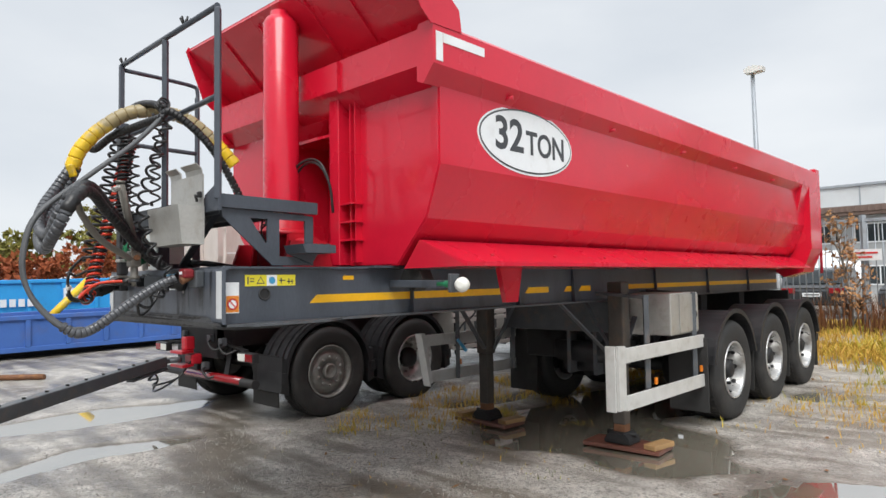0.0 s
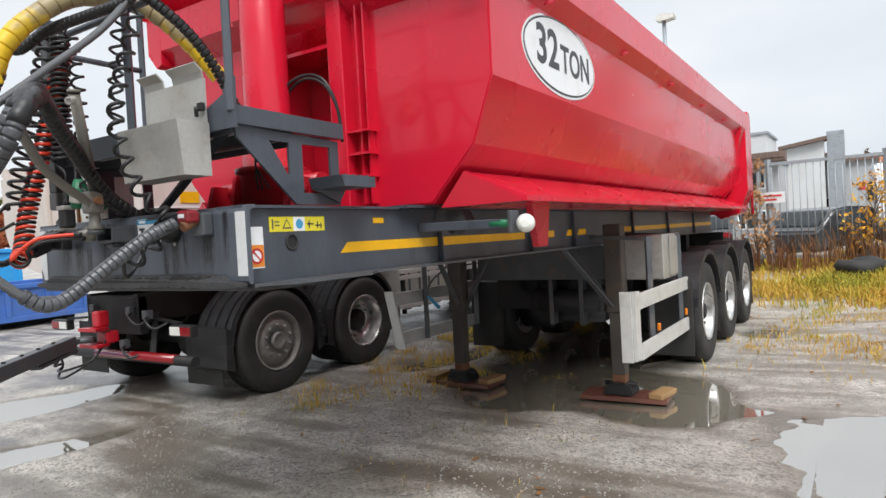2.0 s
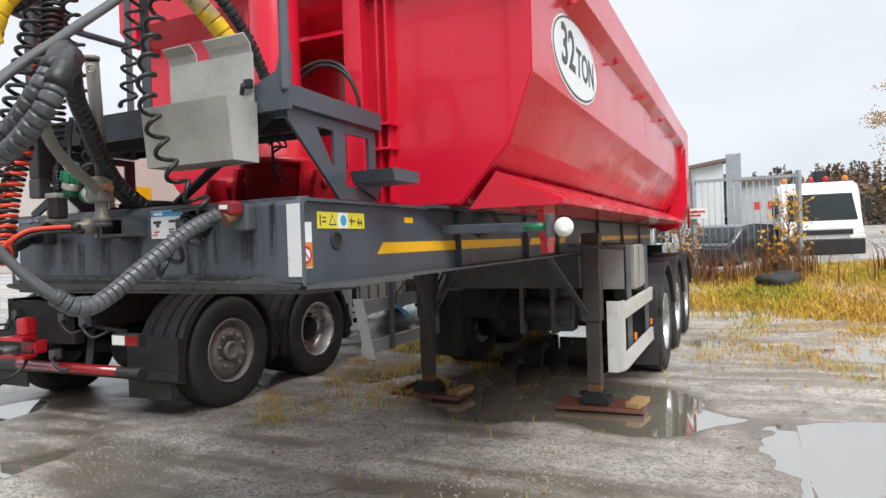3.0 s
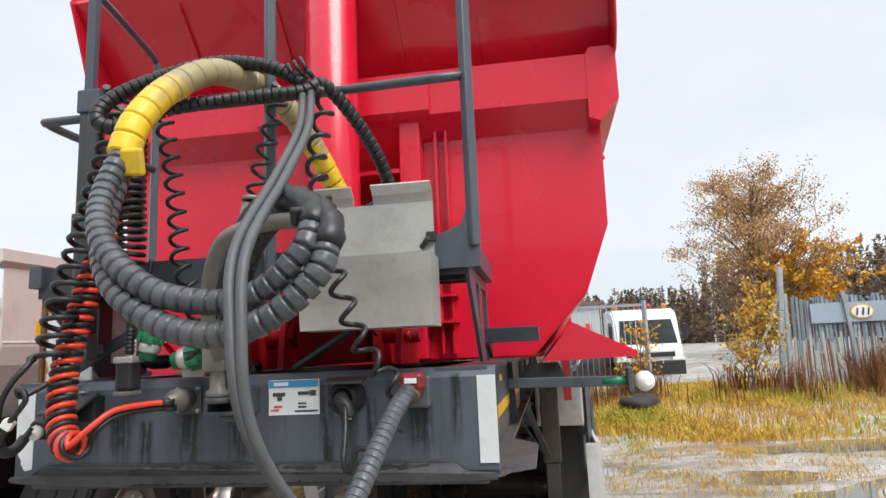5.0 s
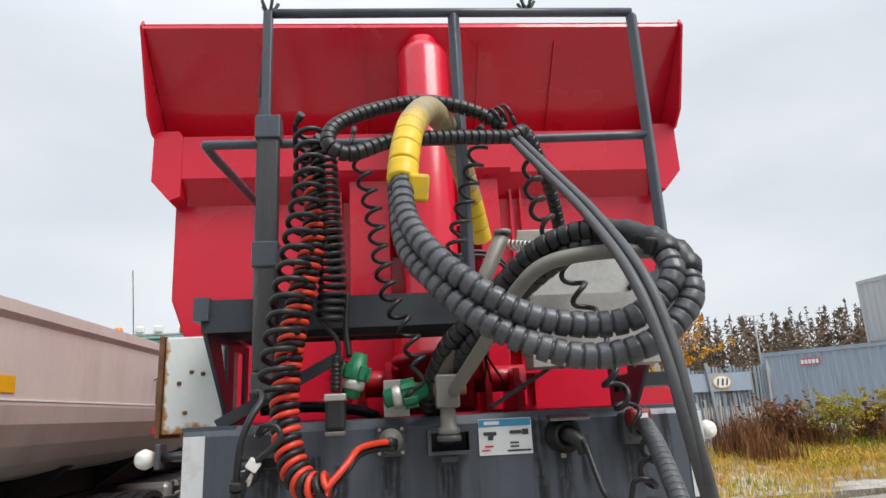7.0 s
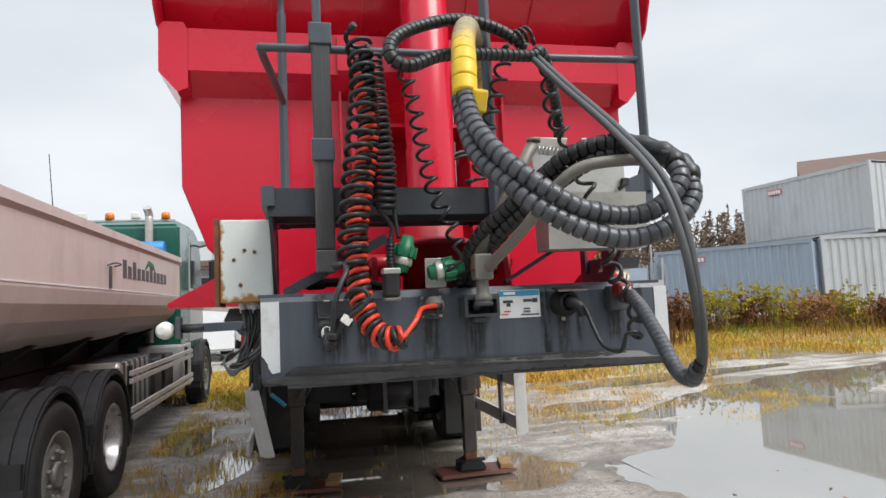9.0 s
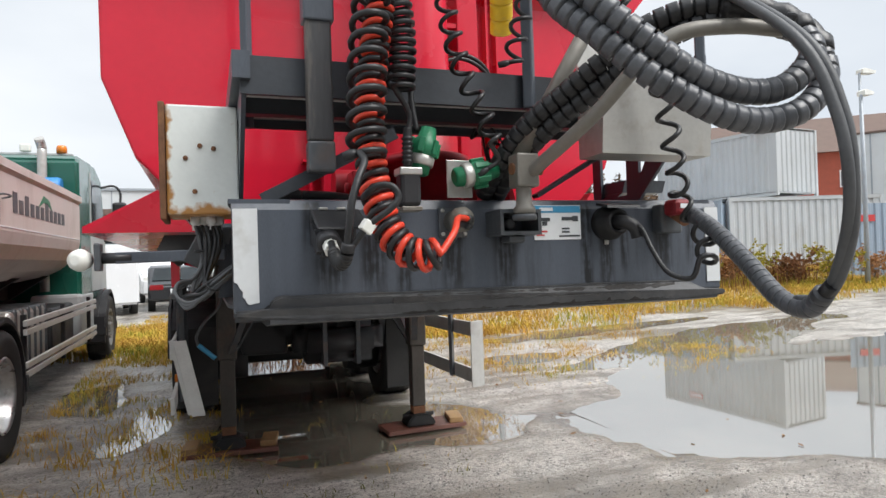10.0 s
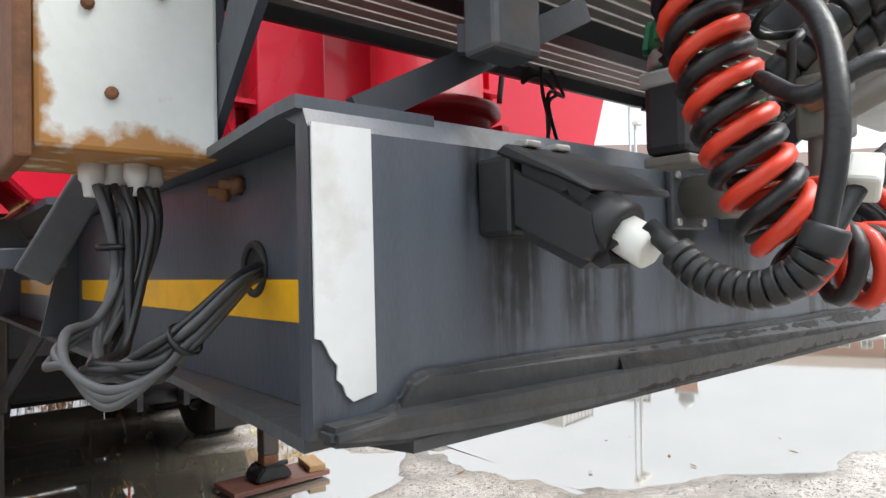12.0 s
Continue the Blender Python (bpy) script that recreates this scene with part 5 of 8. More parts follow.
def truck_cab():
    c = new("cab")
    c.parent = K
    c["label"] = "dark green truck cab"
    bm = B()
    prism(bm, [(8.55, 1.0), (8.55, 3.02), (8.7, 3.10), (9.9, 3.14), (10.55, 2.98), (10.9, 2.1), (10.95, 1.0)], "x", -1.24, 1.24)
    bmesh.ops.bevel(bm, geom=[e for e in bm.edges], offset=0.05, segments=3, affect="EDGES")
    part("shell", bm, CABGREEN, c)
    for k in (1, -1):
        bm = B()
        prism(bm, [(9.55, 2.15), (9.55, 2.85), (10.35, 2.85), (10.7, 2.1)], "x", k * 1.235, k * 1.248)
        part("side_window", bm, GLASS, c)
        bm = B()
        prism(bm, [(9.4, 1.15), (9.4, 2.95), (9.45, 2.95), (9.45, 2.05), (10.8, 2.0), (10.85, 1.15)], "x", k * 1.238, k * 1.252)
        part("door_panel", bm, CABGREY, c)
        bm = B()
        tube(bm, smooth_path([(k * 1.22, 10.6, 2.85), (k * 1.4, 10.75, 2.9), (k * 1.5, 10.8, 2.8), (k * 1.5, 10.8, 2.6)], 5), 0.02, 8)
        part("mirror_arm", bm, PLASTIC, c)
        bm = B()
        tube(bm, smooth_path([(k * 1.22, 10.7, 1.95), (k * 1.45, 10.8, 2.0), (k * 1.5, 10.8, 2.1)], 5), 0.02, 8)
        part("mirror_arm", bm, PLASTIC, c)
        bm = B()
        box(bm, k * 1.38, k * 1.60, 10.72, 10.86, 2.05, 2.62, 0.04)
        part("mirror", bm, PLASTIC, c)
    bm = B()
    box(bm, -1.2, 1.2, 10.9, 10.97, 1.95, 2.75, 0.02)
    part("windscreen", bm, GLASS, c)
    bm = B()
    box(bm, -1.24, 1.24, 10.85, 11.05, 0.35, 1.05, 0.05)
    part("bumper", bm, CABGREY, c)
    bm = B()
    box(bm, -1.1, 1.1, 9.0, 9.08, 3.14, 3.18, 0.01)
    part("lamp_bar", bm, CABGREY, c)
    for x in (-0.95, 0.95, 0.1):
        bm = B()
        lathe(bm, [(0.07, 3.18), (0.07, 3.25), (0.06, 3.29), (0.02, 3.30)], pose(x, 9.04, 0), 16)
        part("beacon", bm, LAMPORANGE, c, "orange roof beacon")
    for x in (-0.6, -0.3, 0.5):
        bm = B()
        box(bm, x - 0.07, x + 0.07, 8.97, 9.06, 3.19, 3.30, 0.02)
        part("work_lamp", bm, LAMPWHITE, c)
    bm = B()
    tube(bm, smooth_path([(0.82, 8.44, 1.2), (0.82, 8.44, 2.9), (0.82, 8.46, 3.15), (0.80, 8.38, 3.28)], 6), 0.06, 14)
    part("exhaust_pipe", bm, STEEL, c, "upright silver exhaust stack")
    bm = B()
    lathe(bm, [(0.12, -0.5), (0.14, -0.46), (0.14, 0.46), (0.12, 0.5)], pose(0.55, 8.45, 2.62, 0, 90, 0), 20)
    part("drum", bm, BLUE, c, "blue plastic drum behind the cab")
    bm = B()
    rod(bm, (-0.8, 9.3, 3.1), (-0.85, 9.2, 4.3), 0.008, 6)
    part("aerial", bm, PLASTIC, c)


truck_body()
truck_gear()
# the axles sit a little nearer the trailer than the dump body
for o in K.children:
    if o.name.split(".")[0] in ("wheel", "mudguard", "mudguard_apron", "axle", "inner_tyre", "guard_slat", "guard_post"):
        o.matrix_basis = pose(0.12, -0.10, 0.02) @ o.matrix_basis
    if o.name.split(".")[0] == "wheel":
        o.matrix_basis = o.matrix_basis @ Matrix.Scale(1.04, 4)
truck_cab()

# drawbar that is hitched to the truck
db = thing("drawbar", "wet dark steel drawbar hitched to the truck's coupling", "drawbar")
bm = B()
bar(bm, (-3.70, 1.62, 0.685), (-1.75, -0.70, 0.62), 0.10, 0.12, 0.01)
part("beam", bm, GREYWORN, db)
bm = B()
bar(bm, (-3.72, 1.64, 0.60), (-3.25, 1.08, 0.58), 0.09, 0.03, 0.005)
part("lower_plate", bm, GREYWORN, db)
bm = B()
lathe(bm, [(0.05, -0.03), (0.09, -0.02), (0.09, 0.02), (0.05, 0.03)], pose(-3.72, 1.75, 0.69), 20, True)
bar(bm, (-3.72, 1.70, 0.69), (-3.66, 1.58, 0.685), 0.08, 0.05)
part("towing_eye", bm, GREYWORN, db)
bm = B()
for i in range(9):
    f = 0.12 + i * 0.09
    box(bm, -0.012, 0.012, -0.012, 0.012, 0.0, 0.016, 0, pose(-3.70 + 1.95 * f, 1.62 - 2.32 * f, 0.743 - 0.065 * f))
part("bolt_row", bm, DARK, db)
for s in (0.0, 0.06):
    bm = B()
    tube(bm, smooth_path([(-3.66, 1.95, 0.68), (-3.60, 1.75, 0.50), (-3.78, 1.6, 0.36 + s), (-4.0, 1.62, 0.33 + s), (-4.1, 1.72, 0.42), (-3.9, 1.6, 0.47 + s), (-3.7, 1.45, 0.5), (-3.6, 1.5, 0.62)], 8), 0.012, 8)
    part("cable", bm, HOSE, db, "slack black cables")


# ---- hoses, coils and plugs at the front ----
def hose(name, pts, r, mat, label, wrap=0.0, pitch=0.03, seg=12, n=10, groove=0.14):
    """A hose through the points. wrap: how far a spiral sleeve stands out; its pitch in metres."""
    P = smooth_path(pts, n)
    h = thing(name, label, "hose")
    if not wrap:
        bm = B()
        tube(bm, P, r, seg)
        part("tube", bm, mat, h)
        return h
    # resample evenly, and let the sleeve overlap turn by turn
    L = [0.0]
    for a, b in zip(P, P[1:]):
        L.append(L[-1] + (b - a).length)
    steps = ((0.0, -0.6), (groove, -0.6), (groove + 0.03, 0.85), (groove + 0.12, 1.0), (0.5, 1.05), (0.86, 1.15), (0.96, 1.2))
    marks = [(i * pitch + f * pitch, h) for i in range(int(L[-1] / pitch)) for f, h in steps]
    Q, k = [], 0
    for s, _ in marks:
        while k < len(L) - 2 and L[k + 1] < s:
            k += 1
        Q.append(P[k].lerp(P[k + 1], (s - L[k]) / max(L[k + 1] - L[k], 1e-9)))
    radii = [r + wrap * h for _, h in marks]
    bm = B()
    tube(bm, Q, r, seg, radii)
    part("spiral_wrap", bm, mat, h)
    bm = B()
    tube(bm, [P[0] - (P[1] - P[0]).normalized() * 0.03, P[0], P[1]], r * 0.8, seg)
    part("hose_end", bm, HOSE, h)
    return h


def coil_thing(name, label, path, radius, turns, r, mat, second=None, lead=(), tail=(), grow=None):
    h = thing(name, label, "air hose")
    for j, m in enumerate([mat] + ([second] if second else [])):
        pts = coil(path, radius, turns, 14, grow, math.pi * j)
        shift = Vector((0.0, 0.012 * j, -0.016 * j))
        pts = [Vector(p) + shift for p in lead] + pts
        if tail:
            pts += smooth_path([pts[-1]] + [Vector(p) + shift for p in tail], 6)[1:]
        bm = B()
        tube(bm, pts, r, 8)
        part("coil", bm, m, h)
        for p, q in ((pts[0], pts[1]), (pts[-1], pts[-2])):
            d = (p - q).normalized()
            bm = B()
            tube(bm, [p - d * 0.002, p + d * 0.012, p + d * 0.03], r, 10, [r * 1.1, r * 1.5, r * 1.35])
            part("end_sleeve", bm, PLASTIC, h)
    return h


def dirty_yellow():
    """Yellow plastic, grey with road dirt on its upper bend."""
    m = material("dirty_yellow_sleeve", (0.72, 0.47, 0.012), 0.45, 0, 0.12, 9, 0.15, 60, stain=(0.38, 0.28, 0.08), stain_scale=8, stain_amount=0.6)
    n, l = m.node_tree.nodes, m.node_tree.links
    b = n["Principled BSDF"]
    old = b.inputs["Base Color"].links[0].from_socket
    co, sep, nz = n.new("ShaderNodeTexCoord"), n.new("ShaderNodeSeparateXYZ"), n.new("ShaderNodeTexNoise")
    nz.inputs["Scale"].default_value, nz.inputs["Detail"].default_value = 14, 6
    l.new(co.outputs["Object"], sep.inputs[0])
    l.new(co.outputs["Object"], nz.inputs["Vector"])
    r = n.new("ShaderNodeMapRange")
    r.inputs[1].default_value, r.inputs[2].default_value, r.inputs[3].default_value, r.inputs[4].default_value = 2.38, 2.56, -0.12, 0.42
    l.new(sep.outputs["Z"], r.inputs[0])
    s = n.new("ShaderNodeMath")
    s.operation = "ADD"
    l.new(r.outputs[0], s.inputs[0])
    l.new(nz.outputs["Fac"], s.inputs[1])
    q = n.new("ShaderNodeMapRange")
    q.inputs[1].default_value, q.inputs[2].default_value, q.inputs[4].default_value = 0.5, 0.8, 0.85
    l.new(s.outputs[0], q.inputs[0])
    mx = n.new("ShaderNodeMixRGB")
    mx.inputs[2].default_value = (0.24, 0.21, 0.15, 1)
    l.new(q.outputs[0], mx.inputs[0])
    l.new(old, mx.inputs[1])
    l.new(mx.outputs[0], b.inputs["Base Color"])
    return m


YELLOWDIRTY = dirty_yellow()
# yellow sleeve over the pair of hydraulic hoses
YS = [(-0.107, -0.40, 2.255), (-0.094, -0.36, 2.364), (-0.065, -0.26, 2.489), (-0.004, -0.10, 2.60), (0.083, 0.12, 2.595), (0.145, 0.28, 2.48), (0.204, 0.42, 2.31)]
sleeve = hose("yellow_sleeve", YS, 0.035, YELLOWDIRTY, "dirty yellow plastic sleeve round two hydraulic hoses", 0.0045, 0.055, 16, groove=0.05)
bm = B()
box(bm, -0.02, 0.035, -0.012, 0.012, -0.035, 0.035, 0.008, pose(-0.075, -0.415, 2.235, 20, 0, 15))
part("tab", bm, YELLOW, sleeve)
# the two wrapped hoses: out of the sleeve, round the arm's end and back
B1 = [(-0.105, -0.385, 2.29), (-0.102, -0.47, 2.15), (-0.051, -0.55, 2.036), (0.036, -0.60, 1.944), (0.145, -0.615, 1.876), (0.277, -0.615, 1.852), (0.372, -0.63, 1.869), (0.459, -0.62, 1.951), (0.457, -0.56, 2.039),
      (0.344, -0.46, 2.099), (0.237, -0.38, 2.08), (0.158, -0.30, 2.016), (0.077, -0.20, 1.934), (0.008, -0.12, 1.865), (-0.034, -0.03, 1.77), (-0.04, 0.08, 1.69)]
B2 = [(-0.118, -0.37, 2.27), (-0.104, -0.46, 2.078), (-0.037, -0.55, 1.961), (0.049, -0.60, 1.871), (0.171, -0.625, 1.806), (0.282, -0.635, 1.786), (0.397, -0.645, 1.815), (0.49, -0.625, 1.901), (0.499, -0.58, 2.0),
      (0.42, -0.50, 2.065), (0.31, -0.42, 2.06), (0.215, -0.34, 2.005), (0.135, -0.24, 1.93), (0.055, -0.14, 1.85), (0.005, -0.03, 1.76), (0.0, 0.09, 1.68)]
hose("hydraulic_hose", B1[:9], 0.0225, WRAP, "hydraulic hose in a grey spiral wrap, looped over the arm", 0.005, 0.03, groove=0.2)
hose("hydraulic_hose", B1[8:], 0.0225, HOSE, "black spiral-wrapped hydraulic hose running down the arm", 0.005, 0.03)
hose("hydraulic_hose", B2[:9], 0.0225, WRAP, "hydraulic hose in a grey spiral wrap, looped over the arm", 0.005, 0.03, groove=0.2)
hose("hydraulic_hose", B2[8:], 0.0225, HOSE, "black spiral-wrapped hydraulic hose running down the arm", 0.005, 0.03)
for dz in (0.0, 0.02):
    hose("ram_hose", [(0.43, 0.98, 2.03), (0.43, 0.96, 2.2), (0.37, 0.94, 2.33 + dz), (0.25, 0.93, 2.38 + dz), (0.13, 0.92 - dz, 2.33 + dz), (0.07 - dz, 0.91, 2.2), (0.06 - dz, 0.95, 2.0)], 0.009, HOSE, "thin black hose bowed beside the tipping ram")
for run in (B1, B2):
    Q = smooth_path(run[7:11], 8)
    bm = B()
    tube(bm, Q[4:16], 0.031, 14, [0.029 + 0.003 * ((i * 7) % 3) for i in range(12)])
    single("hose_tape", bm, HOSE, "black cloth tape wound round a hose at the arm end", "tape")
bm = B()
box(bm, -0.05, 0.05, -0.012, 0.012, -0.02, 0.02, 0.006, pose(0.46, -0.565, 2.03, 20, -10, 40))
single("hose_strap", bm, HOSE, "black strap tying the hoses to the arm end", "strap")
# arm that carries them
arm = new("hose_arm")
arm.parent = T
arm["label"] = "worn olive grey swivelling hose support arm"
bm = B()
box(bm, -0.03, 0.035, -0.165, -0.105, 1.70, 1.79, 0.006)
part("base_block", bm, OLIVE, arm)
bm = B()
lathe(bm, [(0.026, 1.628), (0.030, 1.634), (0.030, 1.645), (0.022, 1.652), (0.021, 1.70), (0.026, 1.712)], pose(0.002, -0.132, 0), 18)
part("stem", bm, OLIVE, arm)
bm = B()
lathe(bm, [(0.032, 1.612), (0.034, 1.62), (0.032, 1.628)], pose(0.002, -0.132, 0), 18)
part("collar", bm, GREYWORN, arm)
bm = B()
tube(bm, smooth_path([(0.01, -0.135, 1.73), (0.084, -0.34, 1.844), (0.156, -0.45, 1.956), (0.227, -0.50, 2.012), (0.348, -0.54, 2.025), (0.456, -0.575, 2.015)], 8), 0.018, 12)
part("curved_arm", bm, OLIVE, arm)
bm = B()
rod(bm, (-0.005, -0.12, 1.78), (0.165, -0.27, 2.15), 0.021, 14)
lathe(bm, [(0.024, 0), (0.024, 0.012), (0.01, 0.013)], pose(0.166, -0.271, 2.15), 14)
part("spring_tube", bm, OLIVE, arm)
bm = B()
lathe(bm, [(0.016, -0.045), (0.016, 0.045)], pose(0.01, -0.135, 1.75, 0, 90, 0), 12)
part("pin", bm, RUST, arm)
bm = B()
tube(bm, coil([(0.18, -0.28, 2.12), (0.235, -0.33, 2.10)], 0.012, 6), 0.003, 6)
part("spring", bm, STEEL, arm)
# grey twin cables: from the rail down in a wide loop to the red coupling
for d in (0.0, 0.026):
    pts = [(0.24 + d, -0.04, 2.54), (0.296 + d, -0.22, 2.353), (0.329 + d, -0.46, 2.15), (0.341 + d, -0.68, 1.951), (0.365 + d * 0.8, -0.745, 1.788), (0.388 + d * 0.5, -0.75, 1.639), (0.429 + d * 0.3, -0.70 - d * 0.3, 1.517), (0.481, -0.61 - d * 0.4, 1.413), (0.488, -0.53, 1.372 + d)]
    hose("grey_cable", pts, 0.0115, GREYHOSE, "grey rubber brake cable hanging in a wide loop", seg=10)
hose("wrapped_cable", [(0.47, -0.62, 1.42), (0.488, -0.56, 1.38), (0.49, -0.48, 1.40), (0.512, -0.36, 1.486), (0.534, -0.22, 1.58), (0.553, -0.10, 1.635)], 0.020, WRAP, "grey spiral-wrapped end of the hanging cables", 0.004, 0.022)
# black wrapped hose along the rail
RH = [(0.45, 0.33, 2.05), (0.445, 0.20, 2.274), (0.394, 0.10, 2.429), (0.306, -0.02, 2.552), (0.239, -0.06, 2.525), (0.054, -0.11, 2.504), (-0.121, -0.18, 2.466), (-0.244, -0.23, 2.406), (-0.305, -0.24, 2.432), (-0.286, -0.20, 2.508),
      (-0.175, -0.13, 2.59), (-0.02, -0.07, 2.645), (0.136, -0.04, 2.625), (0.247, -0.03, 2.56)]
hose("black_wrapped_hose", RH, 0.017, HOSE, "black spiral-wrapped hose tied along the railing", 0.005, 0.024)
# plate fittings
def on_plate(name, label):
    o = new(name)
    o.parent = T
    o["label"] = label
    return o
gl = on_plate("red_coupling", "red coupling head on the front plate")
bm = B()
box(bm, 0.515, 0.595, -0.05, -0.001, 1.575, 1.665, 0.008)
part("base", bm, GREYWORN, gl)
bm = B()
box(bm, 0.52, 0.585, -0.11, -0.05, 1.625, 1.675, 0.012)
part("cover", bm, OLDRED, gl)
bm = B()
box(bm, 0.536, 0.570, -0.1125, -0.1105, 1.646, 1.660)
part("label_plate", bm, WHITE, gl)
bm = B()
rod(bm, (0.558, -0.05, 1.64), (0.555, -0.11, 1.61), 0.02, 12)
part("nozzle", bm, RUST, gl)
sk = on_plate("black_socket", "black round socket with its plug")
bm = B()
lathe(bm, [(0.052, 0), (0.052, 0.03), (0.04, 0.045), (0.038, 0.07), (0.03, 0.072), (0.028, 0.05)], pose(0.345, -0.001, 1.61, 90), 24)
part("socket", bm, DARK, sk)
bm = B()
prism(bm, [(-0.03, 1.662), (-0.03, 1.668), (-0.085, 1.658), (-0.088, 1.65)], "x", 0.295, 0.41)
part("flap", bm, PLASTIC, sk)
bm = B()
tube(bm, smooth_path([(0.345, -0.05, 1.61), (0.348, -0.09, 1.608), (0.36, -0.105, 1.60), (0.372, -0.112, 1.585), (0.378, -0.115, 1.56)], 5), 0.02, 14)
part("plug", bm, PLASTIC, sk)
bm = B()
box(bm, 0.337, 0.352, -0.004, -0.001, 1.545, 1.56, 0.001)
part("tab", bm, STEEL, sk)
ft = on_plate("keyhole_bracket", "grey rectangular bracket under the arm")
bm = B()
for a in ((-0.055, 0.07, 1.635, 1.645), (-0.055, 0.07, 1.575, 1.585), (-0.055, -0.045, 1.5853, 1.6347), (0.06, 0.07, 1.5853, 1.6347)):
    box(bm, a[0], a[1], -0.10, -0.001, a[2], a[3])
part("frame", bm, GREYWORN, ft)
bm = B()
lathe(bm, [(0.02, 0), (0.02, 0.03), (0.01, 0.032)], pose(0.005, -0.01, 1.61, 90), 6)
part("nut", bm, GREYWORN, ft)
bm = B()
box(bm, -0.02, 0.03, -0.08, -0.02, 1.555, 1.575, 0.006)
part("lower_nut", bm, GREYWORN, ft)
sg = on_plate("connection_sign", "white connection sign with a blue head bar")
bm = B()
box(bm, 0.098, 0.255, -0.004, -0.001, 1.563, 1.665)
part("sheet", bm, WHITE, sg)
bm = B()
box(bm, 0.10, 0.253, -0.006, -0.0042, 1.643, 1.663)
part("head_bar", bm, BLUEINK, sg)
for i, (a, b, z0, z1, m) in enumerate(((0.112, 0.15, 1.618, 1.628, INK), (0.125, 0.14, 1.605, 1.617, INK), (0.19, 0.225, 1.620, 1.630, INK), (0.226, 0.245, 1.617, 1.633, INK), (0.115, 0.14, 1.585, 1.590, REDINK), (0.105, 0.13, 1.575, 1.579, REDINK),
                                      (0.19, 0.215, 1.593, 1.598, INK), (0.19, 0.215, 1.583, 1.588, INK), (0.18, 0.25, 1.571, 1.576, INK), (0.115, 0.16, 1.648, 1.658, WHITE))):
    bm = B()
    box(bm, a, b, -0.007 if m is WHITE else -0.006, -0.0062 if m is WHITE else -0.0042, z0, z1)
    part("print", bm, m, sg)
gd = on_plate("hose_gland", "grey square flange with a brass hose gland")
bm = B()
box(bm, -0.20, -0.115, -0.012, -0.001, 1.575, 1.66, 0.003)
part("flange", bm, GREYWORN, gd)
bm = B()
lathe(bm, [(0.03, 0), (0.03, 0.04), (0.034, 0.045), (0.034, 0.07), (0.02, 0.08), (0.014, 0.11)], pose(-0.157, -0.012, 1.62, 90), 16)
part("gland", bm, OLIVE, gd)
for x, z in ((-0.19, 1.585), (-0.125, 1.585), (-0.19, 1.65), (-0.125, 1.65)):
    bm = B()
    lathe(bm, [(0.006, 0.011), (0.006, 0.016), (0.002, 0.017)], pose(x, -0.001, z, 90), 6)
    part("screw", bm, STEEL, gd)
so = on_plate("flap_socket", "black rectangular socket with a sprung flap lid")
bm = B()
box(bm, -0.553, -0.44, -0.05, -0.001, 1.56, 1.642, 0.006)
part("body", bm, PLASTIC, so)
bm = B()
prism(bm, [(-0.03, 1.644), (-0.045, 1.652), (-0.115, 1.618), (-0.15, 1.598), (-0.148, 1.592), (-0.11, 1.61)], "x", -0.556, -0.43)
bmesh.ops.bevel(bm, geom=list(bm.edges), offset=0.003, segments=1, affect="EDGES")
part("flap_lid", bm, PLASTIC, so)
for x in (-0.525, -0.48):
    bm = B()
    box(bm, x - 0.011, x + 0.011, -0.058, -0.04, 1.649, 1.656, 0.002)
    part("hinge_plate", bm, STEEL, so)
bm = B()
prism(bm, [(-0.05, 1.562), (-0.05, 1.638), (-0.12, 1.606), (-0.16, 1.582), (-0.172, 1.535), (-0.14, 1.522)], "x", -0.56, -0.505)
bmesh.ops.bevel(bm, geom=list(bm.edges), offset=0.012, segments=2, affect="EDGES")
part("plug", bm, PLASTIC, so)
bm = B()
lathe(bm, [(0.029, -0.02), (0.029, 0.012), (0.024, 0.016)], pose(-0.53, -0.15, 1.562, 118), 20)
part("collar", bm, PLASTIC, so)
bm = B()
lathe(bm, [(0.019, 0), (0.019, 0.026), (0.016, 0.03)], pose(-0.53, -0.163, 1.555, 118), 8)
part("gland_nut", bm, LAMPWHITE, so)
hose("ribbed_cable", [(-0.531, -0.19, 1.543), (-0.53, -0.215, 1.522), (-0.527, -0.25, 1.512), (-0.522, -0.28, 1.523), (-0.519, -0.296, 1.545)], 0.011, HOSE, "black ribbed cable leaving the flap socket", 0.0035, 0.010)
hose("black_cable", [(-0.521, -0.292, 1.535), (-0.515, -0.303, 1.60), (-0.508, -0.303, 1.65), (-0.49, -0.29, 1.70), (-0.47, -0.265, 1.74), (-0.475, -0.235, 1.765)], 0.0085, HOSE, "black cable rising from the socket to its coil")
hose("black_cable", [(-0.517, -0.293, 1.54), (-0.478, -0.309, 1.592), (-0.43, -0.328, 1.63), (-0.412, -0.329, 1.655), (-0.425, -0.325, 1.678), (-0.455, -0.31, 1.68), (-0.475, -0.27, 1.66), (-0.44, -0.22, 1.69)], 0.0075, HOSE, "black cable looping back from the socket")
bm = B()
lathe(bm, [(0.014, -0.01), (0.0155, -0.007), (0.0155, 0.007), (0.014, 0.01)], pose(-0.519, -0.296, 1.548, 20, 5, 0), 12)
single("cable_clamp", bm, PLASTIC, "black clamp joining cable and ribbed sleeve", "clamp")
bm = B()
box(bm, -0.014, 0.014, -0.011, 0.011, -0.013, 0.013, 0.003, pose(-0.478, -0.309, 1.592, 10, 35, 20))
single("cable_tag", bm, LAMPWHITE, "small white tag wrapped round the cable", "tag")
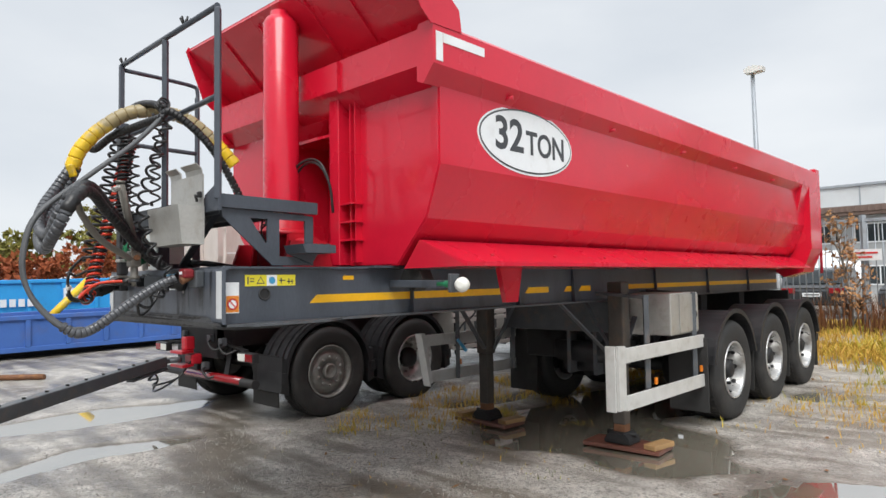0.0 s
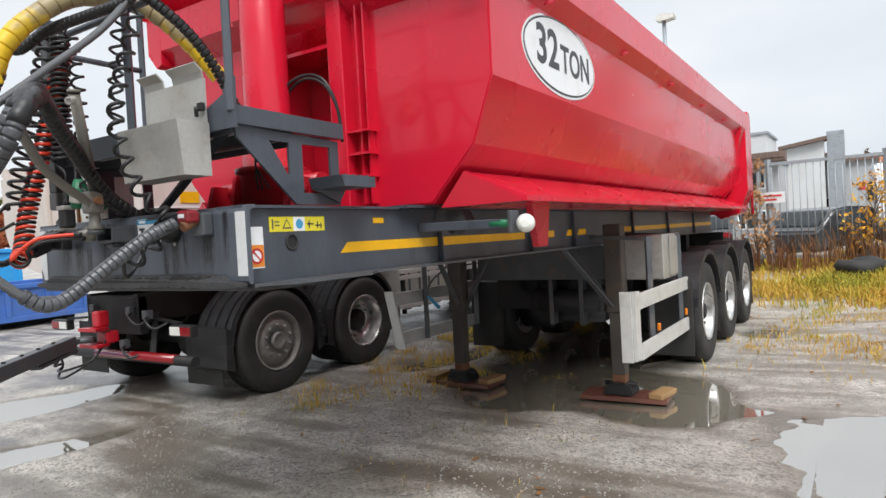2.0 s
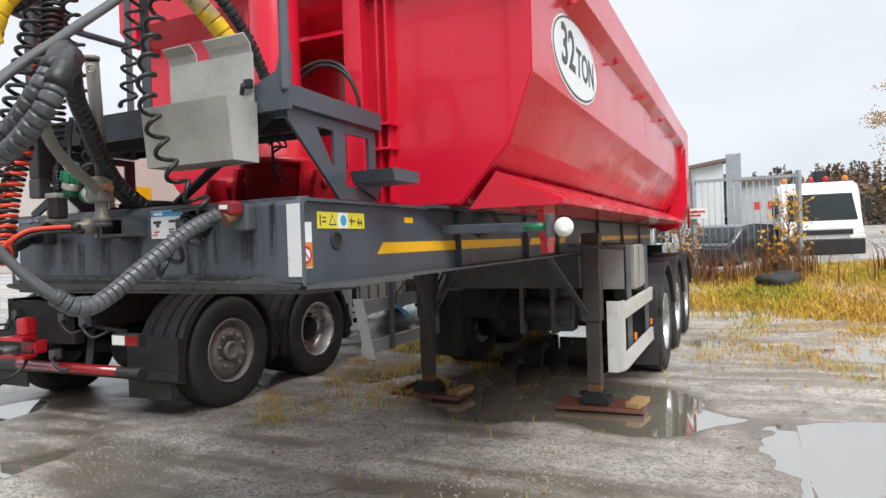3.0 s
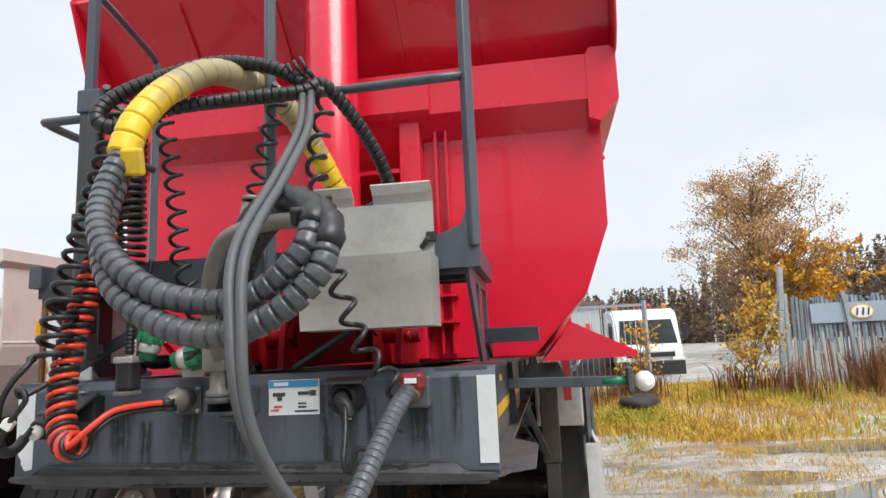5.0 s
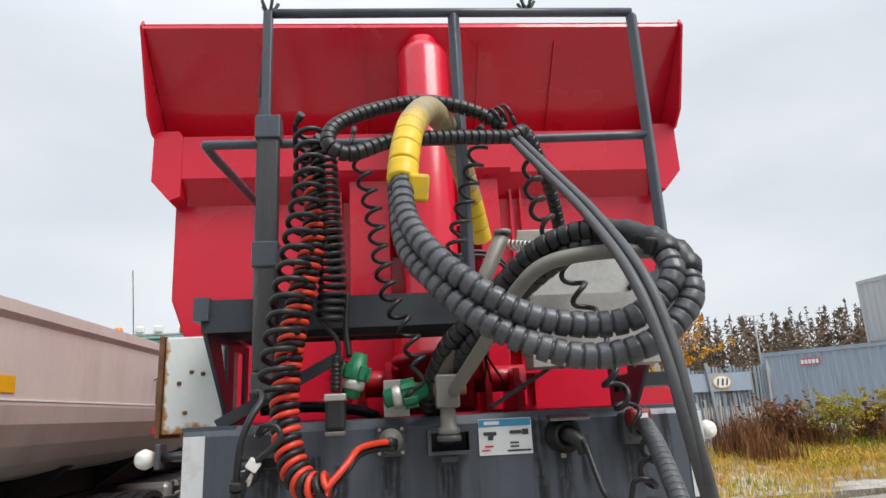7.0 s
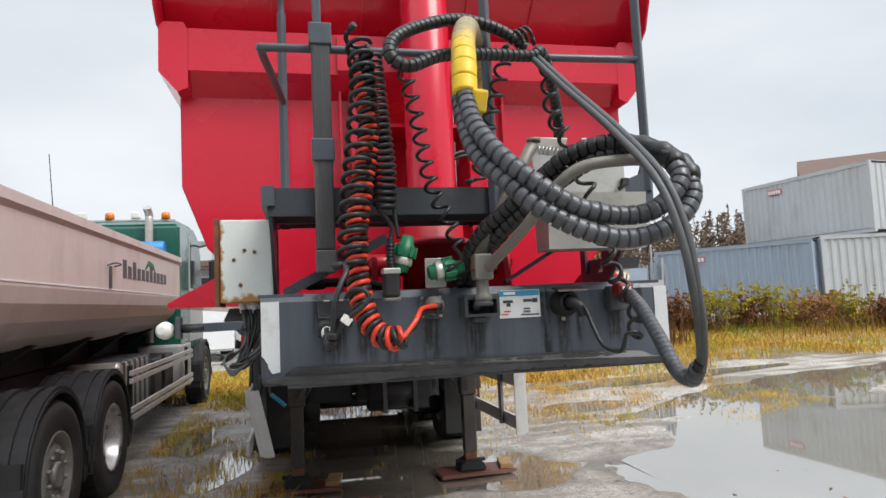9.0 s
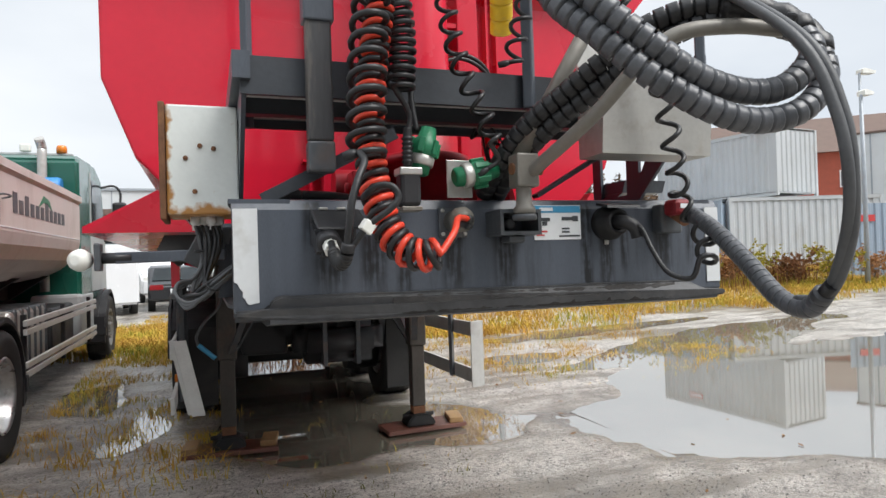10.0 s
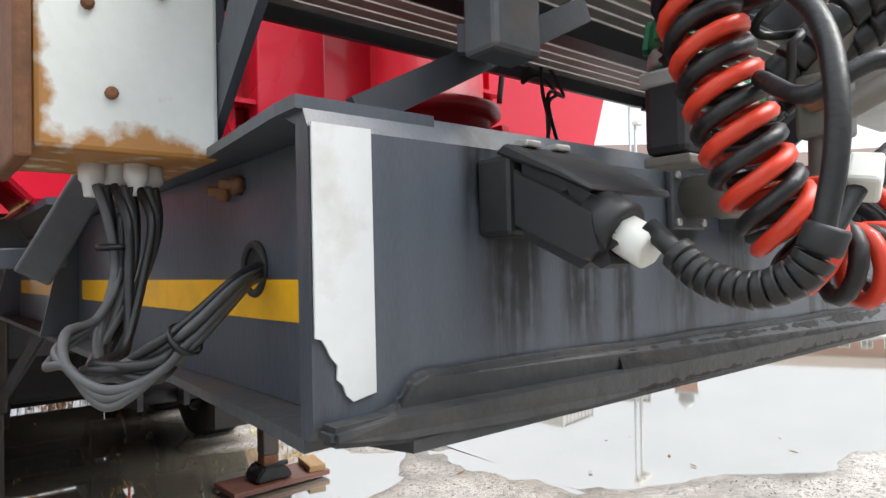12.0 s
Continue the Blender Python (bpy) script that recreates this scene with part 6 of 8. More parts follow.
# coils on the mast side; they hang from the railing
coil_thing("air_hose_coil", "black coiled air hose hanging from the railing", [(-0.39, -0.02, 2.59), (-0.381, -0.07, 2.394), (-0.403, -0.11, 2.196), (-0.423, -0.14, 2.049), (-0.441, -0.18, 1.889), (-0.45, -0.20, 1.757)], 0.042, 17, 0.0085, HOSE)
coil_thing("air_hose_coil", "orange and black twin coiled air hose with a low loop", [(-0.382, 0.02, 2.48), (-0.363, -0.05, 2.251), (-0.395, -0.09, 2.057), (-0.422, -0.125, 1.893), (-0.43, -0.165, 1.75), (-0.42, -0.19, 1.65), (-0.402, -0.21, 1.585), (-0.372, -0.235, 1.54), (-0.335, -0.258, 1.526), (-0.30, -0.27, 1.532)], 0.032, 25, 0.0082, ORANGE, HOSE,
           tail=[(-0.262, -0.268, 1.58), (-0.235, -0.22, 1.612), (-0.19, -0.14, 1.62), (-0.165, -0.11, 1.62)])
coil_thing("cable_coil", "tight black coiled cable with a black plug", [(-0.345, -0.01, 2.53), (-0.327, -0.04, 2.253), (-0.315, -0.05, 2.104), (-0.323, -0.06, 1.96)], 0.036, 24, 0.0075, HOSE, tail=[(-0.30, -0.06, 1.90), (-0.305, -0.06, 1.84)])
pl = thing("plug", "black cable plug hanging by the plate", "plug")
bm = B()
ribs = [(-0.305 - 0.00012 * i, -0.06, 1.86 - 0.004 * i) for i in range(26)]
tube(bm, ribs, 0.012, 12, [0.012 if i < 5 or i > 23 else (0.017 if i % 3 == 1 else 0.0125) for i in range(26)])
part("boot", bm, HOSE, pl)
bm = B()
box(bm, -0.335, -0.28, -0.09, -0.035, 1.655, 1.755, 0.01)
part("plug_body", bm, PLASTIC, pl)
bm = B()
box(bm, -0.338, -0.277, -0.093, -0.032, 1.735, 1.755, 0.004)
part("label_band", bm, STEEL, pl)
bm = B()
box(bm, -0.335, -0.28, -0.095, -0.035, 1.642, 1.654, 0.003)
part("brass_lip", bm, OLIVE, pl)
coil_thing("cable_coil", "thin black coiled cable running to a green plug", [(-0.24, -0.02, 2.52), (-0.196, -0.03, 2.321), (-0.17, -0.04, 2.147), (-0.144, -0.06, 2.017), (-0.096, -0.07, 1.912), (-0.075, -0.09, 1.82)], 0.025, 12, 0.0065, HOSE,
           lead=[(-0.25, -0.02, 2.56)], tail=[(-0.06, -0.09, 1.78), (-0.09, -0.08, 1.755)])
coil_thing("cable_coil", "thin black coiled cable on the railing's middle post", [(0.16, -0.02, 2.55), (0.095, -0.02, 2.324), (0.058, -0.01, 2.184), (0.033, 0.0, 2.066)], 0.026, 8, 0.0065, HOSE)
coil_thing("cable_coil", "black coiled cable dropping past the steel box to the socket", [(0.313, -0.04, 2.50), (0.30, -0.10, 2.303), (0.327, -0.15, 2.184), (0.35, -0.19, 2.074), (0.385, -0.21, 1.95), (0.449, -0.18, 1.75), (0.505, -0.13, 1.665), (0.54, -0.15, 1.60), (0.52, -0.21, 1.535), (0.465, -0.265, 1.48)], 0.026, 15, 0.0075, HOSE,
           tail=[(0.43, -0.25, 1.445), (0.395, -0.20, 1.46), (0.385, -0.15, 1.52), (0.375, -0.115, 1.585), (0.36, -0.09, 1.60)])
coil_thing("cable_coil", "small black curl of spare cable tied on the railing", [(0.20, -0.03, 2.60), (0.25, -0.03, 2.62)], 0.03, 2.5, 0.006, HOSE)
# green plugs
for name, (x, y, z), tilt in (("green_plug", (-0.255, -0.035, 1.80), 15), ("green_plug", (-0.115, -0.045, 1.745), 80)):
    g = thing(name, "green plastic plug with a taped collar" if tilt < 40 else "green plastic plug held in a grey bracket", "plug", at=pose(x, y, z, 0, tilt, 0))
    bm = B()
    lathe(bm, [(0.018, -0.06), (0.026, -0.055), (0.028, -0.01), (0.036, 0.0), (0.036, 0.03), (0.026, 0.04), (0.02, 0.07)], None, 16)
    part("shell", bm, GREEN, g)
    for i in range(6):
        bm = B()
        box(bm, 0.034, 0.042, -0.008, 0.008, -0.005, 0.035, 0.002, pose(0, 0, 0, 0, 0, 60 * i))
        part("grip_rib", bm, GREEN, g)
    bm = B()
    lathe(bm, [(0.031, -0.035), (0.034, -0.03), (0.034, -0.012), (0.031, -0.008)], None, 14)
    part("tape", bm, STEEL, g)
bk = on_plate("plug_bracket", "grey flat bracket for a plug")
bm = B()
box(bm, -0.175, -0.10, -0.02, -0.012, 1.685, 1.79, 0.002)
part("sheet", bm, STEEL, bk)
hose("black_cable", [(-0.27, -0.03, 1.86), (-0.28, -0.02, 1.95), (-0.275, -0.01, 2.05)], 0.008, HOSE, "black cable above a green plug")
# cables below the switch cabinet: down in a bundle, round a loop, up into the hole of the web
for i in range(8):
    a, b = 0.011 * i, 0.02 * math.sin(i * 2.1)
    hose("loose_cable", [(-0.835 + a * 0.85, 0.38, 1.635), (-0.825 + a * 0.8, 0.37 + b, 1.59), (-0.82 + a * 0.5, 0.36 + b, 1.53), (-0.845 + 0.012 * (i % 3), 0.33 + b, 1.455 - 0.006 * (i % 4)), (-0.845 - 0.008 * (i % 4), 0.27, 1.425 + 0.006 * (i % 3)),
                         (-0.82, 0.22 - 0.008 * (i % 3), 1.425 + 0.008 * (i % 5)), (-0.785, 0.205 + 0.006 * (i % 3), 1.452 + 0.007 * (i % 5)), (-0.73, 0.222 + 0.004 * (i % 3), 1.50 + 0.005 * (i % 5)), (-0.695, 0.25, 1.522 + 0.003 * (i % 5)), (-0.66, 0.262, 1.528 + 0.003 * (i % 5))],
         0.0055, HOSE if i % 3 else GREYHOSE, "loose grey and black cables tied in a bundle below the cabinet")
for i in range(3):
    hose("loose_cable", [(-0.81, 0.37, 1.60), (-0.815, 0.36, 1.53), (-0.845, 0.33, 1.48), (-0.882 - 0.008 * i, 0.29, 1.47 - 0.015 * i), (-0.888, 0.25, 1.44), (-0.86, 0.22, 1.418 - 0.008 * i), (-0.82, 0.20, 1.43), (-0.77, 0.21, 1.472), (-0.71, 0.245, 1.512), (-0.66, 0.262, 1.53)], 0.005, GREYHOSE, "loose grey cable loop below the cabinet")
for p, d in (((-0.82, 0.365, 1.56), 0), ((-0.79, 0.205, 1.462), 50)):
    bm = B()
    lathe(bm, [(0.019, -0.004), (0.021, 0), (0.019, 0.004)], pose(*p, d, 0, 30), 14, True)
    single("cable_tie", bm, HOSE, "black plastic tie round the cable bundle", "cable tie")
# side fittings of the rail


def outrigger(k):
    o = on_plate("outrigger", "grey outrigger bar with a round white marker lamp")
    bm = B()
    end = 0.0 if k > 0 else 0.07
    bar(bm, (k * 0.735, 1.18, 1.575), (k * (1.22 - end), 1.18, 1.57), 0.035, 0.045, 0.004)
    part("bar", bm, GREY, o)
    bm = B()
    rod(bm, (k * (1.16 - end), 1.18, 1.57), (k * (1.28 - end), 1.18, 1.57), 0.022, 12)
    part("sleeve", bm, GREEN if k > 0 else PLASTIC, o)
    bm = B()
    box(bm, k * (1.28 - end) - 0.012, k * (1.28 - end) + 0.012, 1.14, 1.22, 1.52, 1.63, 0.006)
    part("bracket", bm, GREYWORN, o)
    bm = B()
    lathe(bm, [(0.02, -0.038), (0.036, -0.034), (0.045, 0.0), (0.038, 0.024), (0.018, 0.038)], pose(k * (1.345 - end), 1.18, 1.565, 90, 0, 20 * k), 22)
    part("lamp", bm, LAMPWHITE, o, "round white marker lamp")
    bm = B()
    prism(bm, [(k * 0.80, 1.6), (k * 0.83, 1.66), (k * 0.97, 1.66), (k * 1.0, 1.6), (k * 0.92, 1.53)], "y", 1.2, 1.3)
    part("rubber_stop", bm, RUBBER, o)


outrigger(1)
outrigger(-1)
LEMON = material("lemon_label_film", (0.72, 0.62, 0.03), 0.4, 0, 0.08, 10, 0.05, 60, stain=(0.45, 0.36, 0.06), stain_scale=20, stain_amount=0.5)
for k, hy, web in ((1, 0.27, 0.7272), (-1, 0.262, 0.6802)):
    gr = on_plate("cable_hole", "black rubber-lined hole through the rail web")
    bm = B()
    lathe(bm, [(0.026, 0.0), (0.026, 0.006), (0.033, 0.006), (0.035, 0.003), (0.035, 0.0)], Matrix(((0, 0, k, k * web), (0, 1, 0, hy), (1, 0, 0, 1.535), (0, 0, 0, 1))), 24, True)
    part("grommet", bm, RUBBER, gr)
    bm = B()
    lathe(bm, [(0.026, 0.0), (0.026, 0.001)], Matrix(((0, 0, k, k * web), (0, 1, 0, hy), (1, 0, 0, 1.535), (0, 0, 0, 1))), 24)
    part("dark_opening", bm, DARK, gr)
lb = on_plate("warning_label", "yellow warning label with a blue disc")
bm = B()
box(bm, 0.7275, 0.7295, 0.155, 0.465, 1.578, 1.638)
part("sheet", bm, LEMON, lb)
bm = B()
lathe(bm, [(0.028, 0), (0.028, 0.002)], Matrix(((0, 0, 1, 0.7297), (0, 1, 0, 0.315), (1, 0, 0, 1.608), (0, 0, 0, 1))), 20)
part("disc", bm, WHITE, lb)
bm = B()
lathe(bm, [(0.02, 0), (0.02, 0.001)], Matrix(((0, 0, 1, 0.7318), (0, 1, 0, 0.315), (1, 0, 0, 1.608), (0, 0, 0, 1))), 16)
part("blue_field", bm, BLUEINK, lb)
bm = B()
box(bm, 0.7296, 0.7302, 0.283, 0.347, 1.579, 1.637)
part("white_field", bm, WHITE, lb)
bm = B()
prism(bm, [(0.222, 1.59), (0.272, 1.59), (0.247, 1.63)], "x", 0.7297, 0.7304)
part("triangle", bm, INK, lb)
bm = B()
prism(bm, [(0.230, 1.595), (0.264, 1.595), (0.247, 1.622)], "x", 0.7305, 0.731)
part("triangle_field", bm, LEMON, lb)
for y0, y1, z0, z1 in ((0.168, 0.175, 1.588, 1.628), (0.183, 0.208, 1.60, 1.606), (0.183, 0.208, 1.615, 1.62), (0.36, 0.40, 1.604, 1.61), (0.37, 0.376, 1.59, 1.622), (0.41, 0.45, 1.598, 1.604), (0.42, 0.426, 1.588, 1.618), (0.44, 0.446, 1.588, 1.612)):
    bm = B()
    box(bm, 0.7297, 0.7305, y0, y1, z0, z1)
    part("print", bm, INK, lb)
nl = on_plate("no_smoking_label", "white and orange prohibition label")
bm = B()
box(bm, 0.7275, 0.7295, 0.045, 0.12, 1.44, 1.60)
part("sheet", bm, WHITE, nl)
bm = B()
box(bm, 0.7297, 0.731, 0.047, 0.118, 1.445, 1.53)
part("orange_field", bm, ORANGEINK, nl)
bm = B()
lathe(bm, [(0.028, 0), (0.028, 0.001)], Matrix(((0, 0, 1, 0.7312), (0, 1, 0, 0.082), (1, 0, 0, 1.487), (0, 0, 0, 1))), 20)
part("disc", bm, WHITE, nl)
bm = B()
for a in range(24):
    t0 = 2 * math.pi * a / 24
    box(bm, 0.7323, 0.7332, 0.082 + 0.026 * math.cos(t0) - 0.004, 0.082 + 0.026 * math.cos(t0) + 0.004, 1.487 + 0.026 * math.sin(t0) - 0.004, 1.487 + 0.026 * math.sin(t0) + 0.004)
bar(bm, (0.7328, 0.064, 1.505), (0.7328, 0.10, 1.469), 0.001, 0.007)
part("ring", bm, REDINK, nl)
ys = on_plate("small_label", "small yellow label on the rail")
bm = B()
box(bm, 0.7275, 0.7295, 0.80, 0.88, 1.605, 1.63)
part("sheet", bm, STRIPE, ys)

# air line with a blue end hanging beside the far landing leg
al = on_plate("air_line", "thin grey air line with a blue coupling end")
bm = B()
tube(bm, smooth_path([(-0.70, 3.72, 1.36), (-0.74, 3.68, 1.22), (-0.84, 3.62, 1.12), (-0.90, 3.59, 1.02), (-0.89, 3.58, 0.94)], 6), 0.010, 8)
part("line", bm, GREYHOSE, al)
bm = B()
rod(bm, (-0.89, 3.58, 0.95), (-0.77, 3.58, 0.84), 0.018, 10)
part("blue_end", bm, BLUEINK, al)
# cabinet's flat support tongue
bm = B()
bar(bm, (-0.765, 0.70, 1.71), (-0.86, 0.70, 1.53), 0.012, 0.055, 0.004, (1, 0, 0))
o = part("support_tongue", bm, GREYWORN, T)


# ---- behind the yard: bank, fences, containers, buildings ----
CONTGREY = material("grey_container_paint", (0.50, 0.52, 0.53), 0.55, 0, 0.06, 0.8, 0.08, 25, stain=(0.33, 0.31, 0.29), stain_scale=1.2, stain_amount=0.5, stretch=(1, 1, 0.4))
CONTBLUE = material("blue_grey_container_paint", (0.31, 0.38, 0.46), 0.55, 0, 0.06, 0.8, 0.08, 25, stain=(0.25, 0.25, 0.25), stain_scale=1.2, stain_amount=0.4, stretch=(1, 1, 0.4))
FENCEBLUE = material("flaking_blue_sheet", (0.21, 0.26, 0.30), 0.65, 0, 0.12, 2, 0.2, 25, stain=(0.17, 0.075, 0.045), stain_scale=1.6, stain_amount=1.0, stretch=(1.6, 1, 0.7), per_object=True)
FENCERUST = material("rusted_sheet", (0.17, 0.085, 0.06), 0.8, 0, 0.3, 3, 0.3, 25, stain=(0.45, 0.40, 0.36), stain_scale=2.2, stain_amount=0.8, stretch=(1.6, 1, 0.5))
FENCEWHITE = material("peeling_white_sheet", (0.42, 0.42, 0.40), 0.7, 0, 0.15, 3, 0.2, 25, stain=(0.2, 0.10, 0.07), stain_scale=2.2, stain_amount=1.0, stretch=(1.6, 1, 0.6))
BRICK = material("red_brick_wall", (0.36, 0.085, 0.05), 0.8, 0, 0.15, 3, 0.3, 30, stain=(0.22, 0.07, 0.05), stain_scale=1, stain_amount=0.5)
ROOF = material("brown_roof", (0.16, 0.11, 0.09), 0.8, 0, 0.15, 2, 0.3, 30)
PLASTER = material("pale_render", (0.42, 0.435, 0.445), 0.8, 0, 0.06, 0.7, 0.1, 20, stain=(0.4, 0.4, 0.39), stain_scale=0.5)
CABINWHITE = material("white_cabin_sheet", (0.62, 0.64, 0.645), 0.7, 0, 0.05, 0.7, 0.1, 20, stain=(0.5, 0.5, 0.48), stain_scale=0.8)
GREYWALL = material("grey_panel_wall", (0.33, 0.36, 0.39), 0.7, 0, 0.08, 0.6, 0.1, 20, stain=(0.25, 0.26, 0.27), stain_scale=0.5)
BACKDROPDARK = material("dark_backdrop", (0.07, 0.07, 0.068), 0.8, 0, 0.1, 0.6, 0.1, 20)
SKIPBLUE = material("blue_skip_paint", (0.05, 0.13, 0.40), 0.45, 0, 0.1, 1.5, 0.1, 30, stain=(0.10, 0.10, 0.16), stain_scale=2, stain_amount=0.5)
SKIPLIGHT = material("light_blue_skip_paint", (0.03, 0.32, 0.68), 0.45, 0, 0.1, 1.5, 0.1, 30, stain=(0.07, 0.2, 0.4), stain_scale=2, stain_amount=0.4)
BARK = material("grey_bark", (0.16, 0.13, 0.105), 0.9, 0, 0.25, 6, 0.5, 40, stain=(0.06, 0.05, 0.04), stain_scale=5)
CARWHITE = material("white_car_paint", (0.72, 0.73, 0.74), 0.25, 0, 0.03, 2, 0.0, 30, coat=0.4)
CARBLACK = material("dark_car_paint", (0.025, 0.027, 0.03), 0.25, 0, 0.05, 2, 0.0, 30, coat=0.5)
GALV = material("galvanised_post", (0.34, 0.37, 0.40), 0.5, 0.3, 0.12, 5, 0.1, 40, stain=(0.2, 0.17, 0.14), stain_scale=4)
CHALKRED = material("red_sign_field", (0.55, 0.05, 0.05), 0.5, 0, 0.08, 5, 0.0, 30)


def foliage(name, stops, rough=0.75):
    """Leaves and blades whose colour differs from piece to piece."""
    m = bpy.data.materials.new(name)
    m.use_nodes = True
    n, l = m.node_tree.nodes, m.node_tree.links
    b = n["Principled BSDF"]
    g, r = n.new("ShaderNodeNewGeometry"), n.new("ShaderNodeValToRGB")
    e = r.color_ramp.elements
    while len(e) < len(stops):
        e.new(0.5)
    for i, (k, c) in enumerate(zip(e, stops)):
        k.position, k.color = i / (len(stops) - 1), (*c, 1)
    tx, co = n.new("ShaderNodeTexNoise"), n.new("ShaderNodeTexCoord")
    tx.inputs["Scale"].default_value = 0.7
    l.new(co.outputs["Object"], tx.inputs["Vector"])
    mx = n.new("ShaderNodeMath")
    mx.operation = "MULTIPLY_ADD"
    mx.inputs[1].default_value = 0.45
    ad = n.new("ShaderNodeMath")
    ad.operation = "MULTIPLY_ADD"
    ad.inputs[1].default_value, ad.inputs[2].default_value = 1.3, -0.4
    l.new(tx.outputs["Fac"], ad.inputs[0])
    l.new(g.outputs["Random Per Island"], mx.inputs[0])
    l.new(ad.outputs[0], mx.inputs[2])
    l.new(mx.outputs[0], r.inputs[0])
    l.new(r.outputs[0], b.inputs["Base Color"])
    b.inputs["Roughness"].default_value = rough
    b.inputs["Specular IOR Level"].default_value = 0.2
    return m


GRASS = foliage("autumn_grass", [(0.17, 0.21, 0.03), (0.33, 0.32, 0.04), (0.55, 0.38, 0.06), (0.56, 0.34, 0.07), (0.42, 0.22, 0.05), (0.27, 0.29, 0.04)])
WETGRASS = foliage("drowned_grass", [(0.05, 0.07, 0.02), (0.12, 0.13, 0.03), (0.22, 0.19, 0.05), (0.10, 0.10, 0.03)])
WEED = foliage("brown_weeds", [(0.10, 0.045, 0.02), (0.17, 0.07, 0.03), (0.24, 0.12, 0.05), (0.12, 0.07, 0.03)])
GREENWEED = foliage("yellow_green_shrub", [(0.16, 0.18, 0.02), (0.36, 0.30, 0.03), (0.5, 0.36, 0.04)])
LEAFORANGE = foliage("orange_leaves", [(0.42, 0.17, 0.02), (0.60, 0.28, 0.025), (0.66, 0.40, 0.05), (0.36, 0.14, 0.02)])
LEAFBROWN = foliage("sparse_brown_leaves", [(0.30, 0.14, 0.06), (0.44, 0.24, 0.11), (0.36, 0.18, 0.09)])
LEAFFALLEN = foliage("wet_fallen_leaves", [(0.07, 0.045, 0.03), (0.16, 0.09, 0.04), (0.28, 0.14, 0.05), (0.10, 0.07, 0.05)])
LEAFBIRCH = foliage("birch_autumn_leaves", [(0.32, 0.17, 0.08), (0.46, 0.26, 0.11), (0.48, 0.30, 0.14), (0.36, 0.20, 0.10)])
LEAFYELLOW = foliage("yellow_shrub_leaves", [(0.45, 0.22, 0.03), (0.58, 0.36, 0.06), (0.60, 0.42, 0.10), (0.40, 0.30, 0.06)])
LEAFRED = foliage("red_hedge_leaves", [(0.22, 0.06, 0.03), (0.32, 0.09, 0.035), (0.17, 0.10, 0.04)])
LEAFGREEN = foliage("dull_green_leaves", [(0.10, 0.12, 0.03), (0.20, 0.19, 0.05), (0.28, 0.22, 0.06)])
WOODS = foliage("distant_woods", [(0.045, 0.055, 0.04), (0.09, 0.08, 0.06), (0.17, 0.12, 0.085), (0.23, 0.145, 0.085), (0.12, 0.10, 0.08)])
rng = np.random.default_rng(7)


def flakes(name, centres, size, mat, parent=None, tall=1.0, lift=0.5):
    """Many small four-sided leaves, turned every way."""
    n = len(centres)
    c = np.asarray(centres, float)
    a = rng.normal(size=(n, 3))
    a /= np.linalg.norm(a, axis=1)[:, None]
    b = np.cross(a, rng.normal(size=(n, 3)))
    b /= np.linalg.norm(b, axis=1)[:, None]
    s = size * rng.uniform(0.6, 1.4, (n, 1))
    v = np.stack([c - a * s * tall, c - b * s * lift, c + a * s * tall, c + b * s * lift], 1).reshape(-1, 3)
    me = bpy.data.meshes.new(name)
    me.from_pydata(v.tolist(), [], np.arange(4 * n).reshape(-1, 4).tolist())
    me.materials.append(mat)
    ob = new(name, me)
    if parent:
        ob.parent = parent
    return ob


def blades(name, xy, height, width, mat, label, category, z=None, lean=0.35):
    """Grass: bent tapering blades standing on the ground."""
    n = len(xy)
    base = np.array([(x, y, ground_height(x, y) - 0.01) for x, y in xy])
    h = height * rng.uniform(0.5, 1.3, (n, 1))
    ang = rng.uniform(0, 2 * np.pi, n)
    side = np.stack([np.cos(ang), np.sin(ang), 0 * ang], 1) * width * rng.uniform(0.6, 1.4, (n, 1))
    out = rng.normal(size=(n, 3)) * [1, 1, 0] * lean
    up = np.array([0, 0, 1.0])
    mid = base + h * 0.55 * (up + out * 0.5)
    tip = base + h * (up * 0.92 + out * 1.3)
    v = np.stack([base - side, base + side, mid + side * 0.7, mid - side * 0.7, tip], 1).reshape(-1, 3)
    i = np.arange(n)[:, None] * 5
    quads = (i + [0, 1, 2, 3]).tolist()
    tris = (i + [3, 2, 4]).tolist()
    me = bpy.data.meshes.new(name)
    me.from_pydata(v.tolist(), [], quads + tris)
    me.materials.append(mat)
    return tagged(new(name, me), label, category, kind="stuff")


def scatter(n, x0, x1, y0, y1, keep):
    """Random places in a rectangle, thinned by keep(x, y) from 0 to 1."""
    p = np.stack([rng.uniform(x0, x1, n), rng.uniform(y0, y1, n)], 1)
    return [q for q in p.tolist() if rng.uniform() < keep(*q)]


def clumpy(x, y, s=0.8, k=0.0):
    return max(0.0, min(1.0, 2.2 * (noise.noise((x * s, y * s, 31 + k)) + 0.12)))


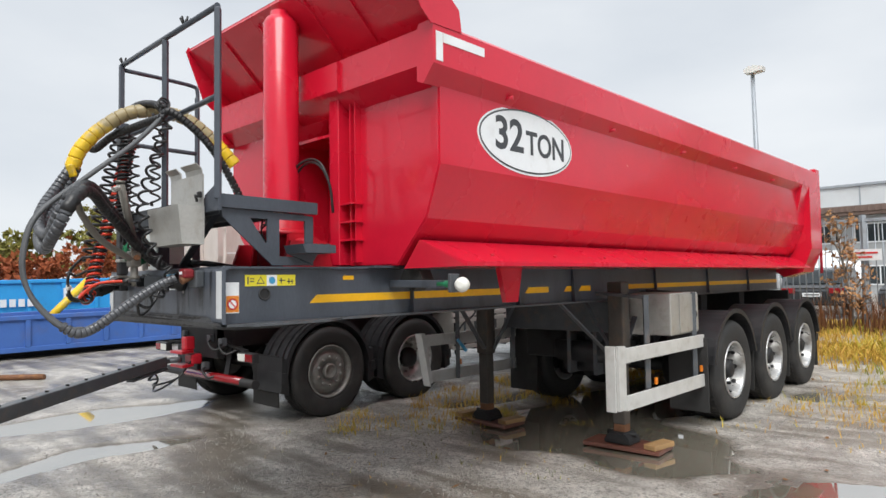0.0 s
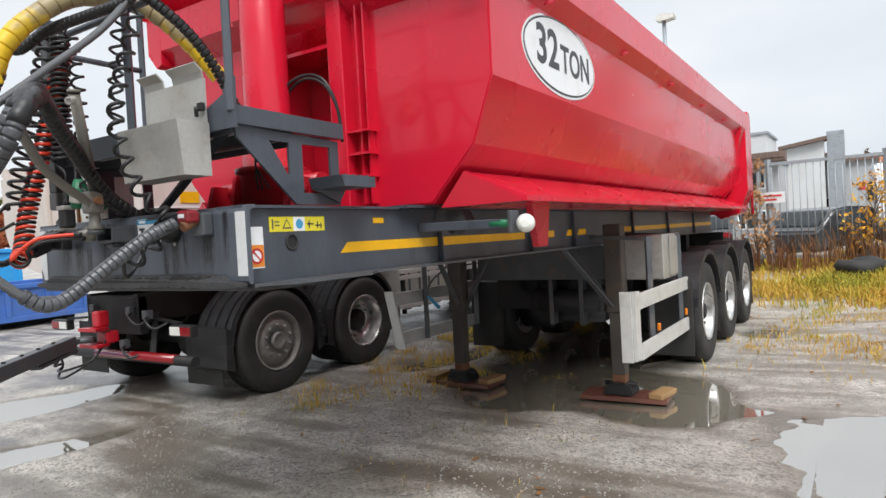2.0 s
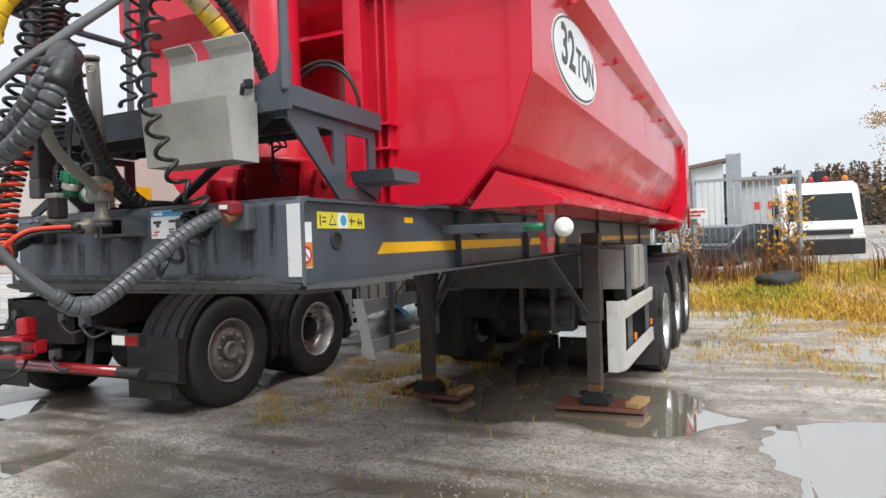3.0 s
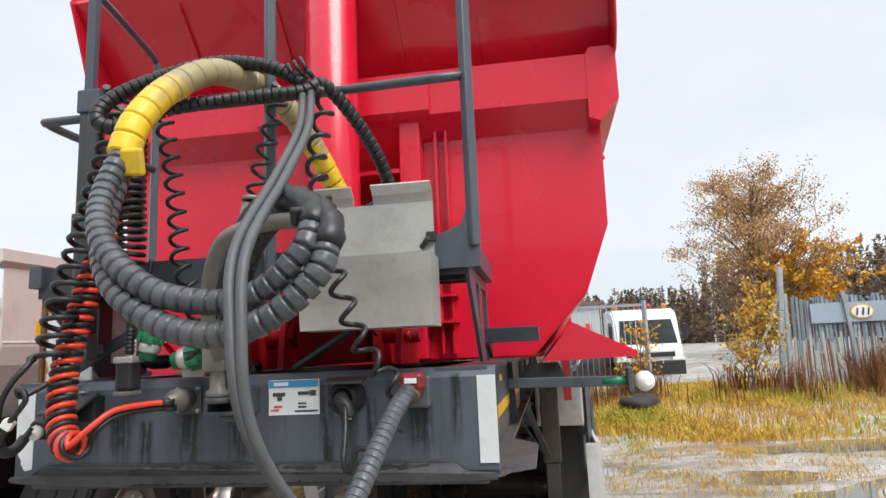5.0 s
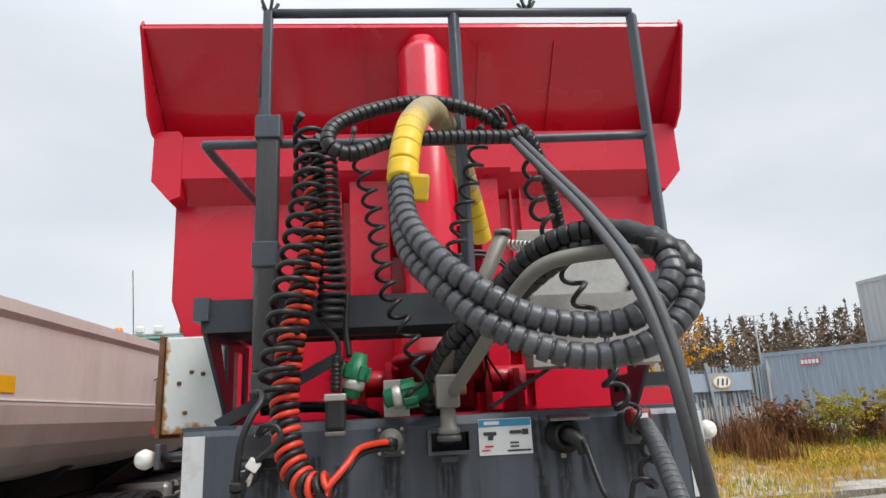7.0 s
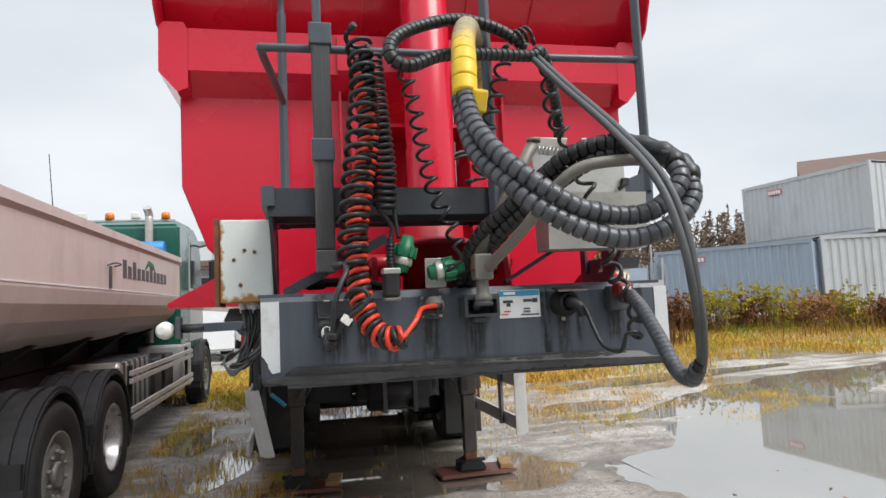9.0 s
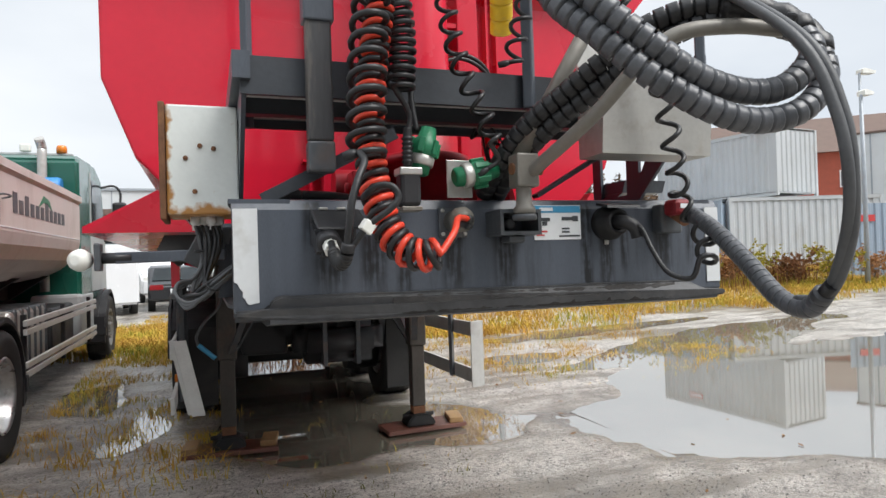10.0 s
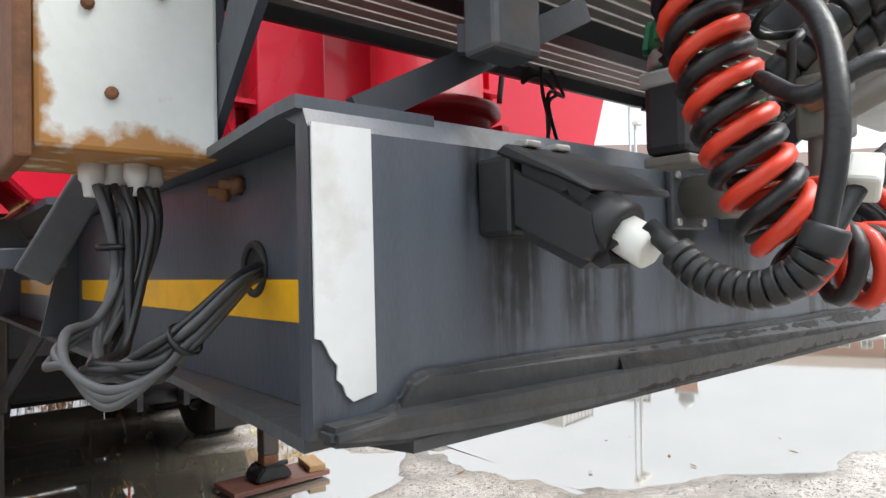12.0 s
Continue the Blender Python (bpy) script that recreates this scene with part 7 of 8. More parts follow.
def tree(name, label, x, y, h, r, leaf_mat, leaves, leaf, low=0.25, limbs=26, spread=0.6):
    t = thing(name, label, "tree", at=pose(x, y, ground_height(x, y) - 0.05))
    rnd = random.Random(int(x * 13 + y * 7))
    bm = B()
    bend = Vector((rnd.uniform(-0.3, 0.3), rnd.uniform(-0.3, 0.3), h * 0.85))
    axis = smooth_path([(0, 0, 0), bend * 0.3 + Vector((0.05, 0, 0)), bend * 0.65, bend], 5)
    R = h * 0.014
    tube(bm, axis, R, 8, [R * (1 - 0.85 * i / (len(axis) - 1)) for i in range(len(axis))])
    part("trunk", bm, BARK, t)
    tips = []
    bm = B()
    for i in range(limbs):
        f = low + (0.95 - low) * i / limbs
        p = axis[int(f * (len(axis) - 1))]
        a = i * 2.4 + rnd.uniform(-0.4, 0.4)
        reach = r * (1.1 - 0.65 * f) * rnd.uniform(0.75, 1.15)
        d = Vector((math.cos(a), math.sin(a), spread + rnd.uniform(0, 0.5)))
        q = [p, p + d * reach * 0.4 + Vector((0, 0, 0.05 * h)), p + d * reach * 0.85 + Vector((0, 0, 0.02 * h))]
        L = smooth_path(q, 4)
        tube(bm, L, 0.01, 5, [R * 0.4 * (1 - 0.85 * j / (len(L) - 1)) for j in range(len(L))])
        for k in range(7):
            s = L[2 + rnd.randrange(len(L) - 2)]
            e = s + Vector((rnd.gauss(0, 1), rnd.gauss(0, 1), rnd.uniform(0.1, 1.2))).normalized() * reach * rnd.uniform(0.25, 0.55)
            tube(bm, [s, s.lerp(e, 0.5) + Vector((0, 0, 0.03 * h)), e], 0.01, 4, [R * 0.14, R * 0.09, R * 0.03])
            tips += [s.lerp(e, u) for u in (0.4, 0.7, 1.0)]
    part("branchwork", bm, BARK, t)["kind"] = "stuff"
    c = np.array([tips[rng.integers(len(tips))] for _ in range(leaves)]) + rng.normal(size=(leaves, 3)) * 0.022 * h * [1, 1, 0.8]
    flakes("crown", c, leaf, leaf_mat, t)
    return t


def corrugated(bm, length, z0, z1, depth=0.036, pitch=0.28, y=0.0):
    """A ribbed steel sheet along x."""
    pts, x = [], 0.0
    while x < length - pitch + 1e-6:
        pts += [(x, y), (x + pitch * 0.3, y), (x + pitch * 0.45, y + depth), (x + pitch * 0.8, y + depth), (x + pitch * 0.95, y)]
        x += pitch
    pts.append((length, y))
    return strip(bm, pts, "z", z0, z1, 0.004)


def container(x, y, z, turn, length, mat, label, sign=False):
    c = thing("container", label, "container", "stacked freight containers", at=pose(x, y, z, 0, 0, turn))
    H, W = 2.59, 2.44
    bm = B()
    corrugated(bm, length - 0.2, 0.16, H - 0.1)
    bmesh.ops.translate(bm, verts=bm.verts, vec=(0.1, 0.03, 0))
    part("side_sheet", bm, mat, c)
    bm = B()
    box(bm, 0.05, length - 0.05, 0.12, W - 0.05, 0.1, H - 0.06)
    part("inner_box", bm, mat, c)
    bm = B()
    corrugated(bm, W - 0.2, 0.16, H - 0.1)
    bmesh.ops.rotate(bm, verts=bm.verts, matrix=Matrix.Rotation(math.pi / 2, 3, "Z"))
    bmesh.ops.translate(bm, verts=bm.verts, vec=(length - 0.01, 0.1, 0))
    part("end_sheet", bm, mat, c)
    for x0 in (0, length - 0.12):
        for y0 in (0, W - 0.12):
            bm = B()
            box(bm, x0, x0 + 0.12, y0, y0 + 0.12, 0, H, 0.01)
            part("corner_post", bm, mat, c)
    for z0 in (0.0, H - 0.12):
        bm = B()
        box(bm, 0.12, length - 0.12, 0.004, 0.1, z0, z0 + 0.12, 0.008)
        part("rail", bm, mat, c)
    bm = B()
    box(bm, 0.0, length, 0.0, W, H + 0.002, H + 0.02)
    part("roof", bm, mat, c)
    if sign:
        bm = B()
        box(bm, 1.45, 2.15, -0.02, 0.0, H - 0.55, H - 0.33)
        s = part("sign", bm, CHALKRED, c, "red and white company plate")
        for i in range(5):
            bm = B()
            box(bm, 1.48 + i * 0.132, 1.585 + i * 0.132, -0.025, -0.021, H - 0.52, H - 0.36)
            part("field", bm, WHITE, s)
    return c


container(14.04, 22.66, 0.70, -57.0, 6.06, CONTBLUE, "blue-grey freight container behind the weeds", True)
container(17.75, 17.6, 0.80, -16.8, 6.06, CONTGREY, "light grey freight container on the ground")
container(18.95, 26.3, 0.84, -83.3, 6.06, CONTGREY, "light grey freight container standing behind the others")
container(18.8, 23.0, 3.455, -83.3, 6.06, CONTGREY, "light grey freight container stacked above the others", True)

# flaking sheet fence with a painted board and an oval emblem
fence = thing("sheet_fence", "flaking blue and rusty corrugated sheet fence with leaning posts", "fence")
for i in range(18):
    x, base = 6.15 + i * 0.165, 0.05 + 0.28 * bank(6.15 + i * 0.165, 13.8)
    top, mid, low = 2.42 + 0.05 * math.sin(i * 1.7), 1.55 + 0.12 * math.sin(i * 2.9), 1.22 + 0.2 * math.sin(i * 4.1)
    lean = 0.035 * math.sin(i * 0.9)
    for a, w, dy, cut, below in ((0.0, 0.062, 0.0, mid, FENCEWHITE), (0.062, 0.041, 0.035, mid - 0.25, FENCERUST), (0.103, 0.062, 0.0, low + 0.1, FENCERUST if i % 3 else FENCEWHITE)):
        for z0, z1, m in ((base, cut, below), (cut, top, FENCEBLUE)):
            bm = B()
            strip(bm, [(x + a, 13.8 + dy), (x + a + 0.01, 13.785 + dy), (x + a + w - 0.01, 13.785 + dy), (x + a + w, 13.8 + dy)], "z", z0, z1, 0.006)
            for v in bm.verts:
                v.co.x += lean * (v.co.z - base)
            part("sheet", bm, m, fence)
for x, lean in ((6.2, 0.05), (7.55, -0.1), (8.95, 0.05)):
    bm = B()
    bar(bm, (x - lean, 13.7, 0.1), (x + lean, 13.72, 2.55), 0.07, 0.07)
    part("post", bm, GALV, fence)
bm = B()
box(bm, 6.75, 8.55, 13.74, 13.765, 1.86, 2.30)
part("board", bm, CONTBLUE, fence, "faded blue board")
bm = B()
prism(bm, [(7.80 + 0.24 * math.cos(2 * math.pi * i / 32), 2.08 + 0.16 * math.sin(2 * math.pi * i / 32)) for i in range(32)], "y", 13.72, 13.738)
part("emblem", bm, STRIPE, fence, "yellow oval emblem with a pale field")
bm = B()
prism(bm, [(7.80 + 0.215 * math.cos(2 * math.pi * i / 32), 2.08 + 0.135 * math.sin(2 * math.pi * i / 32)) for i in range(32)], "y", 13.712, 13.719)
part("emblem_field", bm, WHITE, fence)
for dx, w in ((-0.12, 0.07), (0.0, 0.08), (0.11, 0.07)):
    bm = B()
    bar(bm, (7.80 + dx, 13.708, 2.0), (7.80 + dx + 0.03, 13.708, 2.16), 0.012, w * 0.5)
    part("emblem_stroke", bm, INK, fence)
stay = thing("stay_post", "leaning galvanised steel post with a diagonal stay", "post")
bm = B()
bar(bm, (5.75, 13.1, 0.1), (6.0, 13.1, 3.1), 0.12, 0.10, 0.01)
part("post", bm, GALV, stay)
bm = B()
bar(bm, (5.35, 13.12, 1.2), (5.95, 13.12, 2.5), 0.05, 0.05)
part("stay", bm, GALV, stay)
vst = thing("stay_post", "grey steel fence post with two slanting stays", "post")
for a, b in (((10.2, 14.1, 0.1), (10.2, 14.1, 1.95)), ((9.2, 14.0, 0.4), (10.15, 14.08, 1.6)), ((11.1, 13.7, 0.4), (10.25, 14.05, 1.6))):
    bm = B()
    bar(bm, a, b, 0.06, 0.06)
    part("bar", bm, GALV, vst)

# barred gate
gate = thing("bar_gate", "dark steel gate with thin upright bars", "gate")
for z in (0.55, 2.45):
    bm = B()
    bar(bm, (-0.9, 13.2, z), (3.1, 13.2, z), 0.05, 0.06)
    part("rail", bm, GALV, gate)
for x in (-0.9, 1.1, 3.1):
    bm = B()
    bar(bm, (x, 13.2, 0.05), (x, 13.2, 2.55), 0.08, 0.08)
    part("post", bm, GALV, gate)
for i in range(32):
    x = -0.8 + i * 0.123
    bm = B()
    rod(bm, (x, 13.2, 0.55), (x, 13.2, 2.45), 0.010, 5)
    part("upright", bm, GALV, gate)
plate = thing("fence_sign", "long white sign with lines of red print", "sign")
bm = B()
box(bm, 0.70, 1.40, 13.1, 13.12, 1.66, 1.88)
part("panel", bm, WHITE, plate)
for z, a, b in ((1.79, 0.76, 1.34), (1.71, 0.85, 1.25)):
    bm = B()
    box(bm, a, b, 13.092, 13.098, z, z + 0.035)
    part("print", bm, REDINK, plate)
bm = B()
lathe(bm, [(0.10, 0.0), (0.34, 0.04), (0.40, 0.16), (0.33, 0.27), (0.2, 0.30), (0.12, 0.2)], None, 26)
for v in bm.verts:
    v.co += Vector((0.05 * math.sin(v.co.y * 9), 0.05 * math.sin(v.co.x * 8), 0.03 * math.sin(v.co.x * 11 + v.co.y * 7)))
single("rubber_lump", bm, RUBBER, "dark weathered rubber lump lying in the grass", "debris", at=pose(2.65, 11.7, ground_height(2.65, 11.7) - 0.03))


def street_lamp(x, y, h, heads, label):
    s = thing("street_lamp", label, "street lamp", at=pose(x, y, 0))
    bm = B()
    tube(bm, [(0, 0, 0), (0.02, 0, h * 0.5), (0, 0, h)], 0.06, 10, [0.07, 0.055, 0.04])
    part("pole", bm, GALV, s)
    for k in heads:
        bm = B()
        prism(bm, [(0, 0), (k * 0.55, 0.02), (k * 0.6, 0.10), (k * 0.1, 0.16), (0, 0.12)], "y", -0.12, 0.12)
        bmesh.ops.translate(bm, verts=bm.verts, vec=(0, 0, h - 0.02))
        part("lamp_head", bm, LAMPWHITE, s)


street_lamp(16.1, 11.0, 5.6, (0.6,), "leaning grey street lamp with one flat head")
street_lamp(-0.8, 13.2, 5.8, (0.4, -0.25), "tall grey street lamp with a flat head")
street_lamp(18.6, 12.9, 6.9, (1,), "tall slim street lamp with one angled head")
street_lamp(24.0, 40.0, 7.0, (1, -1), "far street lamp with a round pale head")


# buildings
def house(name, label, x, y, turn, w, d, h, wall, roof, rows, pitch=0.0, win=(1.0, 1.4), gap=2.6, lip=0.25):
    o = thing(name, label, "building", at=pose(x, y, 0, 0, 0, turn))
    bm = B()
    box(bm, 0, w, 0, d, -0.2, h)
    part("wall", bm, wall, o)
    bm = B()
    if pitch:
        prism(bm, [(-lip, h), (d / 2, h + pitch), (d + lip, h)], "x", -lip, w + lip)
    else:
        box(bm, -lip, w + lip, -lip, d + lip, h, h + 0.25)
    part("roof", bm, roof, o)
    for z in rows:
        xx = gap * 0.4
        while xx + win[0] < w - 0.3:
            f = new("window")
            f.parent = o
            f.matrix_basis = pose(xx, 0, z)
            bm = B()
            for a in ((0, win[0], 0, 0.07), (0, win[0], win[1] - 0.07, win[1]), (0, 0.07, 0.0705, win[1] - 0.0705), (win[0] - 0.07, win[0], 0.0705, win[1] - 0.0705), (win[0] / 2 - 0.03, win[0] / 2 + 0.03, 0.0705, win[1] - 0.0705)):
                box(bm, a[0], a[1], -0.06, -0.001, a[2], a[3])
            part("frame", bm, WHITE, f)
            bm = B()
            box(bm, 0.05, win[0] - 0.05, -0.03, -0.004, 0.05, win[1] - 0.05)
            part("pane", bm, GLASS, f)
            xx += gap
    return o


brick = house("brick_building", "red brick building with white windows and a brown roof", 53.4, 44.3, -59, 38, 12, 9.9, BRICK, ROOF, (3.6, 7.6), 2.2, (0.95, 1.5), 1.85, 0.5)
bm = B()
box(bm, 10.3, 12.5, 4.0, 6.2, 9.9, 14.9)
part("chimney", bm, BRICK, brick)
bm = B()
box(bm, 10.2, 12.6, 3.9, 6.3, 14.9, 15.15)
lathe(bm, [(0.75, 15.15), (0.78, 15.9), (0.9, 16.0), (0.7, 16.5), (0.12, 17.0)], pose(11.4, 5.1, 0), 14)
part("chimney_cap", bm, GALV, brick, "round grey metal cowl")
cabin = thing("site_cabin", "plain pale steel cabin box on a grey stand", "cabin", at=pose(26.3, 18.3, 0, 0, 0, -56.6))
bm = B()
box(bm, -0.8, 0.8, 0.0, 2.4, 3.0, 6.3, 0.05)
part("cabin_wall", bm, CABINWHITE, cabin)
bm = B()
prism(bm, [(-0.05, 6.3), (2.45, 6.3), (2.45, 6.38), (1.2, 6.5), (-0.05, 6.38)], "x", -0.85, 0.85)
part("cabin_roof", bm, ROOF, cabin)
for x in (-0.79, -0.03, 0.73):
    bm = B()
    box(bm, x, x + 0.06, -0.03, -0.002, 3.05, 6.25)
    part("cover_strip", bm, GREYWALL, cabin)
bm = B()
box(bm, -0.75, 0.75, 0.1, 2.3, -0.2, 2.998)
part("stand", bm, CABINWHITE, cabin)
fz = thing("sheet_fence", "grey corrugated sheet fence along the yard", "fence", at=pose(17.4, 12.6, 0, 0, 0, -17))
for i in range(12):
    bm = B()
    corrugated(bm, 1.68, 0.05, 2.75, 0.04, 0.24)
    part("sheet", bm, CONTGREY if i % 3 else CONTBLUE, fz, at=pose(i * 1.685, 0, 0))
bm = B()
box(bm, 0.3, 0.9, -0.03, -0.01, 2.2, 2.4)
part("sign", bm, CHALKRED, fz)
for i, m in enumerate((GREEN, SKIPBLUE, YELLOW)):
    container(34 + i * 3.2, 5.5 - i * 1.8, 0, -28, 3.0, (LEAFGREEN, SKIPBLUE, STRIPE)[i] if i else GREEN, ("green", "blue", "yellow")[i] + " freight container far along the fence")
hall = house("industrial_hall", "pale grey industrial hall with a flat dark roof", -17.6, 42, 0, 22, 14, 3.95, PLASTER, ROOF, (1.0,), 0, (1.6, 1.0), 3.2)
bm = B()
box(bm, 9, 12, 3, 6, 4.2, 5.6)
part("roof_plant", bm, GALV, hall)
bm = B()
prism(bm, [(16.6, 0.0), (18.6, 0.0), (18.6, 5.25), (16.6, 4.95)], "y", -0.5, -0.004)
part("gable_wall", bm, CABINWHITE, hall, "white gable wall with a sloping top")
bm = B()
prism(bm, [(16.3, 4.93), (18.75, 5.28), (18.75, 5.48), (16.3, 5.13)], "y", -0.9, 0.6)
part("gable_roof", bm, ROOF, hall)
bm = B()
box(bm, 18.75, 19.6, -0.6, 0.4, 0.0, 5.75, 0.03)
part("vent_duct", bm, GALV, hall, "square silver ventilation duct")
for x in (20.2, 21.0):
    bm = B()
    box(bm, x, x + 0.45, -0.02, -0.004, 2.3, 2.75)
    part("red_panel", bm, CHALKRED, hall)
for i in range(9):
    bm = B()
    rod(bm, (7 + i, 0.3, 4.2), (7 + i, 0.3, 5.1), 0.03, 6)
    part("rail_post", bm, DARK, hall)
bm = B()
rod(bm, (7, 0.3, 5.1), (15, 0.3, 5.1), 0.03, 6)
part("roof_rail", bm, DARK, hall)
office = house("office_building", "grey two-storey office with a dark ribbed canopy and white upper floor", -15.5, 36.5, 0, 14.6, 6, 4.0, PLASTER, GREYWALL, (0.5, 2.62), 0, (2.1, 1.0), 2.7, 0.1)
bm = B()
box(bm, -0.4, 15.0, -1.0, 0.3, 4.0, 4.12)
prism(bm, [(-1.0, 4.12), (-1.05, 4.16), (-1.0, 4.46), (0.3, 4.56), (0.3, 4.12)], "x", -0.4, 15.0)
part("canopy", bm, ROOF, office, "dark ribbed canopy along the front")
for i in range(52):
    bm = B()
    box(bm, -0.35 + i * 0.295, -0.23 + i * 0.295, -1.09, -1.02, 4.17, 4.44, 0.01)
    part("canopy_rib", bm, ROOF, office)
bm = B()
box(bm, 0.6, 14.0, 1.0, 5.8, 4.26, 5.62)
part("upper_floor", bm, CABINWHITE, office, "white clad upper floor")
bm = B()
box(bm, 0.5, 14.1, 0.9, 5.9, 5.62, 5.74)
part("upper_roof", bm, GREYWALL, office)
for i in range(6):
    bm = B()
    box(bm, 1.0 + i * 2.2, 1.06 + i * 2.2, 0.975, 0.998, 4.6, 5.6)
    part("panel_joint", bm, GREYWALL, office)
for x in (0.0, 2.75, 5.45, 8.15, 10.85, 13.55):
    bm = B()
    box(bm, x, x + 0.22, -0.12, -0.002, 0.0, 3.98)
    part("pilaster", bm, PLASTER, office)
house("far_hall", "long low grey hall in the distance", -16, 75, 0, 17, 20, 6.6, GREYWALL, ROOF, (2.0,), 0, (3, 1.2), 4)
house("dark_roof_house", "brick house with a dark roof behind the containers", 34.5, 36.5, -40, 14, 9, 8.0, BRICK, ROOF, (2.0, 5.5), 3.2, (0.9, 1.2), 2.4, 0.4)

# unseen wall, added behind the camera to darken reflections and low sky light
back = thing("unseen_backdrop", "plain dark unseen wall added behind the camera to dim reflections", "wall", kind="structure")
bm = B()
box(bm, -45, 45, -24.3, -24.0, -0.2, 6.5)
part("wall", bm, BACKDROPDARK, back)


# parked vehicles behind the fences
def car_shape(name, label, category, prof, w, paint, glass, wheels, m, lamps=True, r=0.32):
    """A vehicle: a side profile of (y, z) with rounded edges, panes, wheels and lamps."""
    o = thing(name, label, category, at=m)
    bm = B()
    prism(bm, prof, "x", -w / 2, w / 2)
    bmesh.ops.bevel(bm, geom=[e for e in bm.edges], offset=0.07, segments=3, affect="EDGES")
    part("body", bm, paint, o)
    for i, (a, b) in enumerate(glass):
        bm = B()
        if a == "front":
            (y0, z0), (y1, z1) = b
            n = Vector((0, z1 - z0, -(y1 - y0))).normalized() * 0.012
            k = 1 if n.y < 0 else -1
            vs = [bm.verts.new((x, y, z)) for x, y, z in ((-w / 2 + 0.12, y0 - 0.02, z0), (w / 2 - 0.12, y0 - 0.02, z0), (w / 2 - 0.2, y1 - 0.02, z1), (-w / 2 + 0.2, y1 - 0.02, z1))]
            f = bm.faces.new(vs)
            bmesh.ops.solidify(bm, geom=[f], thickness=0.015)
        else:
            prism(bm, b, "x", w / 2 - 0.01, w / 2 + 0.008)
            part("glass", bm, GLASS, o)
            bm = B()
            prism(bm, b, "x", -w / 2 + 0.01, -w / 2 - 0.008)
        part("glass", bm, GLASS, o)
    for y in wheels:
        for k in (1, -1):
            wh = new("wheel")
            wh.parent = o
            wh.matrix_basis = pose(k * (w / 2 - 0.1), y, r, 0, 90 * k, 0)
            bm = B()
            lathe(bm, [(r * 0.6, -0.1), (r * 0.95, -0.11), (r, -0.06), (r, 0.06), (r * 0.95, 0.11), (r * 0.6, 0.1)], None, 24, True)
            part("tyre", bm, RUBBER, wh)
            bm = B()
            lathe(bm, [(r * 0.62, -0.09), (r * 0.6, 0.08), (r * 0.3, 0.06), (r * 0.1, 0.07)], None, 20)
            part("rim", bm, RIM, wh)
    return o


def lamp_pair(o, y, z, w, h, x, mat, name):
    for k in (1, -1):
        bm = B()
        box(bm, k * x - w / 2, k * x + w / 2, y - 0.02, y + 0.03, z, z + h, 0.01)
        part(name, bm, mat, o)


sedan = [(0, 0.35), (0.02, 0.85), (0.25, 1.0), (0.75, 1.42), (1.3, 1.50), (2.3, 1.45), (3.0, 1.0), (4.3, 0.85), (4.5, 0.35)]
c1 = car_shape("car", "dark parked estate car seen from behind", "car", sedan, 1.82, CARBLACK, [("front", ((0.24, 1.02), (0.72, 1.40))), ("side", [(0.8, 1.0), (1.0, 1.38), (2.2, 1.36), (2.8, 1.0)])], (0.85, 3.6), pose(-1.7, 20.6, 0.0, 0, 0, 4))
lamp_pair(c1, 0.02, 0.72, 0.4, 0.16, 0.66, LAMPRED, "tail_lamp")
bm = B()
box(bm, -0.26, 0.26, -0.03, 0.0, 0.62, 0.74, 0.006)
p = part("number_plate", bm, WHITE, c1)
bm = B()
box(bm, -0.2, 0.2, -0.036, -0.031, 0.66, 0.70)
part("plate_bar", bm, INK, p)
van = [(0, 0.35), (-0.02, 0.95), (0.12, 1.08), (0.85, 1.3), (1.45, 2.05), (1.75, 2.15), (4.9, 2.15), (5.0, 0.35)]
v1 = car_shape("van", "white parked delivery van", "van", van, 1.95, CARWHITE, [("front", ((0.92, 1.34), (1.42, 1.98))), ("side", [(1.2, 1.3), (1.6, 1.9), (2.3, 1.9), (2.3, 1.3)])], (0.95, 4.0), pose(-2.3, 26.0, 0, 0, 0, 12))
lamp_pair(v1, 0.02, 0.85, 0.35, 0.2, 0.72, LAMPWHITE, "headlamp")
v2 = car_shape("van", "white parked van beside the road", "van", van, 1.95, CARWHITE, [("front", ((0.92, 1.34), (1.42, 1.98))), ("side", [(1.2, 1.3), (1.6, 1.9), (2.3, 1.9), (2.3, 1.3)])], (0.95, 4.0), pose(-4.6, 24.5, 0, 0, 0, 190))
c2 = car_shape("car", "dark parked car behind the gate", "car", sedan, 1.8, CARBLACK, [("front", ((0.24, 1.02), (0.72, 1.40))), ("side", [(0.8, 1.0), (1.0, 1.38), (2.2, 1.36), (2.8, 1.0)])], (0.85, 3.6), pose(0.9, 18.8, 0, 0, 0, -35))
cabp = [(0, 0.45), (-0.05, 1.1), (0.05, 1.35), (0.35, 2.25), (0.6, 2.5), (1.9, 2.55), (1.95, 0.5)]
lt = car_shape("lorry", "white lorry cab parked behind the gate", "lorry", cabp, 2.05, CARWHITE, [("front", ((0.07, 1.38), (0.33, 2.15))), ("side", [(0.45, 1.4), (0.6, 2.1), (1.2, 2.1), (1.2, 1.4)])], (0.7,), pose(4.1, 19.6, 0.12, 0, 0, 6), r=0.42)
lamp_pair(lt, -0.06, 0.75, 0.4, 0.2, 0.85, LAMPWHITE, "headlamp")
bm = B()
box(bm, -0.75, 0.75, -0.09, -0.05, 0.98, 1.12, 0.01)
part("grille", bm, PLASTIC, lt)
bm = B()
box(bm, -1.03, 1.03, -0.14, 0.1, 0.42, 0.86, 0.03)
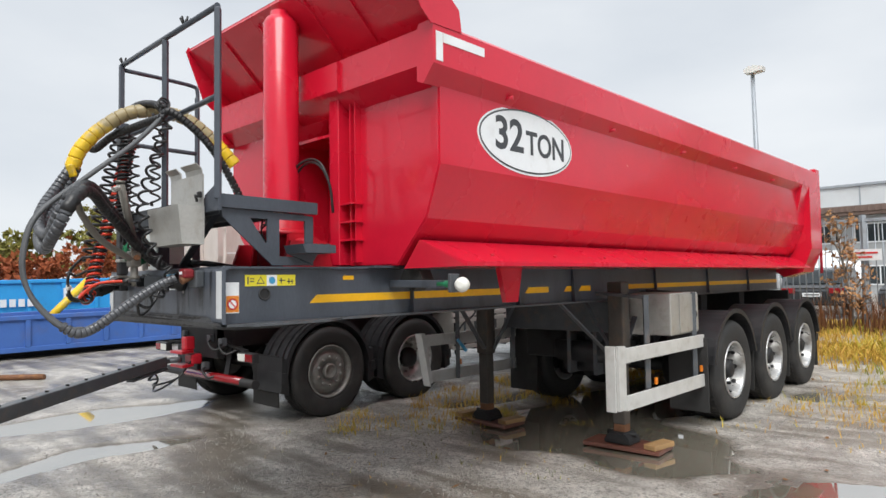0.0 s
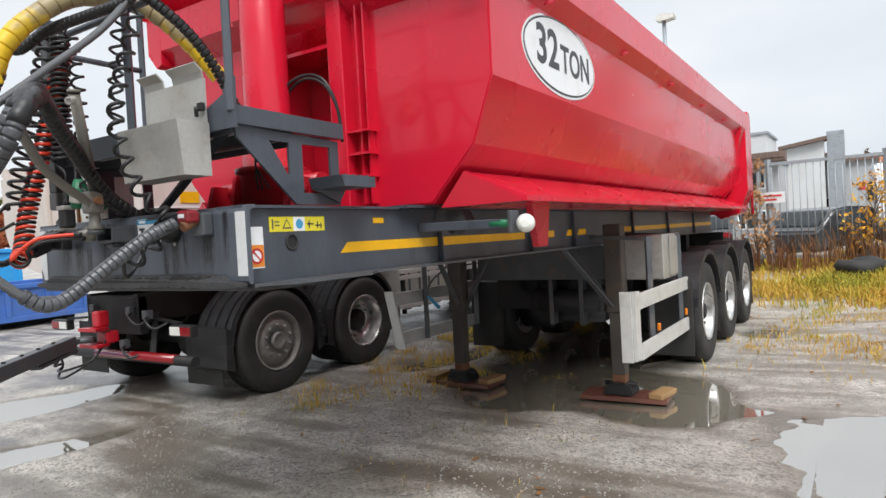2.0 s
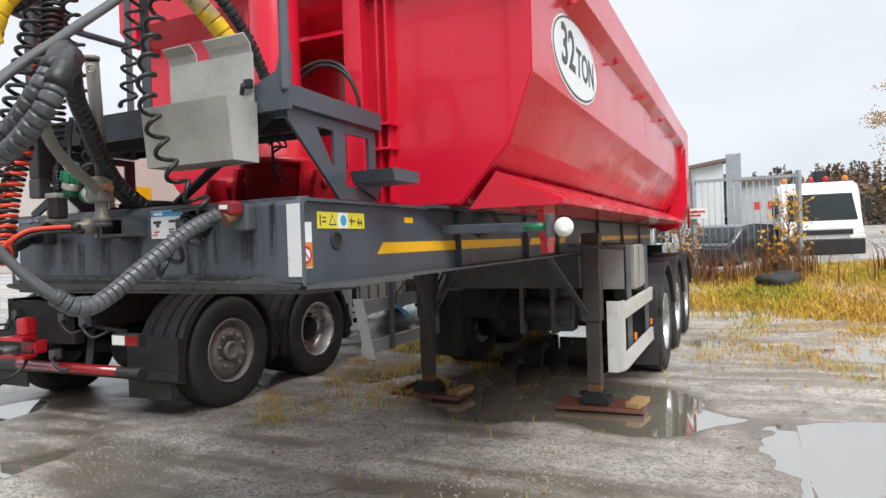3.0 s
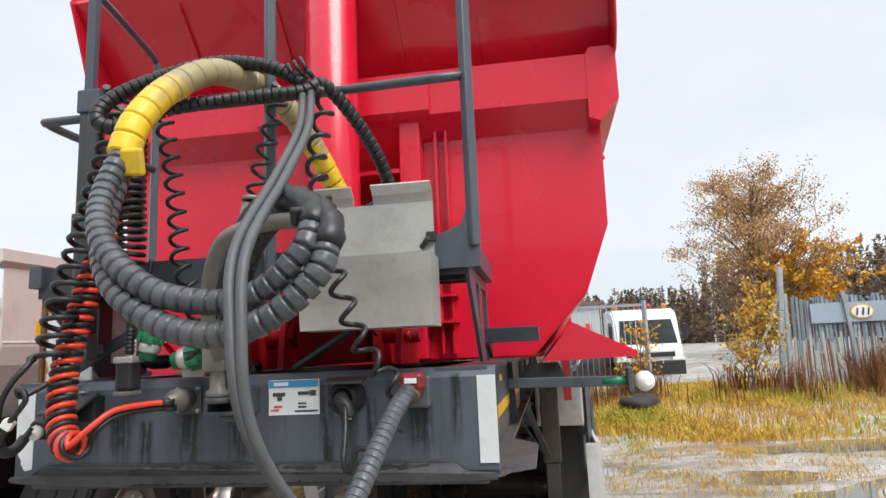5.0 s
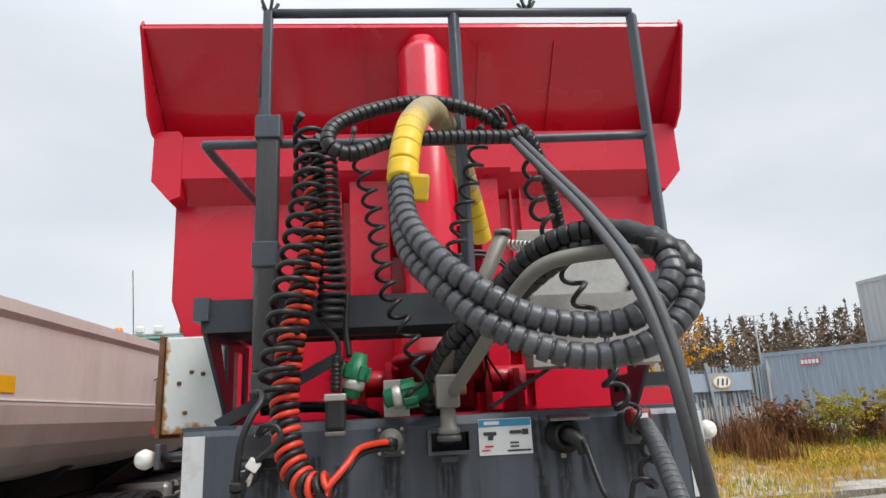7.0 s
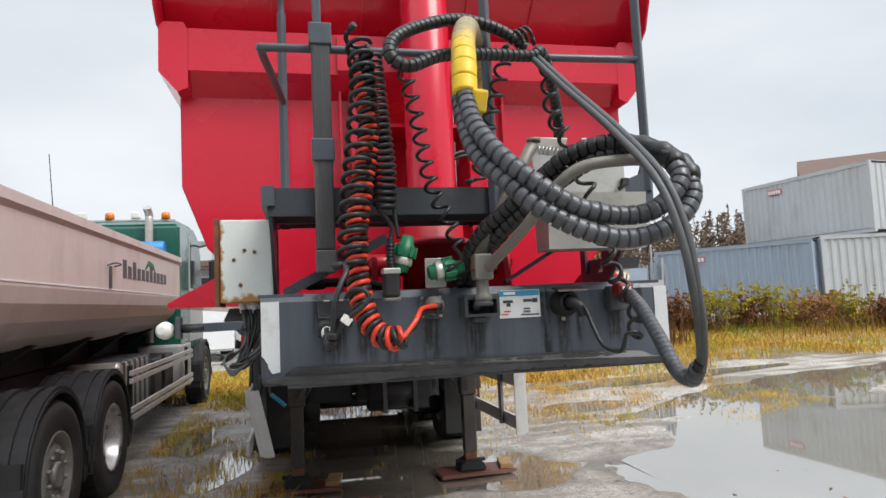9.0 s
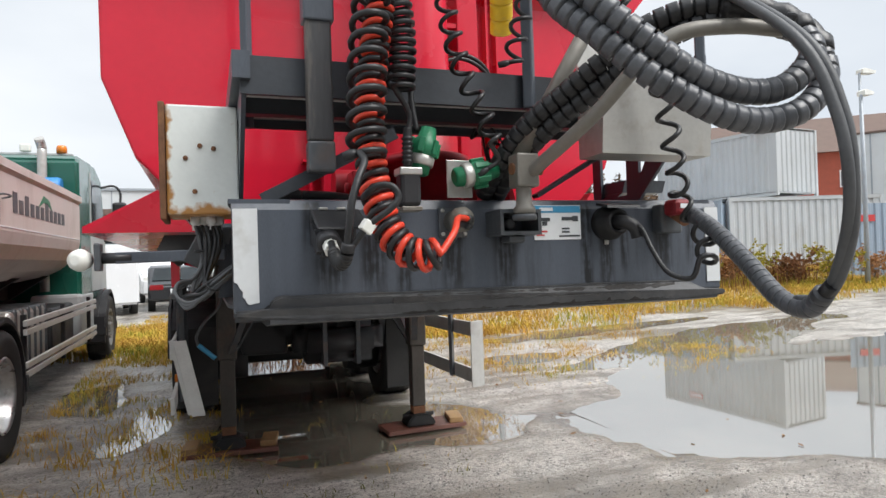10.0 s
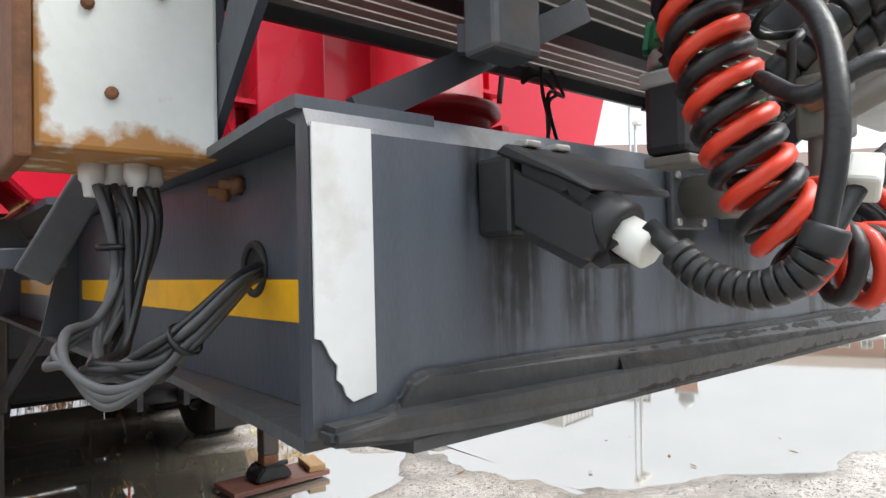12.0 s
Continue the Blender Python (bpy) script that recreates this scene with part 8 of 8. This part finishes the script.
part("bumper", bm, PLASTIC, lt)
bm = B()
box(bm, -1.0, 1.0, 2.0, 6.5, 0.9, 1.25, 0.02)
part("flatbed", bm, GREYWALL, lt)
for k in (1, -1):
    bm = B()
    box(bm, k * 1.18 - 0.08, k * 1.18 + 0.08, 0.1, 0.2, 1.5, 2.0, 0.03)
    part("mirror", bm, PLASTIC, lt)
for x in (-0.8, -0.1, 0.3, 0.8):
    bm = B()
    lathe(bm, [(0.08, 0), (0.08, 0.1), (0.03, 0.15)], pose(x, 0.9, 2.54), 12)
    part("roof_beacon", bm, LAMPORANGE if x > 0.5 or x < -0.5 else DARKRED, lt)
bm = B()
box(bm, 0.25, 0.6, 2.1, 2.5, 1.3, 2.95, 0.03)
part("stack", bm, DARK, lt)

# skips on the far side of the truck
def skip(x, y, turn, L, W, h, mat, label, mark=False):
    s = thing("skip_container", label, "skip", "open waste skips", at=pose(x, y, 0, 0, 0, turn))
    for k in (0, 1):
        bm = B()
        box(bm, 0.06, L - 0.06, k * W - 0.02, k * W + 0.02, 0.22, h)
        part("long_side", bm, mat, s)
        bm = B()
        box(bm, 0.0, L, k * W - 0.07, k * W + 0.07, h - 0.10, h, 0.015)
        part("top_rail", bm, mat, s)
        bm = B()
        box(bm, 0.0, L, k * W - 0.06, k * W + 0.06, 0.16, 0.27, 0.01)
        part("bottom_rail", bm, mat, s)
        n = int(L / 0.75)
        for i in range(n + 1):
            xx = 0.06 + (L - 0.12) * i / n
            bm = B()
            box(bm, xx - 0.05, xx + 0.05, k * W - 0.065, k * W + 0.065, 0.271, h - 0.101, 0.01)
            part("rib", bm, mat, s)
        bm = B()
        box(bm, k * L - 0.02, k * L + 0.02, 0.08, W - 0.08, 0.22, h)
        part("end_wall", bm, mat, s)
    bm = B()
    box(bm, 0.03, L - 0.03, 0.03, W - 0.03, 0.2, 0.24)
    part("floor", bm, mat, s)
    for yy in (0.5, W - 0.5):
        bm = B()
        box(bm, 0.1, L - 0.1, yy - 0.06, yy + 0.06, 0.0, 0.2)
        part("skid", bm, DARK, s)
    if mark:
        bm = B()
        box(bm, L * 0.62, L * 0.62 + 0.5, -0.09, -0.075, h - 0.62, h - 0.25)
        part("white_label", bm, WHITE, s)
        for i in range(4):
            bm = B()
            box(bm, L * 0.40 + i * 0.2, L * 0.40 + i * 0.2 + 0.14, -0.09, -0.075, h - 0.7, h - 0.5)
            part("marking", bm, WHITE, s)


skip(-12.6, -0.8, 88, 7.2, 2.3, 0.95, SKIPBLUE, "dark blue open waste skip with ribbed sides")
skip(-16.0, 0.0, 86, 6.5, 2.3, 1.75, SKIPLIGHT, "light blue open waste skip with white markings", True)
ex = thing("yellow_bar", "yellow pipe leaning over the skip's edge", "pipe")
bm = B()
rod(bm, (-13.4, 3.0, 0.75), (-13.8, 4.1, 1.75), 0.09, 12)
part("pipe", bm, YELLOW, ex)
bm = B()
rod(bm, (-9.5, 0.9, 0.06), (-8.6, 1.7, 0.06), 0.05, 8)
single("scrap_rod", bm, RUST, "rusty rod lying on the wet ground", "scrap")

# ---- plants ----
tree("birch_tree", "thinning autumn birch with fine brown leaves", 9.9, 27.0, 8.0, 3.7, LEAFBIRCH, 26000, 0.052, 0.16, 46, 0.6)
tree("orange_tree", "orange autumn tree behind the fence", 11.0, 26.5, 4.6, 2.9, LEAFORANGE, 4200, 0.10, 0.15, 18, 0.5)
tree("shrub", "thin shrub with orange and yellow leaves by the gate", 5.0, 12.7, 2.4, 0.75, LEAFYELLOW, 2000, 0.042, 0.08, 22, 0.9)
tree("shrub", "thin shrub with orange leaves in front of the gate", 2.7, 12.7, 1.9, 0.6, LEAFORANGE, 420, 0.04, 0.08, 16, 0.9)
tree("shrub", "dry rust-coloured shrub beside the barred gate", 0.9, 12.9, 2.7, 0.5, LEAFBROWN, 600, 0.045, 0.1, 18, 0.9)
tree("red_tree", "red-leaved autumn hedge tree behind the skips", -33, 12.0, 2.5, 4.0, LEAFRED, 2600, 0.2, 0.1, 20, 0.4)
tree("red_tree", "red-leaved autumn hedge tree beside others", -34, 7.5, 2.3, 3.6, LEAFRED, 2400, 0.2, 0.1, 20, 0.4)
tree("green_tree", "dull green tree behind the red hedge", -40, 14.0, 4.6, 4.0, LEAFGREEN, 2600, 0.22, 0.1, 20, 0.5)
tree("green_tree", "dull green tree above the skips", -40, 8.0, 4.0, 4.0, LEAFGREEN, 2600, 0.22, 0.1, 20, 0.5)
tree("poplar", "slim poplar standing behind the hedge", -52, 17.0, 9.0, 1.2, LEAFGREEN, 1400, 0.2, 0.1, 22, 1.2)


def woods():
    """A far belt of bare trees and dark firs."""
    pts, v, f = [], [], []
    for i in range(900):
        a = radians(rng.uniform(2, 78))
        d = rng.uniform(62, 95)
        x, y = d * math.sin(a), d * math.cos(a)
        h = rng.uniform(6.8, 11.2) * d / 80
        if a < radians(14):
            h *= 0.68
        fir = rng.uniform() < 0.35
        n = 130
        t = rng.uniform(0.12, 1, n)
        r = (1.2 * (1.03 - t) if fir else 1.25 * np.sin(np.pi * np.clip(t * 0.9 + 0.08, 0, 1)) * 0.8) * rng.uniform(0.3, 1, n)
        th = rng.uniform(0, 2 * np.pi, n)
        pts.append(np.stack([x + r * np.cos(th), y + r * np.sin(th), t * h], 1))
        k = len(v)
        v += [(x - 0.09, y, 0), (x + 0.09, y, 0), (x + 0.02, y, h * 0.95), (x - 0.02, y, h * 0.95)]
        f.append((k, k + 1, k + 2, k + 3))
    c = np.concatenate(pts)
    tagged(flakes("far_woods", c, 0.24, WOODS, None, 1.3, 0.35), "far belt of brown bare trees and dark firs", "woods", kind="stuff")
    me = bpy.data.meshes.new("far_trunks")
    me.from_pydata(v, [], f)
    me.materials.append(BARK)
    tagged(new("far_trunks", me), "thin pale trunks of the far wood", "woods", kind="stuff")


woods()
on_bank = scatter(250000, -3.5, 26, 8.0, 15.5, lambda x, y: (0.25 + 0.75 * clumpy(x, y, 0.5)) * min(1, max(0, (y - 8.9 - 0.06 * max(x - 3, 0) + 1.5 * noise.noise((x * 0.6, y * 0.6, 4))) / 1.6)) * (1.0 if x < 16 else 0.5))
blades("bank_grass", on_bank, 0.17, 0.010, GRASS, "long yellow and green autumn grass on the bank", "grass")
verge = scatter(26000, -2.4, -0.7, 2.6, 19, lambda x, y: min(1, clumpy(x, y, 1.0, 5) * (1.3 if y > 6.5 else 0.3)))
blades("verge_grass", verge, 0.10, 0.005, GRASS, "patchy yellow-green grass between truck and trailer", "grass")
tufts = scatter(12000, 1.2, 6.5, 4.6, 10.0, lambda x, y: clumpy(x, y, 1.3, 9) * (0.25 + 0.12 * (y - 4.6)))
blades("tuft_grass", tufts, 0.09, 0.005, GRASS, "low grass tufts on the gravel", "grass")
near = scatter(1200, -2.0, 1.2, 1.5, 5.2, lambda x, y: 0.5 * clumpy(x, y, 1.6, 12))
blades("sparse_grass", near, 0.06, 0.003, GRASS, "sparse grass blades in wet gravel", "grass")
def clumps(name, centres, each, spread, height, label):
    xy = [(x + rng.normal() * spread, y + rng.normal() * spread) for x, y in centres for _ in range(each)]
    return blades(name, xy, height, 0.004, WETGRASS if name == "wet_grass" else GRASS, label, "grass", lean=0.5)


between = [(rng.uniform(-2.3, -0.6), rng.uniform(2.6, 8.5)) for _ in range(15)] + [(-0.9 + 0.5 * rng.normal(), 3.6 + 0.7 * rng.normal()) for _ in range(6)]
clumps("grass_clumps", between, 80, 0.09, 0.09, "yellowed grass clumps between truck and trailer")
wet = [(rng.uniform(-0.9, 1.3), rng.uniform(2.4, 5.6)) for _ in range(26)]
clumps("wet_grass", wet, 11, 0.09, 0.06, "thin green grass standing in muddy water")
yard = [(rng.uniform(1.6, 6.5), rng.uniform(5.2, 9.5)) for _ in range(60)]
clumps("yard_clumps", yard, 70, 0.12, 0.08, "flattened yellow grass clumps on the gravel")
weeds = scatter(26000, 4.6, 17, 11.6, 14.2, lambda x, y: clumpy(x, y, 0.7, 20) * (0.9 if y > 12.4 else 0.35) * (1.0 if x < 9.6 else 0.22))
weeds += scatter(3600, -1.2, 5.6, 11.9, 13.5, lambda x, y: clumpy(x, y, 0.9, 22) * (0.8 if y > 12.5 else 0.25))
blades("weed_stalks", weeds, 0.75, 0.012, WEED, "tall dry brown weeds along the fence", "weeds", lean=0.18)
bushes = ((8.7, 13.0, 0.9, WEED, "dry red-brown bush among the weeds"), (9.8, 12.7, 1.0, GREENWEED, "yellow-green autumn bush before the containers"), (10.7, 13.0, 0.8, WEED, "dry red-brown bush among the weeds"),
          (11.6, 12.6, 1.05, GREENWEED, "yellow-green autumn bush before the containers"), (12.6, 12.5, 0.85, LEAFBROWN, "brown-leaved low bush before the containers"), (13.4, 12.2, 0.9, GREENWEED, "yellow-green autumn bush before the containers"),
          (14.6, 12.0, 0.75, WEED, "dry red-brown bush among the weeds"), (15.6, 11.6, 0.95, GREENWEED, "yellow-green autumn bush before the containers"), (16.8, 11.3, 0.8, LEAFBROWN, "brown-leaved low bush before the containers"))
for x, y, h, m, label in bushes:
    tree("bush", label, x, y, h, h * 0.95, m, 2200, 0.035, 0.05, 20, 0.7)
low = [(x + rng.normal() * 0.6, y + rng.normal() * 0.35) for x, y, h, m, label in bushes for _ in range(130)]
blades("bush_grass", low, 0.3, 0.010, GREENWEED, "yellow-green rank grass round the bushes", "grass", lean=0.4)


# leaves and bits on the ground
def litter():
    pts = scatter(260, -1.5, 6.5, 1.5, 9, lambda x, y: 0.3 + 0.7 * clumpy(x, y, 0.9, 40))
    c = np.array([(x, y, max(ground_height(x, y), 0.0) + 0.012) for x, y in pts])
    n = len(c)
    ang = rng.uniform(0, 2 * np.pi, n)
    a = np.stack([np.cos(ang), np.sin(ang), rng.normal(0, 0.15, n)], 1) * rng.uniform(0.02, 0.05, (n, 1))
    b = np.stack([-np.sin(ang), np.cos(ang), rng.normal(0, 0.15, n)], 1) * rng.uniform(0.008, 0.02, (n, 1))
    v = np.stack([c - a, c - b, c + a, c + b], 1).reshape(-1, 3)
    me = bpy.data.meshes.new("fallen_leaves")
    me.from_pydata(v.tolist(), [], np.arange(4 * n).reshape(-1, 4).tolist())
    me.materials.append(LEAFFALLEN)
    tagged(new("fallen_leaves", me), "fallen brown leaves scattered on wet ground", "leaves", kind="stuff")
    st = scatter(46000, -3.5, 6.0, -0.4, 6.5, lambda x, y: 0.15 + 0.85 * clumpy(x, y, 0.8, 60))
    verts, faces = [], []
    for x, y in st:
        z = ground_height(x, y)
        if z - rise(x, y) < 0.004:
            continue
        s = rng.uniform(0.004, 0.013)
        k = len(verts)
        for dx, dy, dz in ((1, 0, 0), (-0.5, 0.87, 0), (-0.5, -0.87, 0), (0.1, 0.05, 1)):
            verts.append((x + dx * s * rng.uniform(0.7, 1.3), y + dy * s * rng.uniform(0.7, 1.3), z - 0.002 + dz * s * 0.8))
        faces += [(k, k + 1, k + 3), (k + 1, k + 2, k + 3), (k + 2, k, k + 3)]
    me = bpy.data.meshes.new("loose_stones")
    me.from_pydata(verts, [], faces)
    me.materials.append(STONE)
    tagged(new("loose_stones", me), "loose grey gravel stones on the yard", "gravel", kind="stuff")


STONE = material("grey_stone", (0.19, 0.18, 0.165), 0.6, 0, 0.2, 20, 0.2, 60, island=True)
litter()
